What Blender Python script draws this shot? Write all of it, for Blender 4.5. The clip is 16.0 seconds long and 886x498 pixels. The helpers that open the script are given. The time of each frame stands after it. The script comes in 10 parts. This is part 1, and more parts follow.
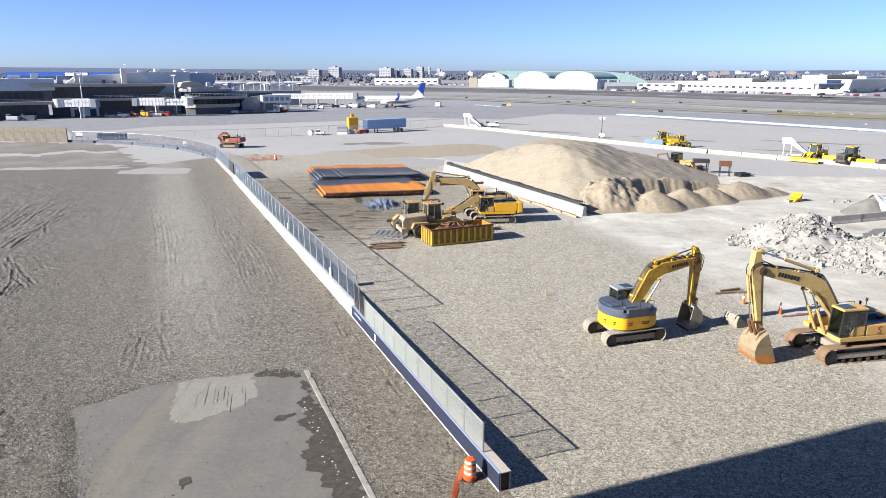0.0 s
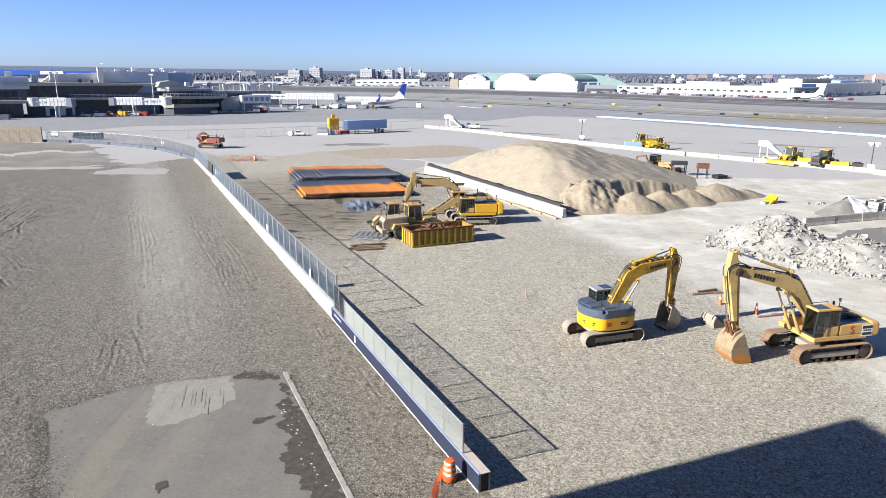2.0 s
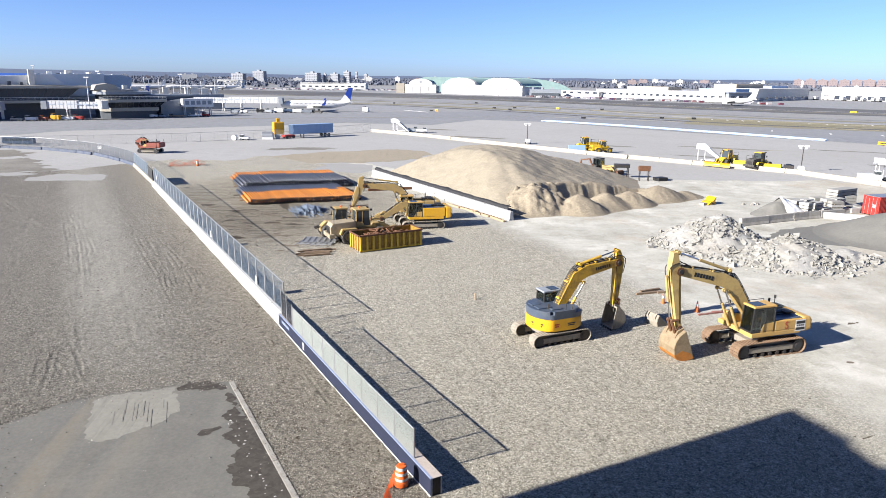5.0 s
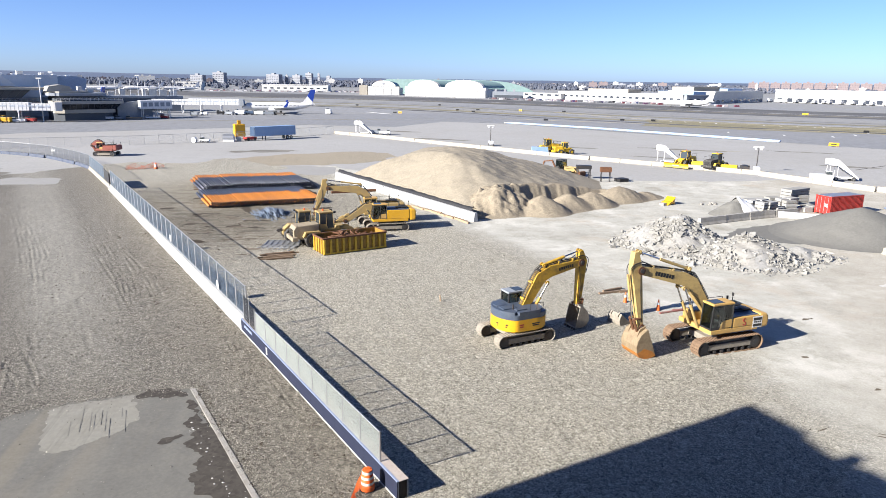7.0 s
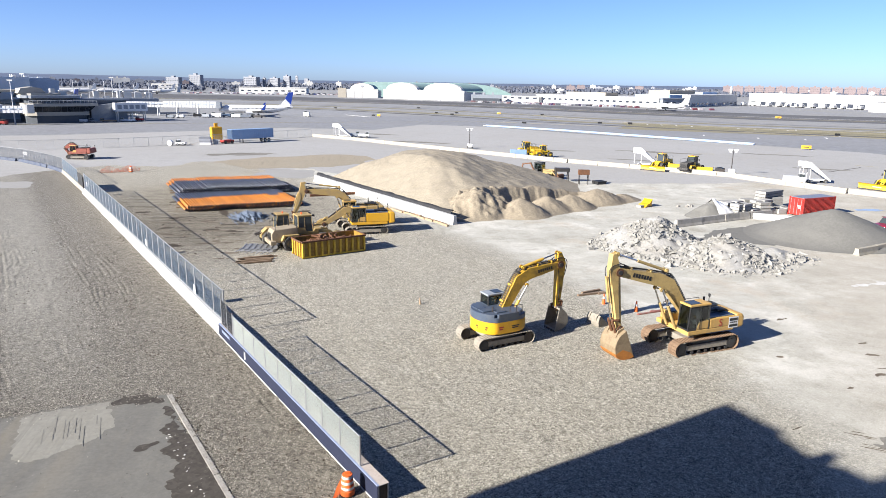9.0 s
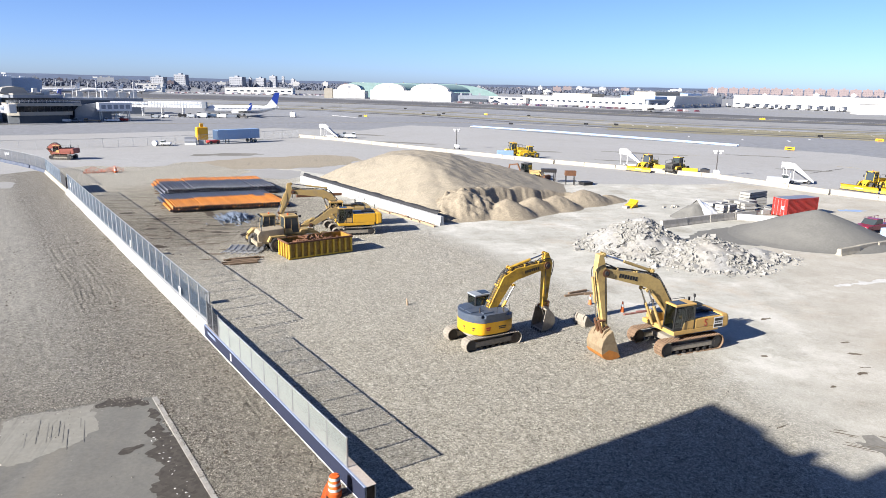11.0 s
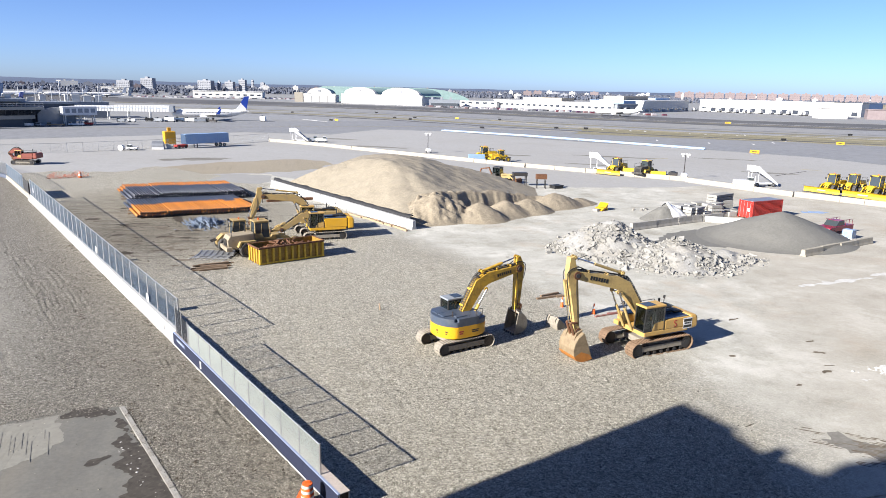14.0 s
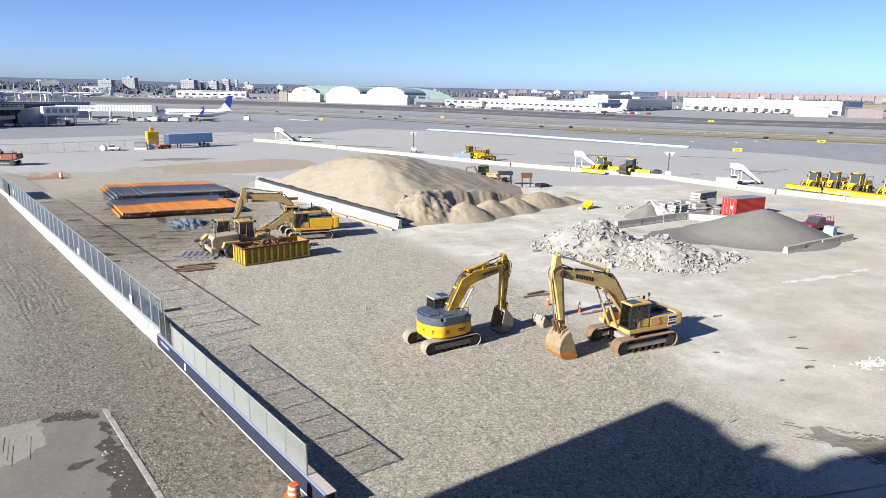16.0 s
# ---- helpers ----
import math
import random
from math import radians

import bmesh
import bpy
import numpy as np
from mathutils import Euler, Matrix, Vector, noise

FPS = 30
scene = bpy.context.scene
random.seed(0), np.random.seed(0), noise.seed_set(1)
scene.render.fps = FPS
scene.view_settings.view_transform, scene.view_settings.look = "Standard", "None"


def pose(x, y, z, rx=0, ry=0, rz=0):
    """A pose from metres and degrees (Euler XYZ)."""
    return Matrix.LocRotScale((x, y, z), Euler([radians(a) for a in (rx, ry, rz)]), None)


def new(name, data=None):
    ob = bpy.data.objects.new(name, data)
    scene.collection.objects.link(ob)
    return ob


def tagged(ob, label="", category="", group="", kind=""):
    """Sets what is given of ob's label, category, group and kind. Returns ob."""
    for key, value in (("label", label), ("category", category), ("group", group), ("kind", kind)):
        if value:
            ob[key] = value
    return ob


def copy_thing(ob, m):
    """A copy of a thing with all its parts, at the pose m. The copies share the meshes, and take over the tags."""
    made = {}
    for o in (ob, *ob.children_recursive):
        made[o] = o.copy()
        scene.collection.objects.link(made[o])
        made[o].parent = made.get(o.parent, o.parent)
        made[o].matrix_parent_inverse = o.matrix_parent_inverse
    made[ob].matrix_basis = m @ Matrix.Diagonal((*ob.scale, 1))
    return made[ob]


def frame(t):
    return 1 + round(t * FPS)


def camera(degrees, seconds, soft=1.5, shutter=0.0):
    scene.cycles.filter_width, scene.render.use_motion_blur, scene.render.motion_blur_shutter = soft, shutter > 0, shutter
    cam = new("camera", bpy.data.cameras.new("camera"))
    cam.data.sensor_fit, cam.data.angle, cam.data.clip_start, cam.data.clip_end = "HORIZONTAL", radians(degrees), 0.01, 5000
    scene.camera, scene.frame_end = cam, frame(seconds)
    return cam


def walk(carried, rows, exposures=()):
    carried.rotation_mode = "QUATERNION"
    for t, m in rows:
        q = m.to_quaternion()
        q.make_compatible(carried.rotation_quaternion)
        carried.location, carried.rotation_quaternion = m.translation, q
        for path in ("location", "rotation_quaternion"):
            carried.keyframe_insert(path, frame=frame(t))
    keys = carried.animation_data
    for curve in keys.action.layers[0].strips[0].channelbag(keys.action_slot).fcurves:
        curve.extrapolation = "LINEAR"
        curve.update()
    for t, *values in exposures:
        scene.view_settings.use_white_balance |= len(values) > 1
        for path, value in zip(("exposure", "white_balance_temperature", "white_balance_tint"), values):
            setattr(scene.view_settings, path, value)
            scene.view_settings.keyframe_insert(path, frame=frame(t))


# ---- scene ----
EXPO = 1.47
# camera and its way: a slow turn to the right, standing at a high window
cam = camera(66.28, 16.0, soft=0.8)
PATH = [
    (0.0, 0.00, 0.00, 17.00, 0.00, -14.65, -0.06),
    (0.5, 0.06, -0.03, 17.01, -0.56, -14.66, 0.09),
    (1.0, 0.05, -0.04, 17.01, -0.95, -14.54, 0.16),
    (1.5, 0.04, -0.01, 17.01, -1.35, -14.49, 0.32),
    (2.0, 0.07, -0.00, 17.00, -1.64, -14.54, 0.35),
    (2.5, 0.06, 0.02, 17.01, -2.13, -14.50, 0.46),
    (3.0, 0.07, 0.02, 17.00, -2.81, -14.35, 0.48),
    (3.5, 0.08, 0.04, 16.99, -3.46, -14.35, 0.54),
    (4.0, 0.11, 0.03, 16.99, -4.46, -14.35, 0.66),
    (4.5, 0.08, 0.02, 17.01, -5.32, -14.26, 0.64),
    (7.0, 0.12, 0.06, 16.99, -9.15, -13.98, 0.77),
    (7.5, 0.11, 0.05, 16.99, -9.89, -14.00, 0.83),
    (8.0, 0.13, 0.08, 17.00, -10.41, -13.89, 0.92),
    (8.5, 0.11, 0.06, 16.99, -10.75, -13.75, 0.92),
    (9.0, 0.13, 0.08, 16.99, -10.93, -13.72, 0.91),
    (11.5, 0.13, 0.07, 17.00, -12.35, -13.65, 1.12),
    (12.0, 0.14, 0.08, 16.99, -12.62, -13.72, 1.07),
    (12.5, 0.14, 0.09, 16.99, -12.94, -13.57, 0.94),
    (13.0, 0.17, 0.11, 16.98, -13.52, -13.37, 1.11),
    (13.5, 0.16, 0.11, 17.00, -14.09, -13.33, 1.18),
    (14.0, 0.14, 0.11, 17.00, -14.44, -13.27, 1.20),
    (14.5, 0.17, 0.10, 16.99, -14.64, -13.26, 1.19),
    (15.0, 0.16, 0.10, 16.99, -14.98, -13.26, 1.21),
    (15.5, 0.15, 0.11, 17.00, -15.30, -13.18, 1.10),
    (16.0, 0.17, 0.12, 16.99, -15.64, -13.31, 1.10),
]
walk(cam, [(t, pose(x, y, z, 90 + pitch, 0, yaw) @ pose(0, 0, 0, 0, 0, roll)) for t, x, y, z, yaw, pitch, roll in PATH],
     exposures=[(0.0, EXPO), (12.5, EXPO - 0.01), (14.0, EXPO - 0.05), (16.0, EXPO - 0.11)])

# sky and sun
SUN_ELEVATION = 25.0
SHADOW = Vector((0.935, 0.355, 0.0)).normalized()
sun_way = Vector((SHADOW.x * math.cos(radians(SUN_ELEVATION)), SHADOW.y * math.cos(radians(SUN_ELEVATION)), -math.sin(radians(SUN_ELEVATION))))
world = bpy.data.worlds.new("sky")
scene.world = world
world.use_nodes = True
wt = world.node_tree
sky = wt.nodes.new("ShaderNodeTexSky")
sky.sky_type = "NISHITA"
sky.sun_disc = False
sky.sun_elevation = radians(SUN_ELEVATION)
sky.sun_rotation = math.atan2(-SHADOW.x, -SHADOW.y)
sky.altitude = 0
sky.air_density, sky.dust_density, sky.ozone_density = 0.57, 0.5, 5.5
wt.nodes["Background"].inputs["Strength"].default_value = 0.065
air = wt.nodes.new("ShaderNodeMix")
air.data_type, air.blend_type = "RGBA", "MULTIPLY"
air.inputs["Factor"].default_value = 1.0
air.inputs["B"].default_value = (0.985, 0.95, 1.065, 1)
wt.links.new(sky.outputs["Color"], air.inputs["A"])
wt.links.new(air.outputs["Result"], wt.nodes["Background"].inputs["Color"])
sun_data = bpy.data.lights.new("sun", "SUN")
sun_data.energy, sun_data.angle, sun_data.color = 5.0, radians(0.55), (1.0, 0.95, 0.882)
sun = new("sun", sun_data)
sun.matrix_basis = Matrix.Translation((-60, -30, 60)) @ sun_way.to_track_quat("-Z", "Y").to_matrix().to_4x4()


# ---- materials ----
def node_mat(name):
    m = bpy.data.materials.new(name)
    m.use_nodes = True
    nt = m.node_tree
    return m, nt, nt.nodes["Principled BSDF"]


def noise_node(nt, vec, scale, detail=4.0, rough=0.6):
    n = nt.nodes.new("ShaderNodeTexNoise")
    n.inputs["Scale"].default_value = scale
    n.inputs["Detail"].default_value = detail
    n.inputs["Roughness"].default_value = rough
    if vec is not None:
        nt.links.new(vec, n.inputs["Vector"])
    return n.outputs["Fac"]


def ramp_node(nt, fac, stops):
    r = nt.nodes.new("ShaderNodeValToRGB")
    el = r.color_ramp.elements
    while len(el) < len(stops):
        el.new(0.5)
    for e, (p, c) in zip(el, stops):
        e.position = p
        e.color = (*c, 1) if len(c) == 3 else c
    nt.links.new(fac, r.inputs["Fac"])
    return r.outputs["Color"]


def mix_node(nt, fac, a, b, mode="MIX"):
    n = nt.nodes.new("ShaderNodeMix")
    n.data_type, n.blend_type = "RGBA", mode
    for sock, v in ((n.inputs["Factor"], fac), (n.inputs["A"], a), (n.inputs["B"], b)):
        if isinstance(v, (int, float)):
            sock.default_value = v
        elif isinstance(v, tuple):
            sock.default_value = (*v, 1)
        else:
            nt.links.new(v, sock)
    return n.outputs["Result"]


def math_node(nt, op, a, b=0.0, clamp=False):
    n = nt.nodes.new("ShaderNodeMath")
    n.operation, n.use_clamp = op, clamp
    for sock, v in zip(n.inputs, (a, b)):
        if isinstance(v, (int, float)):
            sock.default_value = v
        else:
            nt.links.new(v, sock)
    return n.outputs[0]


def coords(nt, kind="Object", scale=(1, 1, 1), rot=(0, 0, 0)):
    tc = nt.nodes.new("ShaderNodeTexCoord")
    mp = nt.nodes.new("ShaderNodeMapping")
    mp.inputs["Scale"].default_value = scale
    mp.inputs["Rotation"].default_value = rot
    nt.links.new(tc.outputs[kind], mp.inputs["Vector"])
    return mp.outputs["Vector"]


def bump_node(nt, b, height, strength, dist):
    n = nt.nodes.new("ShaderNodeBump")
    n.inputs["Strength"].default_value = strength
    n.inputs["Distance"].default_value = dist
    nt.links.new(height, n.inputs["Height"])
    nt.links.new(n.outputs["Normal"], b.inputs["Normal"])


def surface(name, color, rough=0.6, metal=0.0, dirt=None, amount=0.35, big=0.8, fine=14.0, bump=0.15, dist=0.01, spread=0.12, pieces=False):
    """Paint, metal, concrete and the like: fine grain and large stains over a base colour."""
    m, nt, b = node_mat(name)
    v = coords(nt)
    dirt = dirt or tuple(c * 0.55 for c in color)
    g1 = noise_node(nt, v, fine, 5)
    g2 = noise_node(nt, v, big, 6, 0.65)
    lo, hi = tuple(c * (1 - spread) for c in color), tuple(min(c * (1 + spread), 0.95) for c in color)
    base = ramp_node(nt, g1, [(0.3, lo), (0.7, hi)])
    mask = ramp_node(nt, g2, [(0.45, (0, 0, 0)), (0.72, (1, 1, 1))])
    fac = math_node(nt, "MULTIPLY", mask, amount)
    col = mix_node(nt, fac, base, dirt)
    if pieces:
        oi = nt.nodes.new("ShaderNodeObjectInfo")
        col = mix_node(nt, 1.0, col, ramp_node(nt, oi.outputs["Random"], [(0.0, (0.7, 0.69, 0.67)), (0.5, (0.92, 0.92, 0.92)), (1.0, (1.0, 1.0, 1.0))]), "MULTIPLY")
    nt.links.new(col, b.inputs["Base Color"])
    b.inputs["Metallic"].default_value = metal
    rr = math_node(nt, "ADD", math_node(nt, "MULTIPLY", g2, 0.25), rough - 0.12, True)
    nt.links.new(rr, b.inputs["Roughness"])
    if bump:
        bump_node(nt, b, g1, bump, dist)
    return m


def glass_clear(name):
    """Tinted safety glass."""
    m, nt, b = node_mat(name)
    b.inputs["Base Color"].default_value = (0.2, 0.25, 0.25, 1)
    b.inputs["Roughness"].default_value = 0.03
    b.inputs["IOR"].default_value = 1.45
    b.inputs["Transmission Weight"].default_value = 1.0
    return m


def glass_dark(name, tint=(0.022, 0.029, 0.036), rough=0.06):
    m, nt, b = node_mat(name)
    b.inputs["Base Color"].default_value = (*tint, 1)
    b.inputs["Roughness"].default_value = rough
    b.inputs["IOR"].default_value = 1.5
    return m


def gravel(name, cols, streak=None, big=0.05, dust=None, dust_amount=0.0, stones=26.0, relief=0.035, contrast=0.45):
    """Crushed stone: a grain of single stones, patches of fines, and streaks that wheels have left."""
    m, nt, b = node_mat(name)
    v = coords(nt)
    vo = nt.nodes.new("ShaderNodeTexVoronoi")
    vo.inputs["Scale"].default_value = stones * 0.35
    nt.links.new(v, vo.inputs["Vector"])
    grain = noise_node(nt, v, stones * 0.22, 8, 0.75)
    patch = noise_node(nt, v, big, 7, 0.6)
    mid = noise_node(nt, v, big * 9, 6, 0.65)
    col = ramp_node(nt, grain, [(0.28, cols[0]), (0.5, cols[1]), (0.74, cols[2])])
    sep = nt.nodes.new("ShaderNodeSeparateColor")
    nt.links.new(vo.outputs["Color"], sep.inputs[0])
    col = mix_node(nt, 0.5, col, mix_node(nt, sep.outputs[0], tuple(c * (1 - contrast) for c in cols[1]), tuple(min(0.9, c * (1 + 0.85 * contrast)) for c in cols[1])))
    pm = ramp_node(nt, patch, [(0.42, (0, 0, 0)), (0.68, (1, 1, 1))])
    col = mix_node(nt, math_node(nt, "MULTIPLY", pm, 0.55), col, cols[3])
    mm = ramp_node(nt, mid, [(0.5, (0, 0, 0)), (0.75, (1, 1, 1))])
    col = mix_node(nt, math_node(nt, "MULTIPLY", mm, 0.35), col, tuple(c * 0.72 for c in cols[1]))
    h = math_node(nt, "ADD", math_node(nt, "MULTIPLY", grain, 0.8), math_node(nt, "MULTIPLY", vo.outputs["Distance"], 0.5))
    if streak:
        ang, amount = streak
        sv = coords(nt, scale=(3.4, 0.06, 1), rot=(0, 0, ang))
        st = noise_node(nt, sv, 1.0, 5, 0.7)
        sm = ramp_node(nt, st, [(0.52, (0, 0, 0)), (0.66, (1, 1, 1))])
        gate = ramp_node(nt, noise_node(nt, v, 0.09, 3), [(0.45, (0, 0, 0)), (0.6, (1, 1, 1))])
        fac = math_node(nt, "MULTIPLY", math_node(nt, "MULTIPLY", sm, gate), amount)
        col = mix_node(nt, fac, col, tuple(c * 0.6 for c in cols[1]))
        h = math_node(nt, "SUBTRACT", h, math_node(nt, "MULTIPLY", fac, 1.2))
    if dust:
        dm = ramp_node(nt, noise_node(nt, v, 0.035, 7, 0.62), [(0.4, (0, 0, 0)), (0.6, (1, 1, 1))])
        col = mix_node(nt, math_node(nt, "MULTIPLY", dm, dust_amount), col, dust)
    nt.links.new(col, b.inputs["Base Color"])
    b.inputs["Roughness"].default_value = 0.95
    b.inputs["Specular IOR Level"].default_value = 0.2
    bump_node(nt, b, h, 0.9, relief)
    return m


M = {}


def yard_material(pebble=False):
    """Crushed stone: dark and churned on the lane, worn pale along its middle, greyer in the yard, dusty towards the hardstanding."""
    m, nt, b = node_mat("loose_yard_stone" if pebble else "gravel_yard_stone")
    v = coords(nt)
    sep = nt.nodes.new("ShaderNodeSeparateXYZ")
    nt.links.new(v, sep.inputs[0])
    x, y = sep.outputs["X"], sep.outputs["Y"]

    def mul(p, q):
        return math_node(nt, "MULTIPLY", p, q)

    def add(p, q):
        return math_node(nt, "ADD", p, q)

    def grade(fac, lo, hi):
        return ramp_node(nt, fac, [(lo, (0, 0, 0)), (hi, (1, 1, 1))])

    cells = []
    for k in (36.0, 18.0, 9.0):
        vo = nt.nodes.new("ShaderNodeTexVoronoi")
        vo.inputs["Scale"].default_value = k
        nt.links.new(v, vo.inputs["Vector"])
        sc = nt.nodes.new("ShaderNodeSeparateColor")
        nt.links.new(vo.outputs["Color"], sc.inputs[0])
        cells.append((sc.outputs[0], vo.outputs["Distance"]))
    grain = noise_node(nt, v, 5.0, 9, 0.86)
    wide = noise_node(nt, v, 0.045, 7, 0.62)
    mid = noise_node(nt, v, 0.5, 7, 0.7)
    clump = noise_node(nt, v, 1.3, 6, 0.7)
    g = add(add(mul(cells[0][0], 0.34), mul(cells[1][0], 0.36)), add(mul(cells[2][0], 0.12), mul(grain, 0.36)))
    if pebble:
        isl = nt.nodes.new("ShaderNodeNewGeometry")
        g = add(mul(isl.outputs["Random Per Island"], 0.56), add(mul(grain, 0.28), 0.16))
    lane = ramp_node(nt, g, [(0.3, (0.024, 0.022, 0.019)), (0.57, (0.139, 0.129, 0.109)), (0.76, (0.265, 0.248, 0.211)), (0.95, (0.58, 0.55, 0.48))])
    yard = ramp_node(nt, g, [(0.3, (0.066, 0.061, 0.048)), (0.56, (0.283, 0.265, 0.217)), (0.76, (0.42, 0.396, 0.328)), (0.95, (0.7, 0.665, 0.575))])
    side = add(mul(x, 0.9225), mul(y, 0.386))
    ahead = add(mul(x, -0.386), mul(y, 0.9225))
    bend = add(side, mul(add(wide, -0.5), 7.0))
    on_yard = math_node(nt, "GREATER_THAN", side, 12.1)
    col = mix_node(nt, on_yard, lane, yard)
    on_lane = math_node(nt, "SUBTRACT", 1.0, on_yard)
    # the lane: fines worn pale along the middle, warmer stone by the fence
    off = math_node(nt, "ABSOLUTE", math_node(nt, "SUBTRACT", add(side, mul(add(mid, -0.5), 3.5)), 1.6))
    worn = ramp_node(nt, mul(off, 0.2), [(0.28, (1, 1, 1)), (0.78, (0, 0, 0))])
    gate = grade(mul(add(ahead, -34.0), 0.04), 0.0, 1.0)
    col = mix_node(nt, mul(mul(mul(worn, gate), grade(add(grain, mul(wide, 0.4)), 0.42, 0.9)), 0.95), col, (0.266, 0.256, 0.223))
    warm = grade(mul(add(bend, -5.0), 0.16), 0.0, 1.0)
    col = mix_node(nt, mul(mul(warm, on_lane), 0.45), col, mix_node(nt, g, (0.072, 0.063, 0.049), (0.324, 0.292, 0.234)))
    turn = math_node(nt, "SUBTRACT", 1.0, grade(mul(add(bend, 9.0), 0.1), 0.0, 1.0))
    col = mix_node(nt, mul(turn, 0.25), col, (0.05, 0.046, 0.042))
    # close to the building, shade between stones is put into colour: ground darker, stones lighter
    bed = grade(mul(add(add(y, mul(mid, 14.0)), -26.0), 0.03), 0.0, 1.0)
    col = mix_node(nt, 1.0, col, mix_node(nt, bed, (1.25, 1.25, 1.24) if pebble else (0.8, 0.795, 0.785), (1.0, 1.0, 1.0)), "MULTIPLY")
    # long straight wheel streaks
    sv = coords(nt, scale=(1.9, 0.035, 1), rot=(0, 0, 0.39))
    streak = mul(grade(noise_node(nt, sv, 1.0, 5, 0.7), 0.55, 0.7), grade(noise_node(nt, v, 0.11, 3), 0.45, 0.6))
    col = mix_node(nt, mul(streak, 0.4), col, (0.086, 0.079, 0.066))
    col = mix_node(nt, mul(grade(mid, 0.56, 0.8), 0.4), col, (0.094, 0.087, 0.073))
    col = mix_node(nt, mul(grade(clump, 0.66, 0.76), 0.5), col, (0.05, 0.045, 0.037))
    mottle = noise_node(nt, v, 2.1, 6, 0.72)
    col = mix_node(nt, mul(mul(grade(mottle, 0.53, 0.63), mul(warm, on_lane)), 0.6), col, (0.042, 0.037, 0.03))
    col = mix_node(nt, mul(mul(grade(mottle, 0.58, 0.66), on_yard), 0.35), col, (0.075, 0.067, 0.053))
    speck = noise_node(nt, v, 6.0, 6, 0.8)
    col = mix_node(nt, 1.0, col, ramp_node(nt, speck, [(0.32, (0.3, 0.29, 0.27)), (0.48, (1.02, 1.02, 1.02)), (0.66, (1.28, 1.28, 1.28))]), "MULTIPLY")
    # pale dust towards the hardstanding
    far_side = mul(math_node(nt, "MAXIMUM", math_node(nt, "SUBTRACT", y, 50.0), 0.0), 0.36)
    d = add(add(add(x, far_side), mul(wide, 11.0)), add(mul(clump, 3.0), mul(mid, 4.0)))
    dust = grade(mul(math_node(nt, "SUBTRACT", d, 30.5), 0.2), 0.0, 1.0)
    pale = ramp_node(nt, noise_node(nt, v, 0.16, 9, 0.72), [(0.34, (0.28, 0.266, 0.225)), (0.44, (0.385, 0.378, 0.335)), (0.53, (0.45, 0.44, 0.393)), (0.62, (0.56, 0.55, 0.502))])
    pale = mix_node(nt, mul(grade(noise_node(nt, v, 0.09, 8, 0.7), 0.55, 0.68), 0.55), pale, (0.39, 0.317, 0.238))
    pale = mix_node(nt, mul(grade(clump, 0.62, 0.74), 0.4), pale, (0.122, 0.108, 0.086))
    pale = mix_node(nt, mul(grade(noise_node(nt, v, 0.3, 9, 0.75), 0.52, 0.6), 0.45), pale, (0.259, 0.259, 0.22))
    pale = mix_node(nt, mul(grade(noise_node(nt, v, 0.75, 8, 0.72), 0.6, 0.68), 0.22), pale, (0.5, 0.485, 0.44))
    warm_side = grade(mul(add(add(mul(x, 0.9), mul(y, -0.5)), mul(mid, 6.0)), 0.05), 0.55, 1.1)
    pale = mix_node(nt, mul(warm_side, 0.45), pale, (0.36, 0.318, 0.255))
    col = mix_node(nt, mul(dust, 0.9), col, mix_node(nt, 0.15, pale, yard))
    # churned dark soil round the parked machines
    ex, ey = mul(add(x, 11.0), 0.085), mul(add(y, -84.0), 0.06)
    rr = add(mul(ex, ex), mul(ey, ey))
    blot = noise_node(nt, v, 0.4, 9, 0.76)
    bx, by = mul(add(x, 16.0), 0.06), mul(add(y, -92.0), 0.042)
    br = add(mul(bx, bx), mul(by, by))
    brown = mul(ramp_node(nt, mul(add(br, mul(mid, 0.8)), 0.4), [(0.25, (1, 1, 1)), (0.95, (0, 0, 0))]), on_yard)
    col = mix_node(nt, mul(brown, 0.9), col, mix_node(nt, 1.0, col, (0.7, 0.675, 0.635), "MULTIPLY"))
    scratch = noise_node(nt, coords(nt, scale=(0.16, 1.3, 1), rot=(0, 0, 0.25)), 1.0, 7, 0.75)
    col = mix_node(nt, mul(mul(grade(scratch, 0.5, 0.6), brown), 0.7), col, (0.062, 0.052, 0.039))
    soil = ramp_node(nt, mul(add(rr, mul(blot, 1.9)), 0.5), [(0.55, (1, 1, 1)), (0.82, (0, 0, 0))])
    col = mix_node(nt, mul(mul(soil, on_yard), 0.3), col, mix_node(nt, grain, (0.022, 0.017, 0.012), (0.122, 0.101, 0.072)))
    nt.links.new(col, b.inputs["Base Color"])
    b.inputs["Roughness"].default_value = 0.95
    b.inputs["Specular IOR Level"].default_value = 0.2
    rough = math_node(nt, "SUBTRACT", 1.0, mul(dust, 0.8))
    h = add(mul(cells[1][0], 0.3), mul(grain, 0.5))
    if not pebble:
        bump_node(nt, b, mul(h, rough), 0.9, 0.045)
    return m


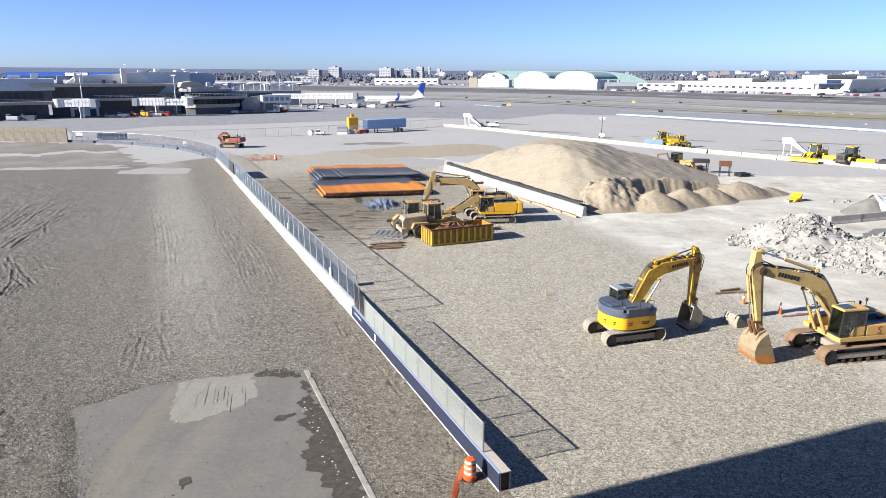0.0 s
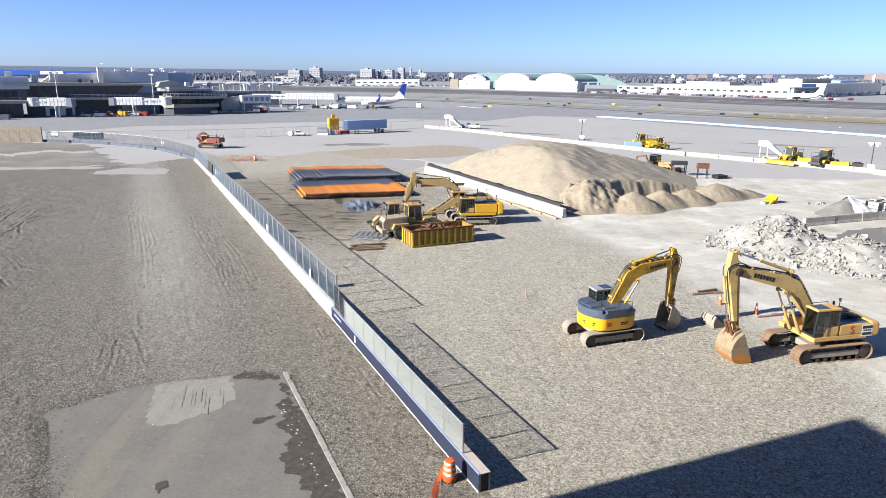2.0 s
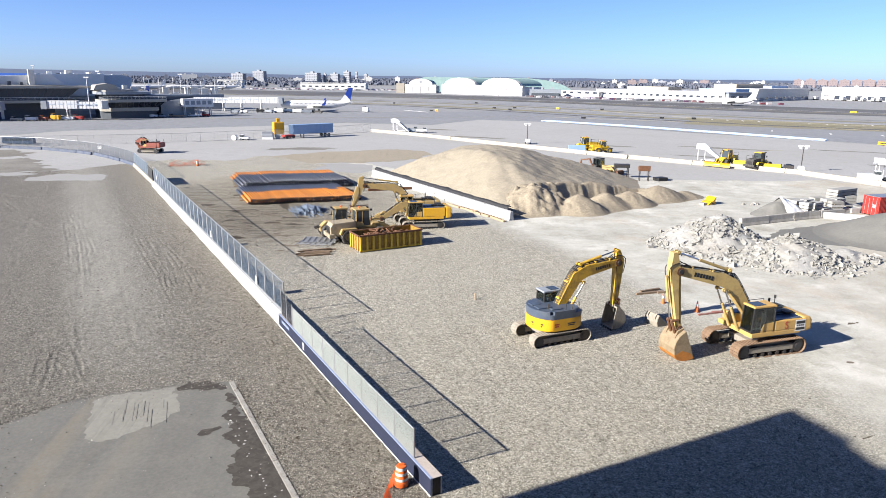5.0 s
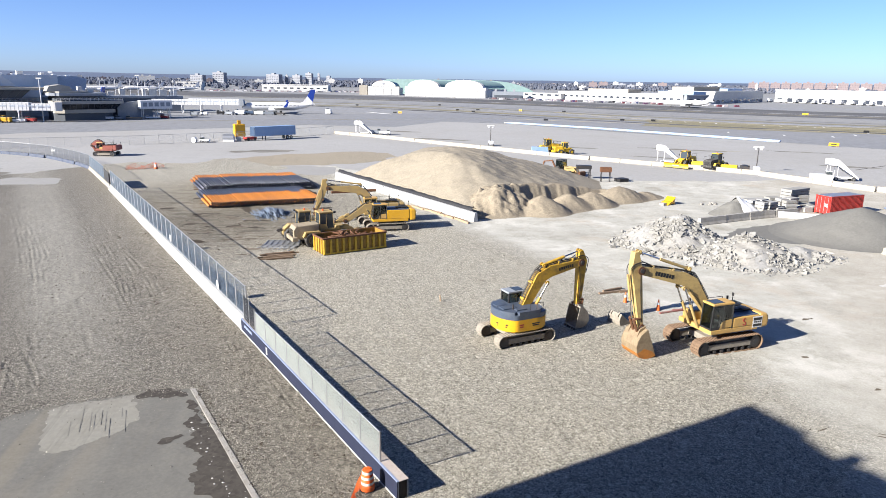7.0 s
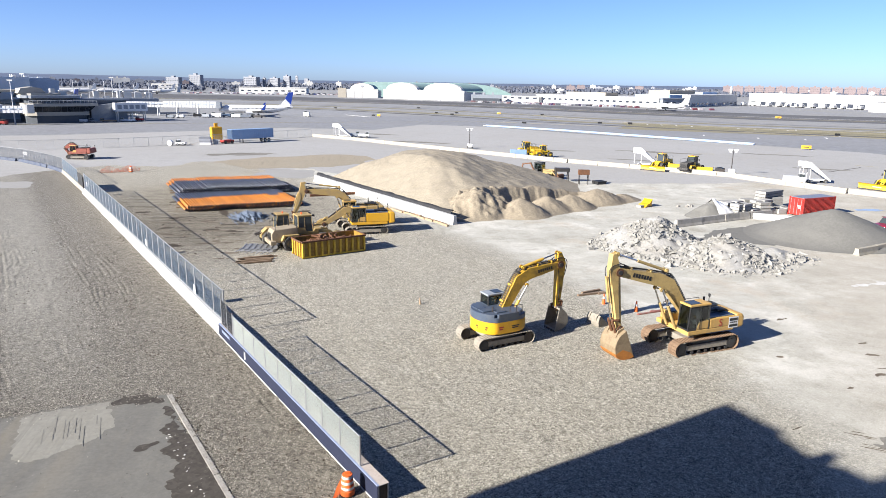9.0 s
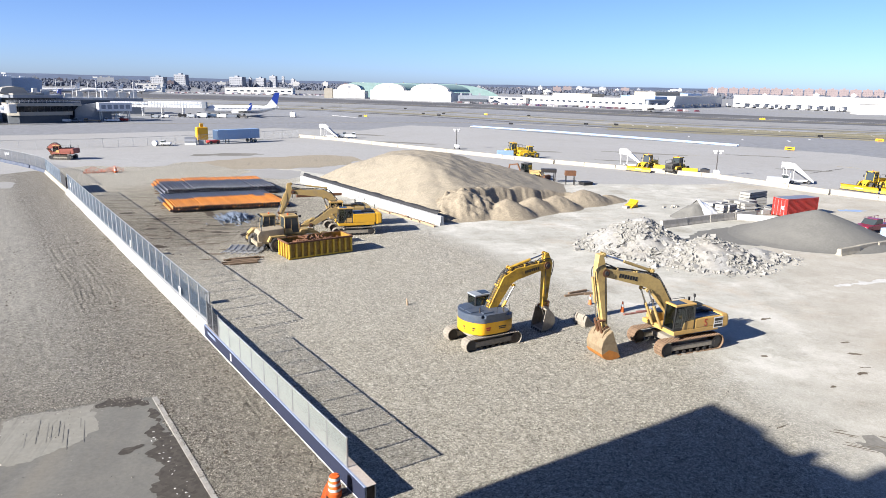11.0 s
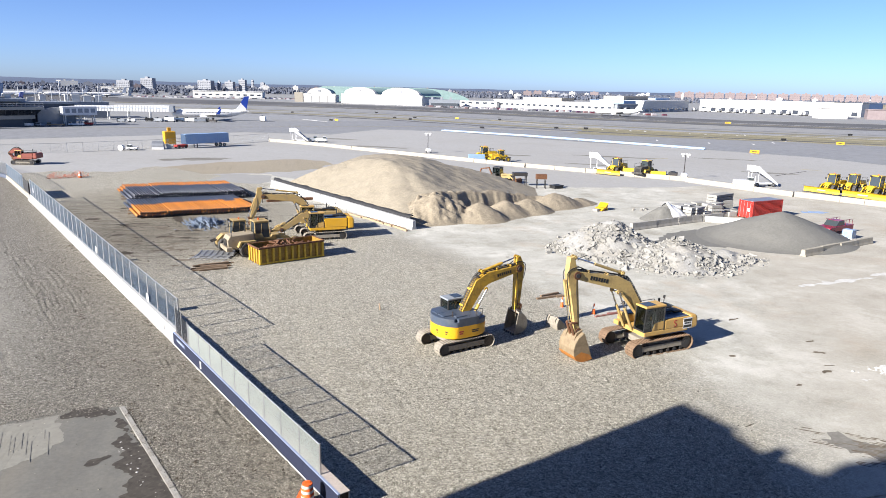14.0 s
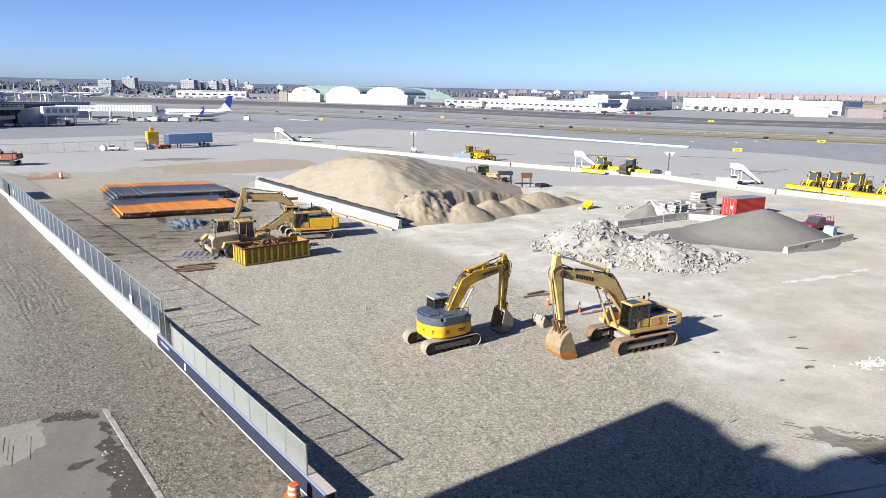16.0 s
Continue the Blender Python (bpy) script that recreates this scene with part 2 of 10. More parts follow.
M["yard"] = yard_material()
M["apron"] = gravel("worn_concrete_apron", [(0.255, 0.252, 0.241), (0.315, 0.312, 0.302), (0.355, 0.351, 0.338), (0.28, 0.272, 0.252)], big=0.03, stones=8, relief=0.004, contrast=0.12)
M["paleslab"] = gravel("pale_concrete", [(0.235, 0.232, 0.22), (0.28, 0.277, 0.265), (0.315, 0.311, 0.298), (0.26, 0.253, 0.236)], big=0.12, stones=10, relief=0.003, contrast=0.1)
M["slab_plain"] = gravel("old_concrete_slab", [(0.14, 0.136, 0.12), (0.175, 0.17, 0.152), (0.2, 0.194, 0.172), (0.19, 0.177, 0.146)], big=0.16, stones=8, relief=0.003, contrast=0.1)


def slab_material():
    """Old concrete in lengthwise pours of slightly different tone, stained and worn."""
    m, nt, b = node_mat("old_slab_pours")
    v = coords(nt)
    grain = noise_node(nt, v, 5.0, 9, 0.8)
    stain = noise_node(nt, v, 0.6, 9, 0.72)
    pours = noise_node(nt, coords(nt, scale=(0.42, 0.03, 1), rot=(0, 0, 0.42)), 1.0, 2, 0.5)
    col = ramp_node(nt, pours, [(0.38, (0.162, 0.146, 0.112)), (0.46, (0.117, 0.114, 0.102)), (0.56, (0.135, 0.132, 0.117)), (0.68, (0.162, 0.149, 0.121))])
    col = mix_node(nt, math_node(nt, "MULTIPLY", ramp_node(nt, stain, [(0.48, (0, 0, 0)), (0.66, (1, 1, 1))]), 0.5), col, (0.176, 0.166, 0.14))
    col = mix_node(nt, math_node(nt, "MULTIPLY", ramp_node(nt, stain, [(0.3, (1, 1, 1)), (0.42, (0, 0, 0))]), 0.45), col, (0.072, 0.07, 0.063))
    col = mix_node(nt, 0.35, col, ramp_node(nt, grain, [(0.35, (0.079, 0.076, 0.068)), (0.65, (0.18, 0.173, 0.151))]))
    nt.links.new(col, b.inputs["Base Color"])
    b.inputs["Roughness"].default_value = 0.9
    bump_node(nt, b, grain, 0.3, 0.01)
    return m


M["slab"] = slab_material()
M["repair"] = gravel("worn_pale_repair", [(0.185, 0.18, 0.158), (0.225, 0.218, 0.19), (0.255, 0.247, 0.217), (0.2, 0.188, 0.155)], streak=(0.5, 0.5), big=0.3, stones=12, relief=0.01, contrast=0.12)
M["ledge"] = surface("pale_blue_ledge_paint", (0.23, 0.274, 0.39), 0.7, amount=0.3, big=2)
M["core"] = surface("dark_brown_core", (0.07, 0.055, 0.04), 0.9, dirt=(0.03, 0.025, 0.02), amount=0.6, big=4, fine=20)
M["barrier_top"] = surface("worn_concrete_top", (0.39, 0.338, 0.295), 0.9, dirt=(0.144, 0.115, 0.086), amount=0.55, big=1.6, fine=12)
M["wet"] = gravel("damp_dark_patch", [(0.036, 0.032, 0.029), (0.061, 0.054, 0.047), (0.094, 0.086, 0.072), (0.072, 0.065, 0.054)], stones=14, relief=0.006)
M["airfield"] = gravel("airfield_surface", [(0.172, 0.178, 0.188), (0.232, 0.238, 0.248), (0.29, 0.295, 0.3), (0.26, 0.25, 0.215)], big=0.014, stones=2, relief=0.003, contrast=0.25, streak=(0.9, 0.5))
M["asphalt"] = gravel("taxiway_asphalt", [(0.158, 0.164, 0.175), (0.205, 0.211, 0.222), (0.245, 0.25, 0.258), (0.22, 0.223, 0.226)], streak=(0.6, 0.3), big=0.02, stones=2, relief=0.003, contrast=0.2)
M["runway"] = gravel("runway_asphalt", [(0.065, 0.065, 0.067), (0.09, 0.09, 0.094), (0.13, 0.13, 0.13), (0.144, 0.144, 0.144)], streak=(0.65, 0.5), big=0.012, stones=2, relief=0.002, contrast=0.12)
M["grass"] = gravel("dry_winter_grass", [(0.158, 0.144, 0.09), (0.216, 0.196, 0.126), (0.252, 0.229, 0.158), (0.202, 0.191, 0.151)], big=0.02, stones=6, relief=0.02, contrast=0.2)
M["sand"] = gravel("tan_sand", [(0.195, 0.169, 0.126), (0.275, 0.241, 0.183), (0.355, 0.314, 0.243), (0.29, 0.256, 0.198)], streak=(-0.35, 0.45), big=0.2, stones=20, relief=0.03, contrast=0.4)
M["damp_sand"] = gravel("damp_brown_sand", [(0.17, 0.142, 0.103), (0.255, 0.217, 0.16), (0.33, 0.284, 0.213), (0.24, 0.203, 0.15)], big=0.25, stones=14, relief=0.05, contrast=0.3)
M["grit"] = gravel("grey_stone_dust", [(0.115, 0.112, 0.101), (0.15, 0.147, 0.134), (0.185, 0.181, 0.166), (0.165, 0.162, 0.148)], big=0.12, stones=16, relief=0.03, contrast=0.15)
M["white_wall"] = surface("white_painted_concrete", (0.421, 0.421, 0.413), 0.7, dirt=(0.324, 0.302, 0.266), amount=0.35, big=1.3, fine=9)
M["cream_wall"] = surface("dusty_white_concrete", (0.31, 0.283, 0.235), 0.8, dirt=(0.25, 0.22, 0.17), amount=0.55, big=0.7, fine=9)
M["blue_wall"] = surface("navy_painted_concrete", (0.005, 0.009, 0.03), 0.8, dirt=(0.04, 0.046, 0.07), amount=0.1, big=2.5, fine=18)
M["raw_concrete"] = surface("raw_concrete", (0.302, 0.288, 0.259), 0.85, dirt=(0.144, 0.122, 0.101), amount=0.55, big=1.2, fine=12)
M["tan_concrete"] = surface("stained_tan_concrete", (0.17, 0.15, 0.118), 0.9, dirt=(0.08, 0.066, 0.05), amount=0.7, big=0.5, fine=3)
M["galv"] = surface("galvanised_steel", (0.39, 0.398, 0.406), 0.45, 0.75, amount=0.3, fine=30)
M["dark_steel"] = surface("dark_steel", (0.043, 0.043, 0.045), 0.5, 0.4, dirt=(0.115, 0.072, 0.043), amount=0.4)
M["rust"] = surface("rusty_steel", (0.144, 0.065, 0.032), 0.85, 0.2, dirt=(0.058, 0.036, 0.025), amount=0.6, big=3)
M["yellow"] = surface("machine_yellow_paint", (0.562, 0.302, 0.018), 0.42, dirt=(0.259, 0.173, 0.072), amount=0.35, big=1.6, fine=22, bump=0.04)
M["yellow_bright"] = surface("bright_yellow_paint", (0.593, 0.31, 0.009), 0.42, dirt=(0.288, 0.187, 0.065), amount=0.3, big=1.8, fine=22, bump=0.04)
M["yellow_pale"] = surface("faded_yellow_paint", (0.476, 0.288, 0.079), 0.55, dirt=(0.259, 0.194, 0.115), amount=0.5, big=1.4, fine=18, bump=0.05)
M["yellow_dirty"] = surface("dusty_yellow_paint", (0.331, 0.23, 0.083), 0.65, dirt=(0.202, 0.158, 0.108), amount=0.6, big=1.3, fine=14, bump=0.08)
M["bin_yellow"] = surface("scuffed_bin_yellow", (0.52, 0.33, 0.025), 0.5, dirt=(0.2, 0.11, 0.03), amount=0.5, big=2.2, fine=10, bump=0.1)
# the shade between the ribs is put into this darker, rust-streaked panel colour
M["bin_panel"] = surface("rusty_shade_bin_panel", (0.27, 0.16, 0.022), 0.6, dirt=(0.08, 0.045, 0.02), amount=0.7, big=2.6, fine=10, bump=0.15)
M["snow_yellow"] = surface("snow_plough_yellow", (0.6, 0.385, 0.018), 0.45, dirt=(0.27, 0.18, 0.05), amount=0.45, big=1.6)
M["blue_grey"] = surface("dark_blue_grey_paint", (0.054, 0.072, 0.104), 0.4, dirt=(0.144, 0.144, 0.144), amount=0.35, big=2.2)
M["orange_rust"] = surface("worn_orange_steel", (0.4, 0.15, 0.025), 0.5, dirt=(0.2, 0.09, 0.03), amount=0.6, big=2.6, fine=16)
M["bucket_tan"] = surface("scraped_dusty_bucket_steel", (0.235, 0.18, 0.11), 0.65, 0.1, dirt=(0.12, 0.075, 0.045), amount=0.6, big=3.0, fine=14, bump=0.15)
M["track_mud"] = surface("muddy_track_steel", (0.25, 0.225, 0.185), 0.9, 0.05, dirt=(0.09, 0.077, 0.062), amount=0.5, big=3.5, fine=16, bump=0.4, dist=0.02)
M["track_rust"] = surface("rust_brown_track_steel", (0.187, 0.122, 0.076), 0.85, 0.2, dirt=(0.072, 0.047, 0.032), amount=0.6, big=3.5, fine=16, bump=0.4, dist=0.02)
M["rubber"] = surface("dusty_black_rubber", (0.036, 0.035, 0.033), 0.85, dirt=(0.158, 0.144, 0.126), amount=0.65, big=3)
M["black"] = surface("matt_black", (0.014, 0.014, 0.015), 0.6, dirt=(0.043, 0.04, 0.036), amount=0.3)
M["chrome"] = surface("polished_rod", (0.484, 0.484, 0.491), 0.22, 0.95, amount=0.1)
M["glass"] = glass_dark("cab_glass", (0.04, 0.05, 0.054), 0.05)
M["clear"] = glass_clear("tinted_cab_glass")
M["white_paint"] = surface("white_vehicle_paint", (0.624, 0.624, 0.616), 0.4, dirt=(0.429, 0.413, 0.39), amount=0.2)
M["off_white"] = surface("weathered_white_cladding", (0.53, 0.523, 0.499), 0.7, dirt=(0.429, 0.406, 0.338), amount=0.3, big=0.06, fine=0.6)
M["red_paint"] = surface("faded_red_paint", (0.324, 0.025, 0.018), 0.5, dirt=(0.216, 0.043, 0.036), amount=0.35)
M["maroon"] = surface("maroon_car_paint", (0.202, 0.014, 0.032), 0.3, amount=0.15)
M["orange_plastic"] = surface("orange_plastic", (0.663, 0.122, 0.022), 0.5, dirt=(0.39, 0.101, 0.036), amount=0.3, big=5)
M["reflective"] = surface("reflective_white_band", (0.585, 0.585, 0.569), 0.4, amount=0.25, big=6)
M["red_machine"] = surface("faded_orange_red_paint", (0.23, 0.055, 0.035), 0.6, dirt=(0.12, 0.05, 0.035), amount=0.55)
M["wood"] = surface("weathered_timber", (0.187, 0.13, 0.083), 0.85, dirt=(0.086, 0.061, 0.043), amount=0.5, big=2.5, fine=20)
M["new_wood"] = surface("raw_timber", (0.324, 0.23, 0.144), 0.8, dirt=(0.18, 0.122, 0.072), amount=0.4, big=2.5, fine=20)
M["blue_steel"] = surface("blue_trailer_skin", (0.2, 0.31, 0.48), 0.5, dirt=(0.3, 0.36, 0.44), amount=0.4, big=1.0)
M["dark_blue"] = surface("navy_trailer_end", (0.029, 0.058, 0.108), 0.5)
M["tail_blue"] = surface("royal_blue_paint", (0.014, 0.043, 0.259), 0.35, amount=0.1)
M["terminal_dark"] = surface("dark_terminal_cladding", (0.061, 0.072, 0.086), 0.6, amount=0.25, big=0.15, fine=1.5)
M["terminal_glass"] = surface("dark_canted_glazing", (0.022, 0.026, 0.032), 0.25, amount=0.2, big=0.3, fine=1.5)
M["terminal_grey"] = surface("grey_terminal_cladding", (0.216, 0.238, 0.266), 0.6, amount=0.25, big=0.1, fine=1.5)
M["pale_cladding"] = surface("pale_blue_grey_cladding", (0.39, 0.445, 0.515), 0.6, amount=0.2, big=0.1, fine=1.5)
M["terminal_blue"] = surface("blue_terminal_roof", (0.012, 0.06, 0.26), 1.0, amount=0.15, big=0.1)
M["terminal_beige"] = surface("beige_fascia", (0.331, 0.31, 0.266), 0.7, amount=0.25, big=0.3)
M["brick_far"] = surface("brown_brick_blocks", (0.2, 0.163, 0.165), 0.85, amount=0.25, big=0.03, fine=0.4)
M["tower_grey"] = surface("grey_tower_concrete", (0.24, 0.25, 0.275), 0.8, amount=0.2, big=0.03, fine=0.3)
M["teal_roof"] = surface("pale_green_roof", (0.194, 0.288, 0.274), 0.6, amount=0.2, big=0.04, fine=0.3)
M["far_glass"] = glass_dark("far_windows", (0.036, 0.043, 0.058), 0.2)
# distance haze is mixed into the ridge's bluish base colour
M["ridge"] = surface("haze_tinted_ridge", (0.062, 0.088, 0.145), 1.0, dirt=(0.08, 0.105, 0.16), amount=0.5, big=0.004, fine=0.02, bump=0)


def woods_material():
    """Bare crowns, distance haze put into their bluish colour, each clump a little different in tone."""
    m, nt, b = node_mat("haze_tinted_trees")
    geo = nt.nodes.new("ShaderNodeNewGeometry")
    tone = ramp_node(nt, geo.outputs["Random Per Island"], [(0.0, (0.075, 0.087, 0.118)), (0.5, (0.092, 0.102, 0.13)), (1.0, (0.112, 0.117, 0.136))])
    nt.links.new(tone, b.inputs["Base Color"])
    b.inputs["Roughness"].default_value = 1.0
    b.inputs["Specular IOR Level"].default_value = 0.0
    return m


M["trees_far"] = woods_material()
M["bluish_sheet"] = surface("pale_blue_plastic_pipe", (0.245, 0.331, 0.468), 0.4, dirt=(0.429, 0.484, 0.546), amount=0.3)
M["steel_pipe"] = surface("blue_grey_steel_pipe", (0.054, 0.063, 0.09), 0.5, 0.35, dirt=(0.065, 0.061, 0.061), amount=0.35, big=1.2, pieces=True)
M["orange_pipe"] = surface("rust_orange_steel_pipe", (0.41, 0.142, 0.012), 0.6, 0.1, dirt=(0.216, 0.072, 0.022), amount=0.4, big=1.2, pieces=True)
M["line_yellow"] = surface("faded_yellow_line_paint", (0.274, 0.238, 0.144), 0.8, amount=0.5, big=0.5)
M["line_white"] = surface("worn_white_line_paint", (0.468, 0.468, 0.452), 0.8, amount=0.5, big=0.5)
M["washed"] = gravel("washed_brown_grit", [(0.101, 0.094, 0.081), (0.158, 0.149, 0.13), (0.216, 0.204, 0.18), (0.259, 0.248, 0.223)], big=0.12, stones=16, relief=0.012, contrast=0.3)
M["block_grey"] = surface("grey_concrete_block", (0.33, 0.326, 0.308), 0.9, dirt=(0.19, 0.182, 0.165), amount=0.4, big=1.5, fine=12, pieces=True)
M["tan_barrier"] = surface("sandy_stained_concrete", (0.302, 0.277, 0.223), 0.85, dirt=(0.173, 0.151, 0.115), amount=0.5, big=1.2)
M["soil"] = gravel("churned_dark_soil", [(0.022, 0.017, 0.012), (0.054, 0.043, 0.032), (0.108, 0.088, 0.065), (0.079, 0.066, 0.05)], big=0.3, stones=14, relief=0.05)
M["crust"] = gravel("dried_white_crust", [(0.4, 0.395, 0.37), (0.52, 0.513, 0.485), (0.62, 0.61, 0.58), (0.47, 0.46, 0.43)], big=0.3, stones=14, relief=0.02, contrast=0.3)
M["brown_dirt"] = gravel("brown_dirt_smear", [(0.07, 0.054, 0.038), (0.115, 0.092, 0.067), (0.175, 0.146, 0.112), (0.22, 0.19, 0.15)], streak=(0.9, 0.6), big=0.4, stones=14, relief=0.02, contrast=0.3)
M["sign_black"] = surface("black_sign_face", (0.014, 0.014, 0.014), 0.5, amount=0.1)
M["rubble"] = surface("broken_concrete", (0.285, 0.278, 0.258), 0.9, dirt=(0.15, 0.143, 0.125), amount=0.45, big=1.6, fine=9, bump=0.3, pieces=True)
M["rubble_fines"] = gravel("crushed_concrete_fines", [(0.2, 0.198, 0.188), (0.275, 0.272, 0.26), (0.335, 0.33, 0.315), (0.265, 0.235, 0.185)], big=0.22, stones=12, relief=0.05, contrast=0.25)
M["arm_ochre"] = surface("worn_ochre_arm_paint", (0.5, 0.3, 0.03), 0.45, dirt=(0.09, 0.055, 0.03), amount=0.8, big=1.9, fine=16, bump=0.06)
M["hood_cream"] = surface("sun_bleached_cream_paint", (0.28, 0.235, 0.165), 0.6, dirt=(0.15, 0.115, 0.075), amount=0.55, big=1.5)
M["arm_pale"] = surface("sun_faded_arm_paint", (0.46, 0.33, 0.125), 0.5, dirt=(0.17, 0.11, 0.06), amount=0.75, big=1.7, fine=14, bump=0.06)
M["facade"] = surface("dark_glazed_facade", (0.04, 0.045, 0.054), 0.4, amount=0.2)


# ---- building helpers ----
def part(name, bm, material, parent=None, label="", smooth=False):
    """Links a bmesh as one mesh object under a thing or a part."""
    bmesh.ops.recalc_face_normals(bm, faces=bm.faces[:])
    me = bpy.data.meshes.new(name)
    bm.to_mesh(me)
    bm.free()
    if smooth:
        me.shade_smooth()
        me.set_sharp_from_angle(angle=radians(35))
    me.materials.append(material)
    ob = new(name, me)
    ob.parent = parent
    if label:
        ob["label"] = label
    return ob


def raw_part(name, verts, faces, material, parent=None, smooth=False):
    me = bpy.data.meshes.new(name)
    me.from_pydata(verts, [], faces)
    me.update()
    if smooth:
        me.shade_smooth()
    me.materials.append(material)
    ob = new(name, me)
    ob.parent = parent
    return ob


def thing(name, m, label, category, group="", kind=""):
    ob = new(name)
    ob.empty_display_size = 0.3
    ob.matrix_basis = m
    return tagged(ob, label, category, group, kind)


def box(bm, x0, x1, y0, y1, z0, z1, bevel=0.0, m=None, taper=None):
    """A block; taper=(sx, sy) narrows its top about its middle."""
    cx, cy = (x0 + x1) / 2, (y0 + y1) / 2
    vs = []
    for z in (z0, z1):
        sx, sy = taper if (taper and z == z1) else (1, 1)
        for x, y in ((x0, y0), (x1, y0), (x1, y1), (x0, y1)):
            p = Vector((cx + (x - cx) * sx, cy + (y - cy) * sy, z))
            vs.append(bm.verts.new(m @ p if m else p))
    fs = [(0, 3, 2, 1), (4, 5, 6, 7), (0, 1, 5, 4), (1, 2, 6, 5), (2, 3, 7, 6), (3, 0, 4, 7)]
    made = [bm.faces.new([vs[i] for i in f]) for f in fs]
    if bevel:
        edges = list({e for f in made for e in f.edges})
        bmesh.ops.bevel(bm, geom=edges, offset=bevel, segments=2, profile=0.6, affect="EDGES")
    return bm


def cyl(bm, a, b, r, r2=None, n=12, caps=True):
    """A rod or drum from point a to point b."""
    a, b = Vector(a), Vector(b)
    d = b - a
    q = d.to_track_quat("Z", "Y")
    r2 = r if r2 is None else r2
    rings = []
    for p, rad in ((a, r), (b, r2)):
        rings.append([bm.verts.new(p + q @ Vector((rad * math.cos(2 * math.pi * i / n), rad * math.sin(2 * math.pi * i / n), 0))) for i in range(n)])
    for i in range(n):
        j = (i + 1) % n
        bm.faces.new((rings[0][i], rings[0][j], rings[1][j], rings[1][i]))
    if caps:
        bm.faces.new(rings[0][::-1])
        bm.faces.new(rings[1])
    return bm


def prism(bm, profile, y0, y1, bevel=0.0, m=None):
    """A side profile of (x, z) points drawn out across y."""
    n = len(profile)
    rows = []
    for y in (y0, y1):
        rows.append([bm.verts.new((m @ Vector((x, y, z))) if m else Vector((x, y, z))) for x, z in profile])
    made = [bm.faces.new(rows[0]), bm.faces.new(rows[1][::-1])]
    for i in range(n):
        j = (i + 1) % n
        made.append(bm.faces.new((rows[0][i], rows[1][i], rows[1][j], rows[0][j])))
    bmesh.ops.recalc_face_normals(bm, faces=made)
    if bevel:
        edges = list({e for f in made for e in f.edges})
        bmesh.ops.bevel(bm, geom=edges, offset=bevel, segments=2, profile=0.6, affect="EDGES")
    return bm


def slab_poly(bm, pts, z0, z1):
    """An upright block over a plan of (x, y) points."""
    lo = [bm.verts.new((x, y, z0)) for x, y in pts]
    hi = [bm.verts.new((x, y, z1)) for x, y in pts]
    n = len(pts)
    bm.faces.new(lo[::-1])
    bm.faces.new(hi)
    for i in range(n):
        j = (i + 1) % n
        bm.faces.new((lo[i], lo[j], hi[j], hi[i]))
    return bm


def B():
    return bmesh.new()


def strokes(parent, m, w, h, n, material):
    """A line of unreadable lettering as separate plain bars."""
    bm = B()
    for i in range(n):
        x = -w / 2 + (i + 0.5) * w / n
        box(bm, x - w / n * 0.36, x + w / n * 0.36, -0.004, 0.004, -h / 2 + 0.1 * h * (i % 2), h / 2)
    o = part("marking", bm, material, parent)
    o.matrix_basis = m
    return o


def bars(parent, m, w, h, n, material):
    """Unreadable writing as plain bars."""
    bm = B()
    for i in range(n):
        z = h / 2 - (i + 0.5) * h / n
        box(bm, -w / 2 * (1 - 0.15 * (i % 2)), w / 2 * (1 - 0.2 * (i % 3)), -0.004, 0.004, z - h / n * 0.32, z + h / n * 0.32)
    o = part("marking", bm, material, parent)
    o.matrix_basis = m
    return o


def at(x, y, z=0.0, turn=0.0):
    return pose(x, y, z, 0, 0, turn)


def heading(a, b):
    return math.degrees(math.atan2(b[1] - a[1], b[0] - a[0]))

# ---- ground ----
from mathutils import geometry


def ragged(name, pts, material, z, wobble=0.6, step=2.5, label="", category="ground", rate=0.23):
    """A flat sheet with an uneven edge."""
    out = []
    n = len(pts)
    for i in range(n):
        a, b = Vector(pts[i]), Vector(pts[(i + 1) % n])
        k = max(1, min(160, int((b - a).length / step)))
        nrm = Vector((-(b - a).y, (b - a).x)).normalized()
        for j in range(k):
            p = a.lerp(b, j / k)
            w = wobble * noise.fractal(Vector((p.x * rate, p.y * rate, z * 40)), 1.0, 2.0, 5) if wobble else 0
            p = p + nrm * w * 1.6
            out.append((p.x, p.y))
    vs, _, fs, _, _, _ = geometry.delaunay_2d_cdt([Vector(p) for p in out], [], [list(range(len(out)))], 1, 1e-4)
    me = bpy.data.meshes.new(name)
    me.from_pydata([(v.x, v.y, z) for v in vs], [], [tuple(f) for f in fs])
    me.update()
    if sum(p.normal.z for p in me.polygons) < 0:
        me.flip_normals()
    me.materials.append(material)
    return tagged(new(name, me), label, category, "", "structure")


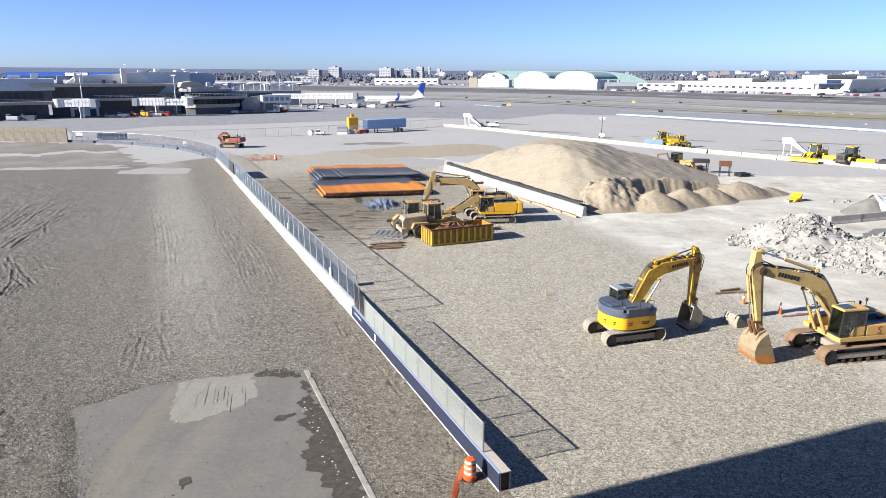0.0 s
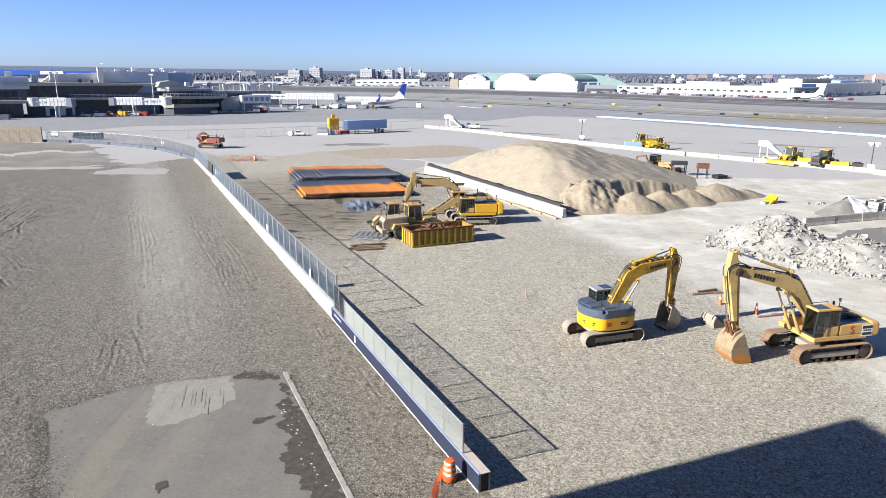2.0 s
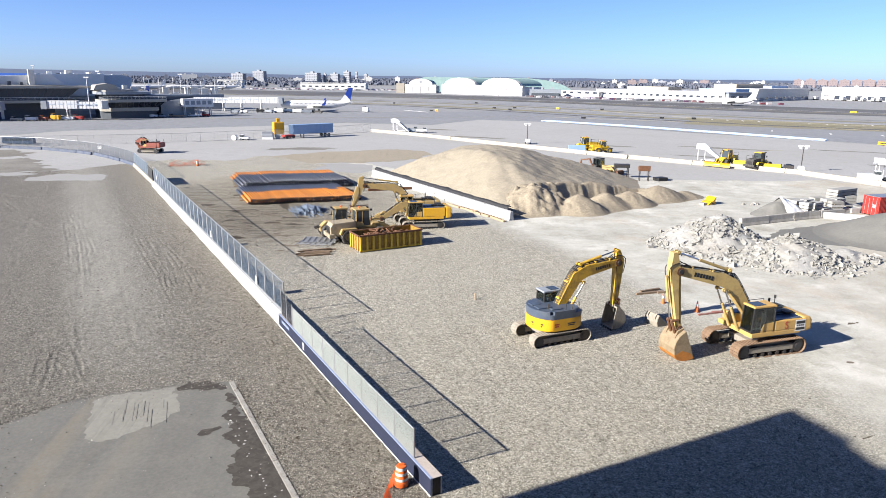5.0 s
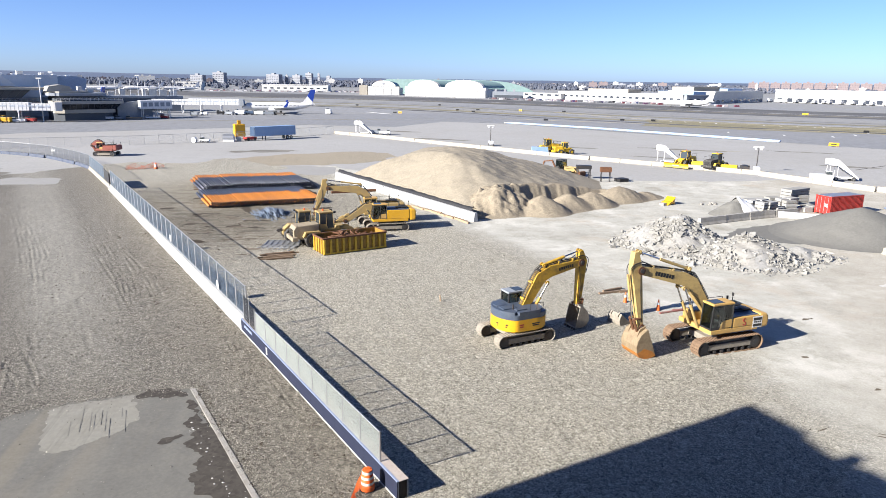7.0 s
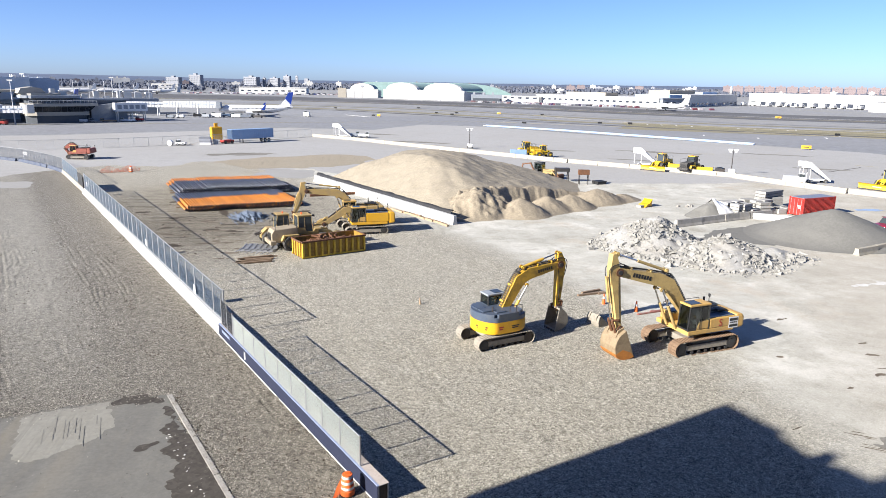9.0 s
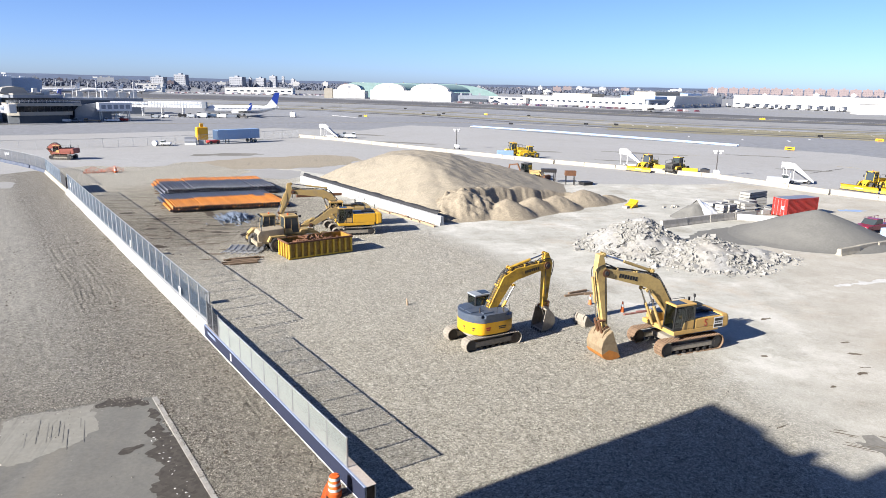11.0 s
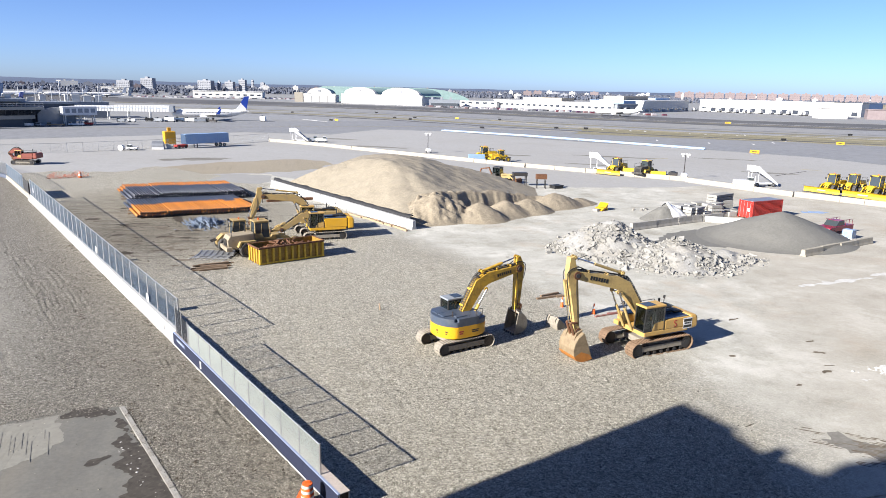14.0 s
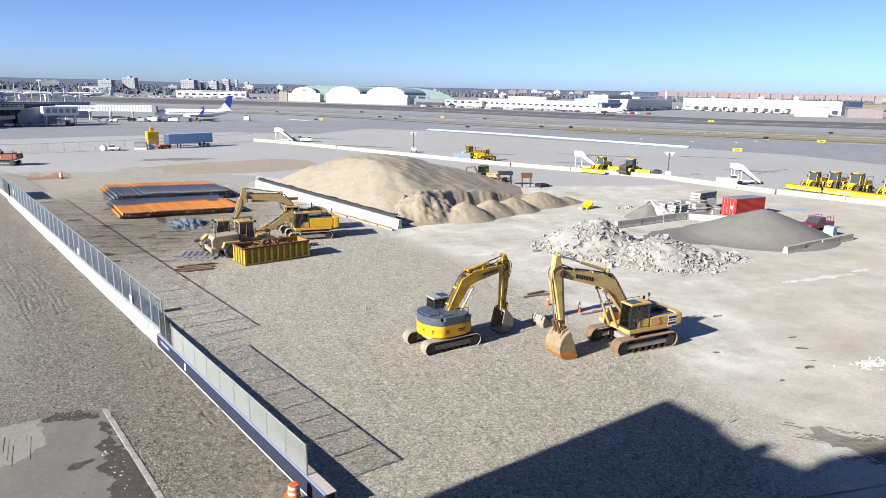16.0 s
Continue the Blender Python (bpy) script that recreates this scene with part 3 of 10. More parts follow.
ground = raw_part("ground", [(-6000, -3000, 0), (6000, -3000, 0), (6000, 9000, 0), (-6000, 9000, 0)], [(0, 1, 2, 3)], M["airfield"])
tagged(ground, "grey airfield ground reaching to the horizon", "ground", "", "structure")
ragged("apron", [(-400, -100), (-300, 120), (-132, 205), (-108, 217), (-75, 226), (-35, 245), (-9, 262), (22, 252), (46, 286), (70, 273), (105, 219), (133, 190), (151, 164), (156, 138), (300, -20), (300, -100)],
       M["apron"], 0.012, 1.0, 9, "worn pale concrete apron with old tyre marks", "apron")
ragged("taxiway", [(-600, 60), (-132, 208), (-108, 220), (-75, 229), (-35, 248), (-9, 266), (22, 255), (46, 290), (70, 276), (105, 222), (133, 193), (151, 167), (157, 140), (320, -30), (420, 40), (235, 227), (181, 265), (121, 318), (74, 363), (-12, 341), (-90, 300), (-160, 290), (-600, 240)],
       M["asphalt"], 0.02, 0.5, 12, "dark grey asphalt taxiway", "taxiway")
ragged("grass_strip", [(122, 262), (179, 229), (220, 200), (330, 110), (420, 150), (262, 238), (210, 266), (146, 305)], M["grass"], 0.04, 2.5, 8, "dry yellowish winter grass beside the taxiway", "grass")
ragged("runway", [(-700, 860), (-21, 616), (67, 557), (139, 480), (190, 400), (240, 345), (322, 290), (600, 110), (700, 190), (383, 372), (318, 403), (240, 504), (172, 592), (82, 681), (-26, 790), (-700, 1120)],
       M["runway"], 0.06, 1.0, 20, "nearly black asphalt runway", "runway")
ragged("grass_far", [(-700, 700), (-21, 560), (67, 505), (125, 440), (170, 375), (215, 330), (222, 340), (185, 392), (134, 472), (62, 548), (-21, 606), (-700, 820)], M["airfield"], 0.05, 4, 14, "greyish infield strip beside the runway", "infield")
EDGE = [(-300, 640), (-21, 545), (67, 490), (125, 427), (168, 364), (210, 318), (300, 252), (460, 150)]
for d, w, mt, lab in ((6, 5, "asphalt", "dark asphalt shoulder strip"), (24, 7, "grass", "dry grass strip on the infield"), (44, 4, "apron", "pale concrete strip on the infield"), (62, 9, "grass", "thin winter grass between the taxiways"), (80, 4, "runway", "dark tarred strip on the infield"), (-66, 5, "grass", "dry grass verge beyond the runway"), (-84, 4, "apron", "pale concrete edge beyond the runway")):
    edge = []
    for k in range(len(EDGE)):
        p0, p1 = Vector(EDGE[max(k - 1, 0)]), Vector(EDGE[min(k + 1, len(EDGE) - 1)])
        t = (p1 - p0).normalized()
        edge.append((Vector(EDGE[k]) + Vector((t.y, -t.x)) * (-d if t.x < 0 else d), t))
    near = [(p.x + t.y * w, p.y - t.x * w) for p, t in edge]
    ragged("field_strip", [(p.x, p.y) for p, t in edge] + near[::-1], M[mt], 0.068 + 0.004 * (d % 7), 1.2, 9, lab, "field strip", 0.05)
YARD = [(-160, 0), (-125, 105), (-79, 121), (-57, 128), (-47, 139), (-41, 146), (-30, 143), (-23, 152), (-14, 149), (-10, 138), (-1, 137), (4, 128), (10, 118), (40, 122), (58, 112), (80, 112), (97, 82), (128, 30), (128, 0)]
ragged("yard", YARD, M["yard"], 0.024, 1.2, 2.0, "brown-grey crushed stone yard turning to pale dusty hardstanding", "gravel yard")
ragged("apron_stain", [(-24, 168), (-14, 171), (-8, 167), (-14, 163), (-22, 164)], M["washed"], 0.03, 1.6, 0.6, "grey stain across the pale apron", "patch")
ragged("sand_flat", [(-22, 151), (-10, 160), (4, 166), (14, 160), (10, 146), (2, 140), (-12, 139)], M["sand"], 0.03, 1.5, 2, "flat spread of tan sand on the apron", "sand")
ragged("pale_patch", [(-56, 115), (-48, 111.5), (-43, 112), (-45, 120), (-47, 123), (-54, 124), (-57, 120)], M["paleslab"], 0.034, 1.0, 1.0, "pale patch of spilled concrete on the gravel", "patch")
ragged("pale_patch", [(-80, 121), (-60, 122), (-56, 124), (-62, 126), (-80, 124)], M["paleslab"], 0.032, 0.8, 1.0, "long pale streak of concrete fines", "patch")
ragged("pale_patch", [(-12, 128), (-2, 124), (1, 127), (-1, 137), (-8, 138)], M["paleslab"], 0.034, 1.0, 1.0, "pale concrete patch beside the pipes", "patch")

ragged("asphalt_strip", [(-146, 227), (-116, 242), (-74.5, 299), (-57, 312), (-40, 318), (-38, 296), (-53, 290), (-80, 253), (-99, 207), (-125, 194), (-170, 170), (-190, 205)], M["asphalt"], 0.026, 1.0, 4, "dark asphalt service road before the terminal", "road", 0.1)
ragged("gravel_patch", [(-118, 165), (-112, 171), (-98, 171), (-86, 167), (-74, 158), (-71, 150), (-84, 153), (-87, 145), (-95, 147), (-110, 150)], M["washed"], 0.028, 2.0, 0.7, "brown grit washed over the pale apron", "patch")
ragged("gravel_patch", [(-110, 140), (-93, 143), (-84, 141), (-82, 148), (-69, 148), (-58, 129), (-64, 125), (-80, 123), (-110, 118)], M["washed"], 0.029, 2.0, 0.7, "brown grit beside the gravel lane", "patch")

def field_line(pts, w, material, label, z=0.07):
    for a, b in zip(pts, pts[1:]):
        bm = B()
        box(bm, 0, (Vector(b) - Vector(a)).length, -w / 2, w / 2, 0, z)
        o = part("painted_line", bm, material)
        tagged(o, label, "painted line", "painted lines on the field", "structure")
        o.matrix_basis = at(a[0], a[1], 0, heading(a, b))


field_line([(18, 368), (29, 346)], 0.9, M["line_white"], "worn white painted line on the taxiway")
field_line([(123, 376), (148, 310), (190, 262), (260, 205)], 0.35, M["line_yellow"], "faded yellow taxi line")
field_line([(-160, 262), (-60, 285), (10, 300), (80, 310), (140, 270), (250, 170)], 0.4, M["line_yellow"], "faded yellow taxi line")
field_line([(123.53, 137.0), (126.14, 132.99)], 0.35, M["line_yellow"], "worn yellow line on the apron", 0.03)
field_line([(106.69, 125.41), (121.25, 132.69)], 0.3, M["wet"], "dark tarred joint on the apron", 0.028)
field_line([(99.22, 163.34), (104.05, 163.03)], 0.5, M["line_yellow"], "worn yellow line on the apron", 0.03)
for x, y in ((139, 226), (152, 213), (166, 207), (180, 214), (192, 222), (224, 232), (236, 262), (200, 256)):
    field_line([(x, y), (x + 2.6, y + 4.2)], 0.6, M["line_white"], "short white hold marking on the taxiway")
for x, y, a, n in ((150, 290, -40, 4), (178, 262, -42, 4), (205, 236, -42, 3)):
    for i in range(n):
        field_line([(x + 5 * i, y - 4 * i), (x + 5 * i + 2.6, y - 4 * i + 6)], 0.7, M["line_white"], "short white hold marking on the taxiway")
for cx, cy, rx, ry in ((30, 200, 9, 2), (62, 175, 7, 1.4), (90, 168, 10, 1.8), (-20, 215, 12, 2), (110, 130, 6, 1.5), (75, 150, 6, 1.2), (20, 232, 10, 2), (120, 160, 8, 1.5)):
    ragged("apron_stain", [(cx + rx * math.cos(k * 0.7), cy + ry * math.sin(k * 0.7) - 0.6 * rx * math.cos(k * 0.7)) for k in range(9)], M["washed"], 0.03, 0.8, 0.8, "dark stain on the worn apron", "stain")

# old slab beside the gravel lane, with its kerb and damp edge
SLAB = [(-8.1, 36.6), (-10.6, 36.6), (-13.2, 36.0), (-15.6, 35.2), (-17.4, 34.1), (-19.3, 31.8), (-17.6, 29.0), (-15.2, 24.5), (-13, 20), (-1.2, 20), (-2.95, 24.5), (-5.25, 30.0)]
ragged("old_slab", SLAB, M["slab"], 0.045, 0.3, 0.1, "old grey-brown concrete slab with worn edges", "slab", 0.7)
ragged("pale_repair", [(-15.0, 35.2), (-13.0, 35.9), (-11.0, 36.4), (-10.1, 33.4), (-10.6, 32.3), (-12.2, 31.0), (-13.5, 30.4), (-14.1, 32.0)], M["repair"], 0.05, 0.2, 0.06, "paler repaired square in the slab", "patch", 1.1)
ragged("damp_patch", [(-8.2, 36.5), (-9.5, 37.0), (-10.6, 37.3), (-10.8, 36.1), (-9.6, 35.7), (-8.4, 35.9)], M["wet"], 0.052, 0.3, 0.06, "dark damp soil along the slab end", "damp patch", 1.1)
ragged("damp_patch", [(-8.0, 35.4), (-6.8, 33.0), (-5.2, 29.6), (-3.0, 24.4), (-1.6, 20.4), (-3.4, 20.4), (-4.6, 24.4), (-5.4, 26.2), (-6.4, 27.6), (-6.5, 29.0), (-7.0, 30.2), (-7.3, 31.6), (-7.3, 33.4)], M["wet"], 0.053, 0.4, 0.06, "dark damp strip along the kerb", "damp patch", 1.0)
ragged("damp_patch", [(-8.3, 31.2), (-7.7, 31.6), (-7.5, 31.5), (-8.0, 30.9), (-8.5, 30.8)], M["wet"], 0.054, 0.12, 0.06, "small damp stain on the slab", "damp patch", 1.5)
# no depth here: a flat dark patch paints the hole's shaded inside
ragged("painted_slab_hole", [(-11.3, 25.7), (-11.0, 25.9), (-10.75, 25.5), (-10.95, 25.0), (-11.25, 25.2)], M["wet"], 0.055, 0.12, 0.05, "flat dark patch painted as a broken hole in the old slab", "hole", 2.0)
rng_m = random.Random(6)
for i in range(11):
    x0 = -13.4 + 0.24 * i + rng_m.uniform(-0.05, 0.05)
    y0, dl = 35.0 - rng_m.uniform(0, 1.6), rng_m.uniform(0.7, 2.4)
    ragged("screed_mark", [(x0, y0), (x0 + 0.035, y0), (x0 + 0.035 + 0.25 * dl, y0 - dl), (x0 + 0.25 * dl, y0 - dl)], M["slab_plain"], 0.055 + 0.004 * (i % 3), 0.0, 0.2, "thin dark screed mark in the pale repair", "mark", 2.0)
kerb = thing("kerb", at(0, 0), "low pale concrete kerb along the old slab", "kerb", "", "structure")
a, b = Vector((-8.05, 36.75, 0)), Vector((-0.9, 19.6, 0))
n_k = 12
for i in range(n_k):
    bm = B()
    box(bm, 0.01, (b - a).length / n_k - 0.015, -0.13, 0.13, 0, 0.075 + 0.008 * (i % 3), 0.02)
    p = part("kerb_stone", bm, M["raw_concrete"], kerb)
    q0 = a.lerp(b, i / n_k)
    p.matrix_basis = at(q0.x, q0.y, 0, heading(a, b))


# churned soil by the pipes, smears and crusts on the hardstanding
def blotch(name, cx, cy, rx, ry, ang, material, z, label, rough=0.5, rate=0.5):
    c, s = math.cos(radians(ang)), math.sin(radians(ang))
    pts = []
    for k in range(16):
        t = k * math.pi / 8
        q = 1 + 0.35 * noise.noise(Vector((cx + 3 * math.cos(t), cy + 3 * math.sin(t), 1.5)))
        u, v = rx * math.cos(t) * q, ry * math.sin(t) * q
        pts.append((cx + u * c - v * s, cy + u * s + v * c))
    return ragged(name, pts, material, z, rough, max(0.08, min(rx, ry) * 0.12), label, "patch", rate)


for i, (cx, cy, rx, ry, ang) in enumerate(((-13.6, 78.2, 4.2, 1.5, -20), (-7.4, 75.8, 2.0, 0.55, -25), (-13.4, 83.0, 0.9, 1.6, 10), (-21.4, 93.2, 1.3, 1.2, 0), (-10.2, 79.8, 2.4, 0.35, -18), (-16.5, 82.2, 1.4, 0.4, 20), (-11.4, 90.6, 0.35, 2.6, 16), (-19.0, 100.4, 1.6, 0.5, 30),
                           (-17.2, 88.2, 1.2, 0.35, -40), (-4.6, 80.4, 1.5, 0.5, 10), (-1.5, 91, 1.4, 0.6, 30), (-14.8, 73.2, 1.0, 0.25, -30))):
    blotch("soil_patch", cx, cy, rx, ry, ang, M["soil"], 0.066 + 0.004 * i, "dark churned soil on the yard by the pipes", 0.4, 0.7)
rng_d = random.Random(33)
for i in range(34):
    u, w2 = rng_d.uniform(-1, 1), rng_d.uniform(-1, 1)
    blotch("dirt_streak", -11.5 + 7.5 * u + 1.5 * w2, 81.0 - 2.5 * u + 6.5 * w2, rng_d.uniform(0.8, 2.6), rng_d.uniform(0.08, 0.32), -14 + rng_d.uniform(-22, 22), M["soil"] if i % 4 == 0 else M["brown_dirt"], 0.064 + 0.004 * (i % 9), "thin brown dirt streak dragged over the yard", 0.2, 1.4)
for i in range(16):
    u = rng_d.uniform(0, 1)
    blotch("dirt_streak", -20.5 + 13 * u + rng_d.uniform(-1.2, 1.2), 92 - 24 * u + rng_d.uniform(-2, 2), rng_d.uniform(0.4, 1.3), rng_d.uniform(0.1, 0.4), rng_d.uniform(-60, 0), M["brown_dirt"], 0.064 + 0.004 * (i % 9), "thin brown dirt streak by the fence", 0.2, 1.4)
rng_d = random.Random(21)
blotch("dirt_film", 29.6, 23.6, 3.6, 1.15, -33, M["washed"], 0.032, "thin film of brown dirt on the pale hardstanding", 0.5, 1.1)
for row in range(22):
    w2, u = -1.7 + 0.155 * row, -2.8 + rng_d.uniform(0, 1.6)
    while u < 5.6:
        half = rng_d.uniform(0.2, 0.85)
        u += half
        if noise.noise(Vector((u * 0.6, w2 * 0.9, 3))) > -0.12 - 0.06 * u:
            blotch("dirt_smear", 27.9 + 0.82 * u + 0.57 * w2, 24.6 - 0.57 * u + 0.82 * w2, half, rng_d.uniform(0.015, 0.06), -35 + rng_d.uniform(-1, 1), M["brown_dirt"], 0.036, "brown dirt smear on the pale hardstanding", 0.03, 3.2)
        u += half + rng_d.uniform(0.08, 0.5)
for cx, cy, rx, ry, ang in ((38.6, 32.3, 1.2, 0.45, -20), (51.7, 50.7, 4.8, 0.28, 8), (58.2, 52.2, 1.6, 0.26, 14), (35.5, 31.4, 0.4, 0.12, 0)):
    blotch("white_crust", cx, cy, rx, ry, ang, M["crust"], 0.034, "dried white crust on the hardstanding", 0.3, 1.0)
blotch("blue_sheet", 79.66, 84.09, 2.1, 0.9, -8, M["bluish_sheet"], 0.036, "flat blue plastic sheet on the hardstanding", 0.3, 1.0)
for cx, cy, rx, ry, ang in ((28.8, 40.3, 0.35, 0.2, 0), (36.0, 35.8, 0.5, 0.12, -20), (34.9, 33.8, 0.4, 0.1, -10), (34.0, 33.0, 0.5, 0.12, 10), (36.9, 37.8, 0.4, 0.12, 0), (34.7, 43.1, 0.6, 0.14, 15), (30.6, 31.6, 0.3, 0.1, 20), (29.6, 36.5, 0.2, 0.12, 0)):
    blotch("dirt_spot", cx, cy, rx, ry, ang, M["brown_dirt"], 0.034, "small dark dirt spot on the hardstanding", 0.12, 2.0)


# ---- concrete barriers and fences ----
def barrier_mesh(length, h, w0, w1, holes=False):
    bm = B()
    prof = [(-w0 / 2, 0), (w0 / 2, 0), (w0 / 2, 0.09 * h / 0.81), (w1 / 2 + 0.06, 0.32 * h / 0.81), (w1 / 2, h), (-w1 / 2, h), (-w1 / 2 - 0.06, 0.32 * h / 0.81), (-w0 / 2, 0.09 * h / 0.81)]
    rows = [[bm.verts.new((x, y, z)) for y, z in prof] for x in (0, length)]
    bm.faces.new(rows[0])
    bm.faces.new(rows[1][::-1])
    for i in range(8):
        j = (i + 1) % 8
        bm.faces.new((rows[0][i], rows[1][i], rows[1][j], rows[0][j]))
    return bm


def along(pts, step):
    """Even stations along a polyline: (point, heading in degrees)."""
    out, carry = [], 0.0
    for a, b in zip(pts, pts[1:]):
        a, b = Vector(a), Vector(b)
        length = (b - a).length
        d = carry
        while d < length:
            p = a.lerp(b, d / length)
            out.append((p, heading(a, b)))
            d += step
        carry = d - length
    return out


def barrier_row(pts, length, h, w0, w1, material, label, group, jitter=0.03):
    first = None
    for i, (p, ang) in enumerate(along(pts, length)):
        m = at(p.x + random.uniform(-jitter, jitter), p.y + random.uniform(-jitter, jitter), 0, ang + random.uniform(-0.5, 0.5))
        if first is None:
            ob = part("concrete_barrier", barrier_mesh(length - 0.04, h, w0, w1), material)
            tagged(ob, label, "barrier", group)
            ob.matrix_basis = m
            first = ob
        else:
            copy_thing(first, m)


NEAR_END, STEP_AT, FAR_AT, DARK_END = (2.81, 24.98), (-6.1, 46.1), (-33.4, 109.2), (-45.0, 135.2)
WHITE_AT, WHITE_END = (-6.0, 45.38), (-33.58, 109.12)
st = along([NEAR_END, STEP_AT], 3.256)[:7]
wall_first = None
for i, (p, ang) in enumerate(st):
    m = at(p.x, p.y, 0, ang)
    if wall_first is None:
        wall_first = thing("concrete_barrier", m, "navy-painted barrier with a white foot, hollow end and stained raw top", "barrier", "barriers under the near fence")
        for nm, y0, y1, mt in (("front_panel", 0.44, 0.505, "white_wall"), ("rear_panel", 0.0, 0.05, "white_wall")):
            bm = B()
            box(bm, 0.0, 3.25, y0, y1, 0.0, 0.9, 0.008)
            part(nm, bm, M[mt], wall_first)
        # a solid dark brown block fills the hollow between the panels
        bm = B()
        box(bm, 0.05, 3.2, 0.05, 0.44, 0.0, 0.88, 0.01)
        part("core", bm, M["core"], wall_first, "dark brown core block between the panels")
        bm = B()
        box(bm, 0.0, 3.25, 0.505, 0.53, 0.12, 0.9, 0.006)
        part("painted_face", bm, M["blue_wall"], wall_first, "navy painted face")
        bm = B()
        prism(bm, [(0.0, 0.0), (0.0, 0.12), (0.03, 0.12), (0.07, 0.04), (0.07, 0.0)], -3.25, 0.0)
        bmesh.ops.transform(bm, matrix=Matrix.Rotation(radians(90), 4, "Z"), verts=bm.verts[:])
        bmesh.ops.translate(bm, vec=(0, 0.505, 0), verts=bm.verts[:])
        part("foot", bm, M["white_wall"], wall_first, "white painted foot")
        bm = B()
        box(bm, 0.0, 3.25, 0.43, 0.54, 0.9, 0.935, 0.008)
        part("ledge", bm, M["ledge"], wall_first, "pale painted ledge")
        bm = B()
        box(bm, -0.01, 3.24, -0.02, 0.427, 0.9, 0.93, 0.008)
        part("top", bm, M["barrier_top"], wall_first, "stained raw concrete top")
    else:
        cp = copy_thing(wall_first, m)
        if i == 6:
            strokes(cp, at(1.6, 0.534, 0.6, 180), 1.7, 0.2, 9, M["ledge"])
        if i == 5:
            strokes(cp, at(0.9, 0.534, 0.5, 180), 0.3, 0.5, 2, M["line_white"])
barrier_row([WHITE_AT, WHITE_END], 3.05, 0.95, 0.72, 0.28, M["white_wall"], "bright white painted concrete barrier", "white barriers under the fence", 0.01)
barrier_row([FAR_AT, DARK_END], 3.05, 0.6, 0.6, 0.3, M["cream_wall"], "low white barrier under the dark hoarding", "white barriers under the fence", 0.01)
CURVE = [DARK_END, (-48.5, 140.5), (-53, 146.4), (-58, 152.5), (-64, 157.8), (-74, 164.5), (-84, 168.6), (-92.5, 170.5)]
M["curve_wall"] = surface("blue_grey_painted_concrete", (0.05, 0.065, 0.101), 0.8, dirt=(0.144, 0.144, 0.144), amount=0.4, big=1.5)
barrier_row(CURVE, 3.05, 0.62, 0.6, 0.3, M["curve_wall"], "blue-grey painted barrier on the curve of the fence", "barriers on the fence curve", 0.01)


M["link_near"] = surface("pale_galvanised_wire", (0.4, 0.425, 0.39), 0.5, 0.0, amount=0.15, bump=0)
M["link_far"] = surface("grey_blue_wire", (0.173, 0.216, 0.259), 0.5, 0.2, amount=0.15, bump=0)
M["link_open"] = surface("dull_grey_wire", (0.288, 0.31, 0.324), 0.5, 0.3, amount=0.15, bump=0)


def wire_panel(length, height, gap, r):
    """Chain link: slanting wires that cross, clipped to the panel."""
    verts, faces = [], []
    pitch = gap * math.sqrt(2)
    for sign in (1, -1):
        k = -height
        while k < length:
            a, b = (k, 0.0), (k + height, height)
            if a[0] < 0:
                a = (0.0, -k)
            if b[0] > length:
                b = (length, length - k)
            if b[0] - a[0] > 0.02:
                za, zb = (a[1], b[1]) if sign > 0 else (height - a[1], height - b[1])
                i = len(verts)
                y = 0.004 * sign
                for x, z in ((a[0], za), (b[0], zb)):
                    verts += [(x - r, y, z + r * sign), (x, y - 3.2 * r, z), (x + r, y, z - r * sign), (x, y + 3.2 * r, z)]
                faces += [(i, i + 1, i + 5, i + 4), (i + 1, i + 2, i + 6, i + 5), (i + 2, i + 3, i + 7, i + 6), (i + 3, i, i + 4, i + 7)]
            k += pitch
    return verts, faces


def fence_run(name, pts, z0, z1, step, link, post_mat, label, gap=0.05, wire=0.002, rail=True, post_r=0.03):
    fence = thing(name, at(0, 0), label, "fence")
    st = along(pts, step)
    last = Vector(pts[-1])
    nodes = [p for p, _ in st] + ([last] if (last - st[-1][0]).length > 0.5 else [])
    for p in nodes:
        bm = B()
        cyl(bm, (p.x, p.y, z0 - 0.4 if z0 > 0.4 else 0), (p.x, p.y, z1 + 0.05), post_r, n=8)
        part("post", bm, post_mat, fence)
    for a, b in zip(nodes, nodes[1:]):
        d = (b - a)
        s = raw_part("wire_mesh", *wire_panel(d.length, z1 - z0, gap, wire), link, fence)
        s.matrix_basis = at(a.x, a.y, z0, heading(a, b))
        if rail:
            bm = B()
            cyl(bm, (a.x, a.y, z1), (b.x, b.y, z1), 0.034, n=6)
            part("top_rail", bm, post_mat, fence)
    return fence


fence_run("chain_link_fence", [(1.74, 26.42), (-5.25, 43.0)], 0.935, 2.33, 1.98, M["link_near"], M["galv"], "pale chain link fence on the navy barriers", 0.042, 0.0021, post_r=0.045)
fence_run("chain_link_fence", [(-6.12, 45.9), WHITE_END], 0.95, 3.15, 2.45, M["link_far"], M["galv"], "tall grey-blue chain link fence on the white barriers", 0.06, 0.0012, post_r=0.06)
fence_run("chain_link_fence", CURVE, 0.6, 2.7, 3.0, M["link_open"], M["galv"], "chain link fence following the curve of barriers", 0.12, 0.003)
fence_run("chain_link_fence", [(-92.5, 171), (-74, 176), (-50, 183.5), (-30, 195), (-15, 207), (0, 221.5)], 0.05, 2.3, 3.6, M["link_open"], M["galv"], "open chain link fence along the apron edge", 0.16, 0.003)
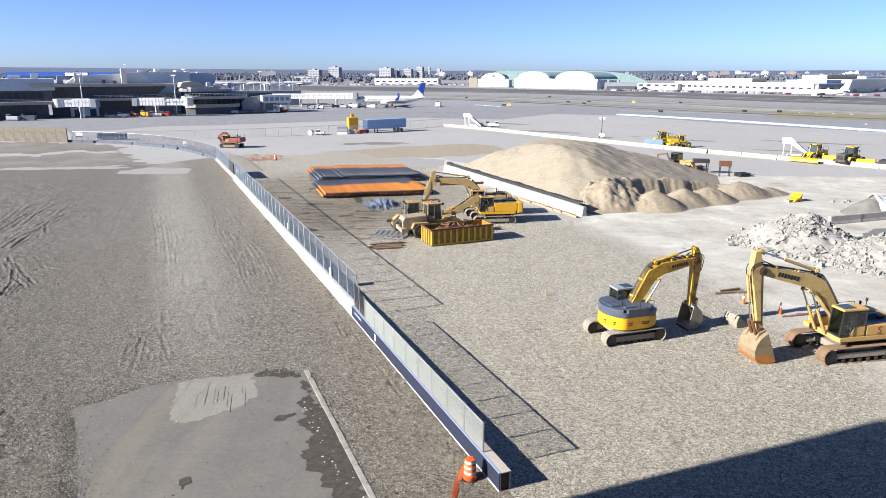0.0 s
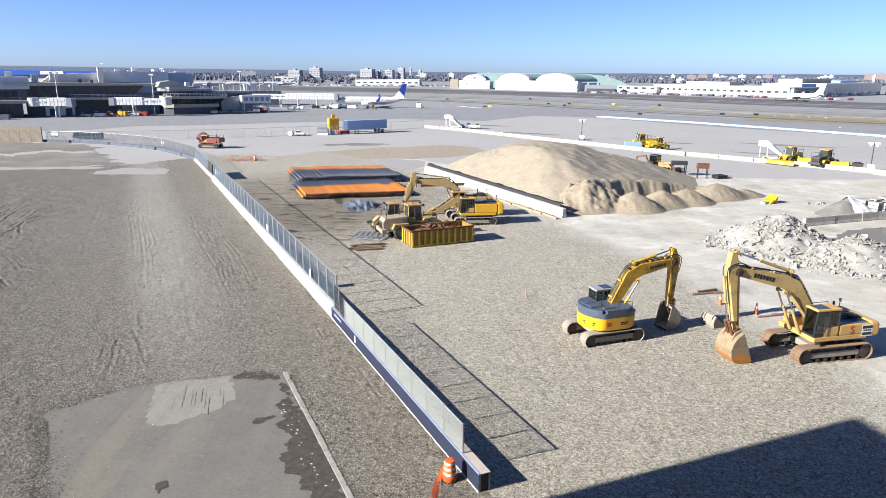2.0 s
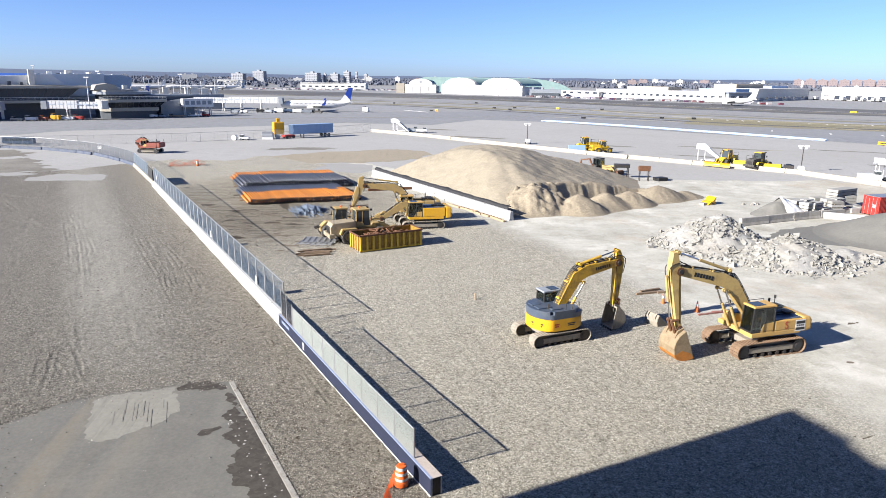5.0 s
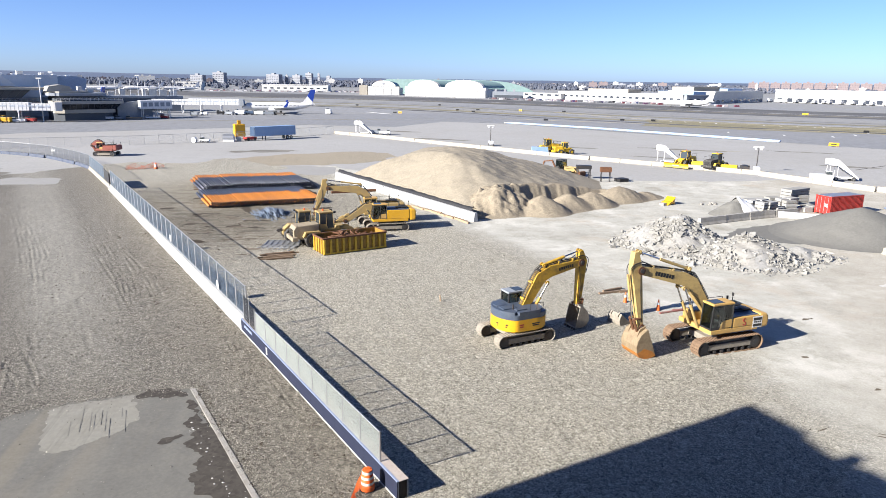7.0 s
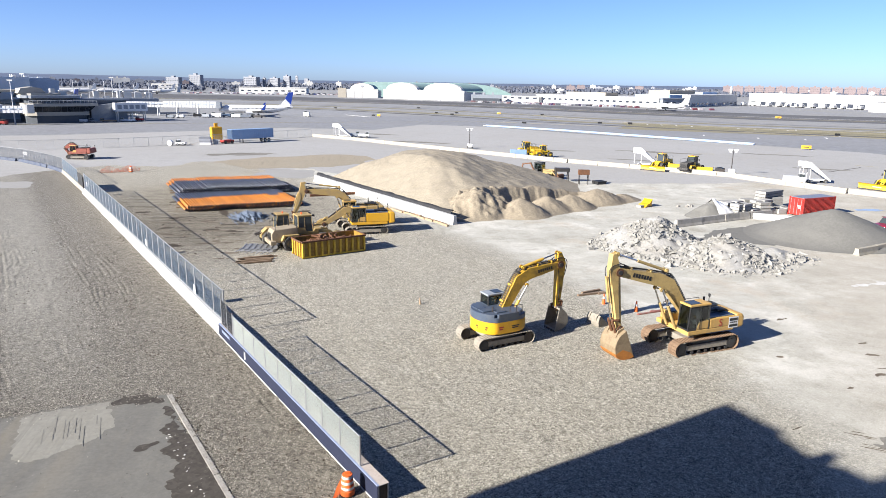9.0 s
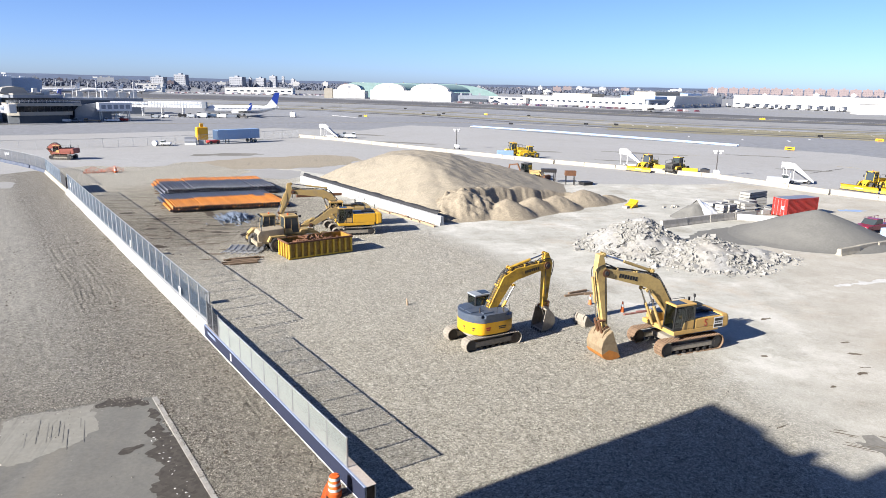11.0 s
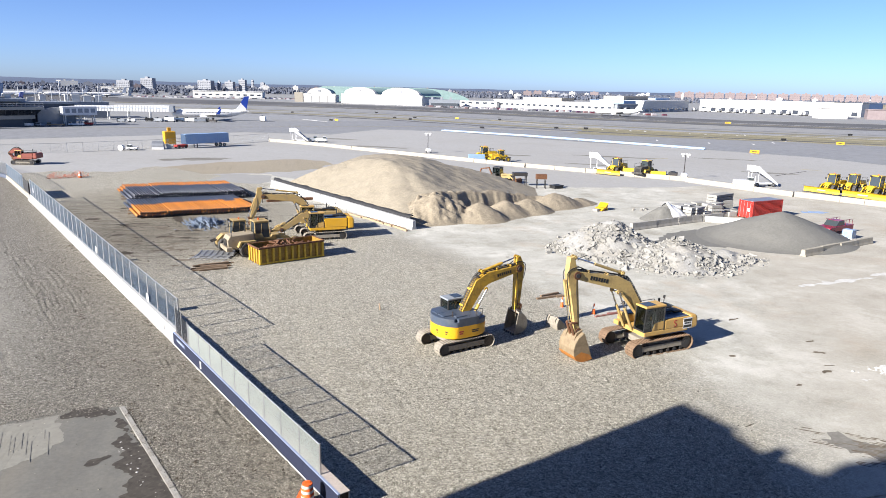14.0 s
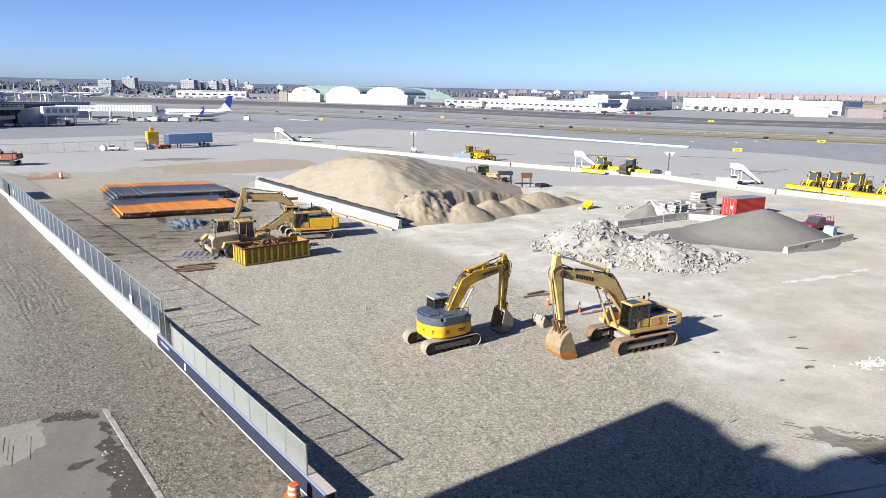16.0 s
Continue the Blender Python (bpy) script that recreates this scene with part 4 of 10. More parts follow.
M["dark_wire"] = surface("dark_coated_wire", (0.03, 0.034, 0.04), 0.6, amount=0.2, bump=0)
M["hoard"] = surface("weathered_dark_hoarding", (0.022, 0.024, 0.027), 0.8, dirt=(0.072, 0.072, 0.068), amount=0.5, big=1.2)
fence_run("chain_link_fence", [(-37.0, 117.3), DARK_END], 0.6, 2.7, 2.6, M["link_far"], M["galv"], "grey-blue chain link fence beyond the dark hoarding", 0.08, 0.002)
hoarding = thing("hoarding", at(0, 0), "dark weathered hoarding panels on the fence line", "hoarding")
st = along([(-33.6, 109.6), (-44.6, 134.6)], 2.8)
for i, (p, ang) in enumerate(st[:3]):
    bm = B()
    box(bm, 0.02, 2.78, -0.03, 0.03, 0.6, 2.4, 0.01)
    o = part("panel", bm, M["hoard"], hoarding)
    o.matrix_basis = at(p.x, p.y, 0, ang)
bm = B()
box(bm, -0.06, 0.06, -0.3, 0.35, 0.3, 2.6, 0.01)
o = part("end_panel", bm, M["black"], hoarding, "dark end panel")
o.matrix_basis = at(-33.5, 109.3, 0, st[0][1])

step_panel = thing("fence_panel", at(-5.27, 43.05, 0, 111.5), "dark mesh-covered panel closing the step in the fence", "fence panel")
for i in range(2):
    o = raw_part("wire_mesh", *wire_panel(1.34, 1.45 + 0.25 * i, 0.05, 0.0016), M["dark_wire"], step_panel)
    o.matrix_basis = at(i * 1.35, 0, 0.95)
for x, h in ((0.0, 2.5), (1.34, 2.7), (2.7, 3.1)):
    bm = B()
    cyl(bm, (x, 0, 0.9), (x, 0, h), 0.035, n=8)
    part("post", bm, M["galv"], step_panel)

# tan blast wall beyond the lane
wall = thing("blast_wall", at(0, 0), "stained tan concrete wall panels", "wall", "", "structure")
for i in range(14):
    bm = B()
    box(bm, 0.02, 2.98, -0.15, 0.15, 0, 3.7, 0.03)
    o = part("panel", bm, M["tan_concrete"], wall)
    o.matrix_basis = at(-93.2 - i * 2.93, 170.0 + i * 0.55, 0, 169)

# long line of barriers across the apron, and the wall that holds the sand
barrier_row([(0.2, 220), (12, 207), (33.4, 176.5), (54.6, 147.8), (79.3, 121), (87, 101.2), (96.8, 84.5), (112, 58), (126, 30)], 3.6, 0.9, 0.7, 0.34, M["cream_wall"], "dusty white concrete barrier in a long line", "barriers across the apron", 0.05)
barrier_row([(0.4, 119.8), (16.4, 82.3)], 3.05, 1.15, 0.7, 0.4, M["white_wall"], "white painted barrier holding back the sand", "barriers along the sand heap", 0.02)


liner = thing("geotextile_liner", at(0, 0), "black fabric liner hanging over the sand wall", "liner")
lv, lf = [], []
st = along([(0.4, 119.8), (16.7, 81.6)], 0.35)
for i, (p, ang) in enumerate(st):
    w1, w2 = 0.18 * noise.noise(Vector((i * 0.21, 0, 0))), 0.25 * noise.noise(Vector((i * 0.13, 5, 0)))
    for off, z in ((0.26, 1.08 + w1), (0.3, 1.35 + w1), (0.5 + w2, 1.62 + 0.3 * w2), (1.1 + w2, 1.3)):
        lv.append((p.x + 0.92 * off, p.y + 0.39 * off, z))
    if i:
        k = (i - 1) * 4
        lf += [(k + j, k + j + 1, k + j + 5, k + j + 4) for j in range(3)]
raw_part("fabric", lv, lf, M["black"], liner, True)


# ---- heaps ----
def mound(x, y, cx, cy, rx, ry, h, ang=0.0, sharp=1.0):
    c, s = math.cos(radians(ang)), math.sin(radians(ang))
    u, v = ((x - cx) * c + (y - cy) * s) / rx, (-(x - cx) * s + (y - cy) * c) / ry
    r = math.sqrt(u * u + v * v)
    k = max(0.0, 1 - r ** sharp) if r < 1 else -0.5 * (r - 1)
    return h * k


def smax(a, b, k=0.35):
    return max(a, b) + k * max(0.0, 1 - abs(a - b) / (2 * k)) ** 2 * 0.5


def edge_distance(x, y, pts):
    best, inside, n = 1e9, False, len(pts)
    for i in range(n):
        (x0, y0), (x1, y1) = pts[i], pts[(i + 1) % n]
        dx, dy = x1 - x0, y1 - y0
        t = max(0, min(1, ((x - x0) * dx + (y - y0) * dy) / (dx * dx + dy * dy)))
        best = min(best, math.hypot(x - x0 - t * dx, y - y0 - t * dy))
        if (y0 > y) != (y1 > y) and x < (x1 - x0) * (y - y0) / (y1 - y0) + x0:
            inside = not inside
    return best if inside else -best


def heap(name, x0, x1, y0, y1, step, height, material, label, category):
    nx, ny = int((x1 - x0) / step) + 1, int((y1 - y0) / step) + 1
    verts, keep = [], []
    for j in range(ny):
        for i in range(nx):
            x, y = x0 + i * step, y0 + j * step
            z = height(x, y)
            verts.append((x, y, max(z, -0.25)))
            keep.append(z > -0.2)
    faces = []
    for j in range(ny - 1):
        for i in range(nx - 1):
            q = (j * nx + i, j * nx + i + 1, (j + 1) * nx + i + 1, (j + 1) * nx + i)
            if any(keep[k] for k in q):
                faces.append(q)
    used = sorted({k for f in faces for k in f})
    remap = {k: i for i, k in enumerate(used)}
    ob = raw_part(name, [verts[k] for k in used], [tuple(remap[k] for k in f) for f in faces], material, None, True)
    return tagged(ob, label, category, "", "stuff")


SAND = [(1.2, 119.5), (17.0, 82.4), (24, 86), (44, 97), (50, 106), (44, 122), (24, 138), (8, 134)]


RIDGE = ((-2, 0.0), (1, 1.0), (2.5, 2.3), (4.4, 3.5), (6.2, 4.4), (8, 5.05), (11, 5.1), (13.2, 5.6), (15.5, 6.05), (18.3, 6.2), (21, 6.1), (25, 5.6), (31, 4.0), (36, 2.9), (41, 1.6), (46, 0.4), (52, -1.0))
SCARP = ((16.3, 81.8, 0.4), (18.0, 86.0, 1.7), (19.6, 89.6, 2.8), (22.3, 90.2, 3.0), (24.8, 91.6, 2.9), (27.6, 93.3, 2.75), (32.1, 94.6, 2.3), (37.0, 96.8, 1.6), (42.0, 97.5, 0.8), (49.0, 99.0, 0.05))
SX, SY, SZ = [[p[i] for p in SCARP] for i in range(3)]


def edge_to(x, y, a, b):
    dx, dy = b[0] - a[0], b[1] - a[1]
    t = max(0, min(1, ((x - a[0]) * dx + (y - a[1]) * dy) / (dx * dx + dy * dy)))
    return math.hypot(x - a[0] - t * dx, y - a[1] - t * dy)


def sand_height(x, y):
    """A broad heap, held by the wall on one side, that falls gently to a dug scarp."""
    d = edge_distance(x, y, SAND)
    u = x * 112.0 / max(y, 70)
    top = float(np.interp(u, [p[0] for p in RIDGE], [p[1] for p in RIDGE])) - 0.05 * max(0, y - 114)
    wall_side = edge_to(x, y, SAND[0], SAND[1])
    rest = min(edge_to(x, y, SAND[i], SAND[(i + 1) % len(SAND)]) for i in range(3, len(SAND)))
    zs, ys = float(np.interp(x, SX, SZ)), float(np.interp(x, SX, SY)) + 0.7 * noise.noise(Vector((x * 0.5, 3.0, 0))) + 0.3 * noise.noise(Vector((x * 1.7, 8.0, 0)))
    e = y - ys
    if e > 0:
        k = min(1.0, e / 19.0)
        front = zs + max(0.0, top - zs) * (1 - (1 - k) ** 1.5)
    else:
        front = zs + e * (1.5 if x > 22 else 0.8)
    z = min(top, (0.9 + 0.5 * wall_side) if d > 0 else 0.5 * d, 0.45 * rest if d > 0 else 0.5 * d)
    k = max(0.0, 1.0 - abs(z - front) / 2.2) if e > 0 else 0.0
    z = min(z, front) - 0.45 * k * k
    if d < 0 and y > 99:
        z = 0.5 * d
    elif d < 0:
        z = min(front, 0.6) if x > 16.2 else 0.5 * d
    w = Vector((x * 0.1, y * 0.1, 3.0))
    n = noise.fractal(w, 1.0, 2.0, 5) * 0.2 + noise.fractal(w * 6, 1.0, 2.0, 4) * 0.1
    run = noise.fractal(Vector((x * 0.5 + y * 0.33, (y - x) * 0.03, 7)), 1.0, 2.0, 4) * 0.12 * max(0.0, min(1.0, (wall_side - 9) / 5)) * max(0.0, min(1.0, (top - 3.0) / 2))
    return z + (n + run) * min(1, max(0, z) / 1.5)


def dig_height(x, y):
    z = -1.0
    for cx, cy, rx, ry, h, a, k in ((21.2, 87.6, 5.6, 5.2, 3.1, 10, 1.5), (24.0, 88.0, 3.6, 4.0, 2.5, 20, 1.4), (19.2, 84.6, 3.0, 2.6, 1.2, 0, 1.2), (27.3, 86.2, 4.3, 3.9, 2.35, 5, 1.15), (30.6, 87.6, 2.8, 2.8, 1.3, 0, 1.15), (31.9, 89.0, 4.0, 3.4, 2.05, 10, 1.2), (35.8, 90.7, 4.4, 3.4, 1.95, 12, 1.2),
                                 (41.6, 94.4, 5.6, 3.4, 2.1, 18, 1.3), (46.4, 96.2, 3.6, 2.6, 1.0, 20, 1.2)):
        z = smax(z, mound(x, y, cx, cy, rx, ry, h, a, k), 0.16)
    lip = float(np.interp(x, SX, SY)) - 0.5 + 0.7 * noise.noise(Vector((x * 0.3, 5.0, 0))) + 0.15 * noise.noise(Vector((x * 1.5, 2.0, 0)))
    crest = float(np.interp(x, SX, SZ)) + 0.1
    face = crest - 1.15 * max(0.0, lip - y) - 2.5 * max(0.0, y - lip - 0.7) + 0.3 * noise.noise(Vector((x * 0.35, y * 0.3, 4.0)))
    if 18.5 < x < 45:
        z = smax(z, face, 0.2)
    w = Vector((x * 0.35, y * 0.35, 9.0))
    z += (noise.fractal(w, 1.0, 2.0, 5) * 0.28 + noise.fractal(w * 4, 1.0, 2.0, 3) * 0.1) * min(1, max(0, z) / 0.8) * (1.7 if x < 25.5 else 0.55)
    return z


heap("sand_heap", -2, 56, 78, 142, 0.34, sand_height, M["sand"], "large heap of tan sand with wind-worn runnels", "sand heap")
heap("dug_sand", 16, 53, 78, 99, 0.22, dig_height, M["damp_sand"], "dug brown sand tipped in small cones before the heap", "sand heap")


def grit_height(x, y):
    z = smax(mound(x, y, 60.4, 69.0, 9.0, 8.4, 3.25, 10, 1.2), mound(x, y, 57.0, 68.6, 5.5, 5.0, 0.9, 20, 1.2), 0.4)
    w = Vector((x * 0.3, y * 0.3, 20.0))
    return z + noise.fractal(w, 1.0, 2.0, 4) * 0.12 * min(1, max(0, z))


blotch("grit_spread", 52.2, 70.5, 9.0, 4.6, 22, M["grit"], 0.032, "thin spread of grey stone dust by the heap", 0.6, 0.5)
heap("grit_heap", 44, 76, 56, 84, 0.35, grit_height, M["grit"], "smooth grey heap of stone dust", "grit heap")


def rubble_height(x, y):
    z = smax(mound(x, y, 36.3, 67.0, 6.4, 6.0, 3.4, 20, 1.1), mound(x, y, 40.8, 60.4, 5.9, 5.4, 2.4, 10, 1.1), 0.4)
    z = smax(z, mound(x, y, 46.6, 60.2, 3.0, 2.5, 1.1, 0, 1.1), 0.15)
    w = Vector((x * 0.5, y * 0.5, 31.0))
    return z + noise.fractal(w, 1.0, 2.0, 4) * 0.34 * min(1, max(0, z))


def fines(x, y):
    """Where crushed fines cover the chunks."""
    return noise.noise(Vector((x * 0.42, y * 0.42, 7.0))) + 0.4 * noise.noise(Vector((x * 1.3, y * 1.3, 2.0)))


heap("rubble_core", 27, 53, 53, 76, 0.3, lambda x, y: rubble_height(x, y) - 0.07 + 0.09 * noise.noise(Vector((x * 2.3, y * 2.3, 3))) + 0.1 * max(0, min(1, fines(x, y) * 4)), M["rubble_fines"], "bed of crushed concrete under the rubble", "rubble")

# ---- the building that the window belongs to, behind the camera ----
host = thing("terminal_block", at(0, 0), "tall grey terminal block with a long window gallery, unseen upper walls added against sky fill", "building", "", "structure")
bm = B()
box(bm, -34, 40, -18, -3.2, 0, 21)
part("wall", bm, M["facade"], host)
# unseen dark walls, carried up to 30 m to cut sky fill in shade
for nm, (x0, x1, z0, z1) in {"lower_wall": (-34, 40, 0, 15.9), "upper_wall": (-34, 40, 18.4, 30), "west_wall": (-34, -6, 15.9, 18.4), "east_wall": (8, 40, 15.9, 18.4)}.items():
    bm = B()
    box(bm, x0, x1, 0.55, 0.8, z0, z1)
    part(nm, bm, M["facade"], host)
for nm, (z0, z1) in {"gallery_floor": (15.1, 15.35), "gallery_ceiling": (18.5, 18.8), "roof": (29.7, 30)}.items():
    bm = B()
    box(bm, -34, 40, -3.2, 0.55, z0, z1)
    part(nm, bm, M["facade"], host)
wing = thing("terminal_wing", at(0, 0), "lower wing of the terminal with plant on its roof", "building", "", "structure")
bm = B()
slab_poly(bm, [(-21.75, 14.2), (-20.75, 10.9), (-21.15, 10.4), (-20.95, 8.1), (-20.1, 7.4), (-19.6, 6.0), (-18.2, 5.4), (-17.4, 1.0), (-41, 1.0), (-40.5, 6.9)], 0, 22)
part("wall", bm, M["facade"], wing)
for x, y, r, h in ((-21.45, 7.9, 0.45, 0.72),):
    bm = B()
    cyl(bm, (x, y, 22), (x, y, 22 + h), r, r * 0.8, n=16)
    part("roof_vent", bm, M["facade"], wing)


# ---- tyre tracks and loose stones ----
rng0 = random.Random(11)


def lane_point(off, ahead):
    return (0.9225 * off - 0.386 * ahead, 0.386 * off + 0.9225 * ahead)


# each track: way, width, depth, spacing of the lugs
DEEP, WORN, CRAWL = (0.4, 0.095, 0.3), (0.26, 0.05, 0.24), (0.5, 0.014, 0.2)
TRACKS = [(w, *DEEP) for w in (
    [(-50.9, 76.2), (-52.9, 82.6), (-53.8, 87.8), (-52.0, 90.6)], [(-45.2, 67.2), (-47.4, 74.1), (-50.0, 81.9), (-51.2, 88.5), (-50.7, 91.8)], [(-43.6, 64.7), (-45.0, 70.6), (-44.9, 74.1), (-42.8, 75.5), (-39.9, 78.3)],
    [(-47.9, 71.4), (-49.8, 77.1), (-51.1, 81.9)], [(-42.9, 65.3), (-44.7, 72.2), (-46.3, 80.2), (-45.9, 85.4)], [(-50.1, 80.2), (-46.1, 78.0), (-44.8, 81.9)], [(-46.5, 66.0), (-48.8, 73.0), (-50.6, 79.0), (-52.2, 86.0)],
    [(-41.2, 62.1), (-37.8, 57.4), (-35.5, 53.3), (-34.6, 50.4)], [(-36.1, 57.4), (-35.3, 54.1), (-34.6, 51.1)], [(-39.0, 62.5), (-35.6, 58.2), (-33.2, 57.4)], [(-40.2, 60.0), (-36.6, 55.4), (-34.0, 52.6)], [(-42, 70), (-45.5, 76), (-48, 84), (-47.5, 90)],
    [(-31.6, 53.0), (-29.9, 54.1), (-28.7, 54.5)])]
TRACKS += [(w, 0.3, 0.026, 0.26) for w in (
    [(-21.0, 42.7), (-19.1, 40.2), (-17.9, 38.5), (-17.6, 37.4)], [(-20.6, 42.7), (-18.9, 40.5), (-17.2, 39.0)], [(-20.3, 41.2), (-19.6, 38.9), (-18.8, 36.9)], [(-19.8, 41.7), (-19.2, 39.8), (-18.6, 38.1), (-18.3, 36.6)], [(-19.7, 43.7), (-18.2, 41.2), (-16.6, 38.1)],
    [(-20.0, 40.0), (-18.6, 38.6), (-17.3, 37.9)])]
TRACKS += [(w, *WORN) for w in (
    [(-40.0, 91.3), (-35.0, 80.2), (-30.4, 70.0), (-26.7, 61.1)], [(-38.2, 88.5), (-32.7, 77.0), (-28.5, 67.6), (-25.0, 59.2)], [(-37.2, 87.3), (-32.4, 77.0), (-27.2, 66.2)], [(-39.4, 105.8), (-31.8, 89.2), (-26.6, 77.0), (-21.6, 65.2), (-17.9, 57.3), (-15.8, 52.5)],
    [(-35.7, 98.0), (-29.9, 85.4), (-25.7, 75.5), (-20.6, 64.1), (-16.8, 55.0)], [(-27.8, 85.3), (-23.0, 74.0), (-19.0, 65.2), (-15.6, 57.3), (-14.4, 54.0)], [(-25.5, 80.1), (-20.3, 68.7), (-17.5, 63.1), (-15.0, 56.5)], [(-25.5, 77.0), (-21.4, 67.5), (-18.6, 61.0), (-16.3, 54.0)],
    [(-59.4, 110.0), (-49.8, 97.2), (-44.1, 89.3)], [(-49.4, 100.6), (-43.9, 91.3)], [(-53.7, 103.2), (-45.8, 91.4)], [(-48.1, 100.6), (-38.6, 85.4)], [(-36.6, 101.0), (-41.2, 112.0)], [(-33.0, 95.0), (-38.5, 107.5)])]
TRACKS += [(w, 0.2, 0.026, 0.2) for w in (
    [(-13.7, 47.1), (-12.5, 43.7), (-11.9, 40.7)], [(-12.8, 45.9), (-11.7, 41.6)], [(-13.1, 47.3), (-11.6, 43.1), (-10.8, 39.0)],
    [(-7.9, 45.9), (-6.5, 41.6), (-5.3, 38.0)], [(-7.0, 42.6), (-5.5, 38.0), (-4.3, 34.3)], [(-6.0, 38.0), (-4.5, 34.3), (-3.6, 31.1), (-2.0, 27.5)], [(-3.9, 37.5), (-2.2, 33.0), (-0.6, 29.5)])]
for off, a0, a1 in ((-0.6, 40, 112), (0.9, 46, 118), (2.6, 44, 116), (-5.2, 62, 100), (5.2, 40, 78)):
    TRACKS.append(([lane_point(off + 0.3 * math.sin(k * 0.9 + off * 2), a0 + (a1 - a0) * k / 7) for k in range(8)], 0.45, 0.016, 0.3))
for x0, y0, y1 in ((4.2, 46, 33), (6.0, 45, 29), (7.4, 50, 38), (8.3, 43, 28), (9.9, 40, 28.5), (11.2, 39.5, 29), (13.0, 39.0, 30), (14.5, 42, 31), (15.8, 38, 29.5), (17.2, 37.5, 29.5), (18.6, 36, 28.5), (12.2, 34, 27), (20.0, 37.5, 31)):
    bend = 0.9 * math.sin(x0 * 1.7)
    TRACKS.append(([(x0 + (y0 - y) * 0.17 + bend * math.sin((y0 - y) / (y0 - y1) * 2.6), y) for y in [y0 + (y1 - y0) * k / 6 for k in range(7)]], *CRAWL))
for cx, cy, rad, t0, t1 in ((3.5, 57.0, 5.5, 0.3, 1.9), (3.5, 57.0, 7.6, 0.2, 1.7), (8.0, 60.0, 4.5, 2.4, 4.4), (9.0, 62.0, 6.4, 2.5, 4.2), (13.5, 55.0, 5.0, 3.4, 4.9), (16.0, 66.0, 7.0, 3.3, 4.8), (-2.0, 58.0, 4.2, -0.6, 1.0)):
    TRACKS.append(([(cx + rad * math.cos(t0 + (t1 - t0) * k / 8), cy + rad * math.sin(t0 + (t1 - t0) * k / 8)) for k in range(9)], *CRAWL))
# wheels run in pairs: a second, fainter line beside each
for way, width, depth, pitch in TRACKS[:13] + TRACKS[19:40]:
    (ax, ay), (bx, by) = way[0], way[-1]
    k = math.hypot(bx - ax, by - ay)
    for off, part_d in ((0.8, 0.7),):
        TRACKS.append(([(x - (by - ay) / k * off, y + (bx - ax) / k * off) for x, y in way], width * 0.9, depth * part_d, pitch))
LATTICE = np.random.default_rng(77).random((512, 512))


def lumps(x, y, size, seed):
    """Smooth value noise, 0 to 1, with lumps of that size in metres."""
    u, v = x / size + seed * 37.3, y / size + seed * 91.7
    i, j = np.floor(u).astype(int), np.floor(v).astype(int)
    fu, fv = u - i, v - j
    fu, fv = fu * fu * (3 - 2 * fu), fv * fv * (3 - 2 * fv)
    i0, j0, i1, j1 = i % 512, j % 512, (i + 1) % 512, (j + 1) % 512
    return (LATTICE[i0, j0] * (1 - fu) + LATTICE[i1, j0] * fu) * (1 - fv) + (LATTICE[i0, j1] * (1 - fu) + LATTICE[i1, j1] * fu) * fv


def ruts(x, y):
    """Height that wheels and crawlers have pressed down and thrown up."""
    h = np.zeros_like(x)
    for n_t, (way, width, depth, pitch) in enumerate(TRACKS):
        run = 0.0
        pts = []
        for (ax, ay), (bx, by) in zip(way, way[1:]):
            k = max(1, int(math.hypot(bx - ax, by - ay) / 2.5))
            pts += [(ax + (bx - ax) * q / k, ay + (by - ay) * q / k) for q in range(k)]
        pts.append(way[-1])
        for (ax, ay), (bx, by) in zip(pts, pts[1:]):
            length = math.hypot(bx - ax, by - ay)
            r = width * 1.3
            near = np.nonzero((x > min(ax, bx) - r) & (x < max(ax, bx) + r) & (y > min(ay, by) - r) & (y < max(ay, by) + r))[0]
            if len(near):
                px, py = x[near] - ax, y[near] - ay
                tx, ty = (bx - ax) / length, (by - ay) / length
                s, d = px * tx + py * ty, np.abs(-px * ty + py * tx) + 0.1 * (lumps(x[near], y[near], 0.5, 3) - 0.5)
                on = (s >= 0) & (s < length)
                lug = np.sin(6.283 * ((s + run) / pitch + d * 0.9 / pitch))
                floor_h = -0.55 + 0.14 * lug
                rim = 0.9 * np.exp(-((d - width / 2 - 0.05) / 0.07) ** 2)
                prof = np.where(d < width / 2, floor_h, 0.0) + rim
                fade = np.clip(lumps(x[near], y[near], 2.6, 5 + n_t % 9) * 2.8 - 0.7, 0, 1) * np.clip(lumps(x[near], y[near], 0.6, 15 + n_t % 5) * 2.2 - 0.1, 0.45, 1)
                cut = np.where(on, prof * depth * fade, 0.0)
                h[near] = np.where(np.abs(cut) > np.abs(h[near]), cut, h[near])
            run += length
    return h


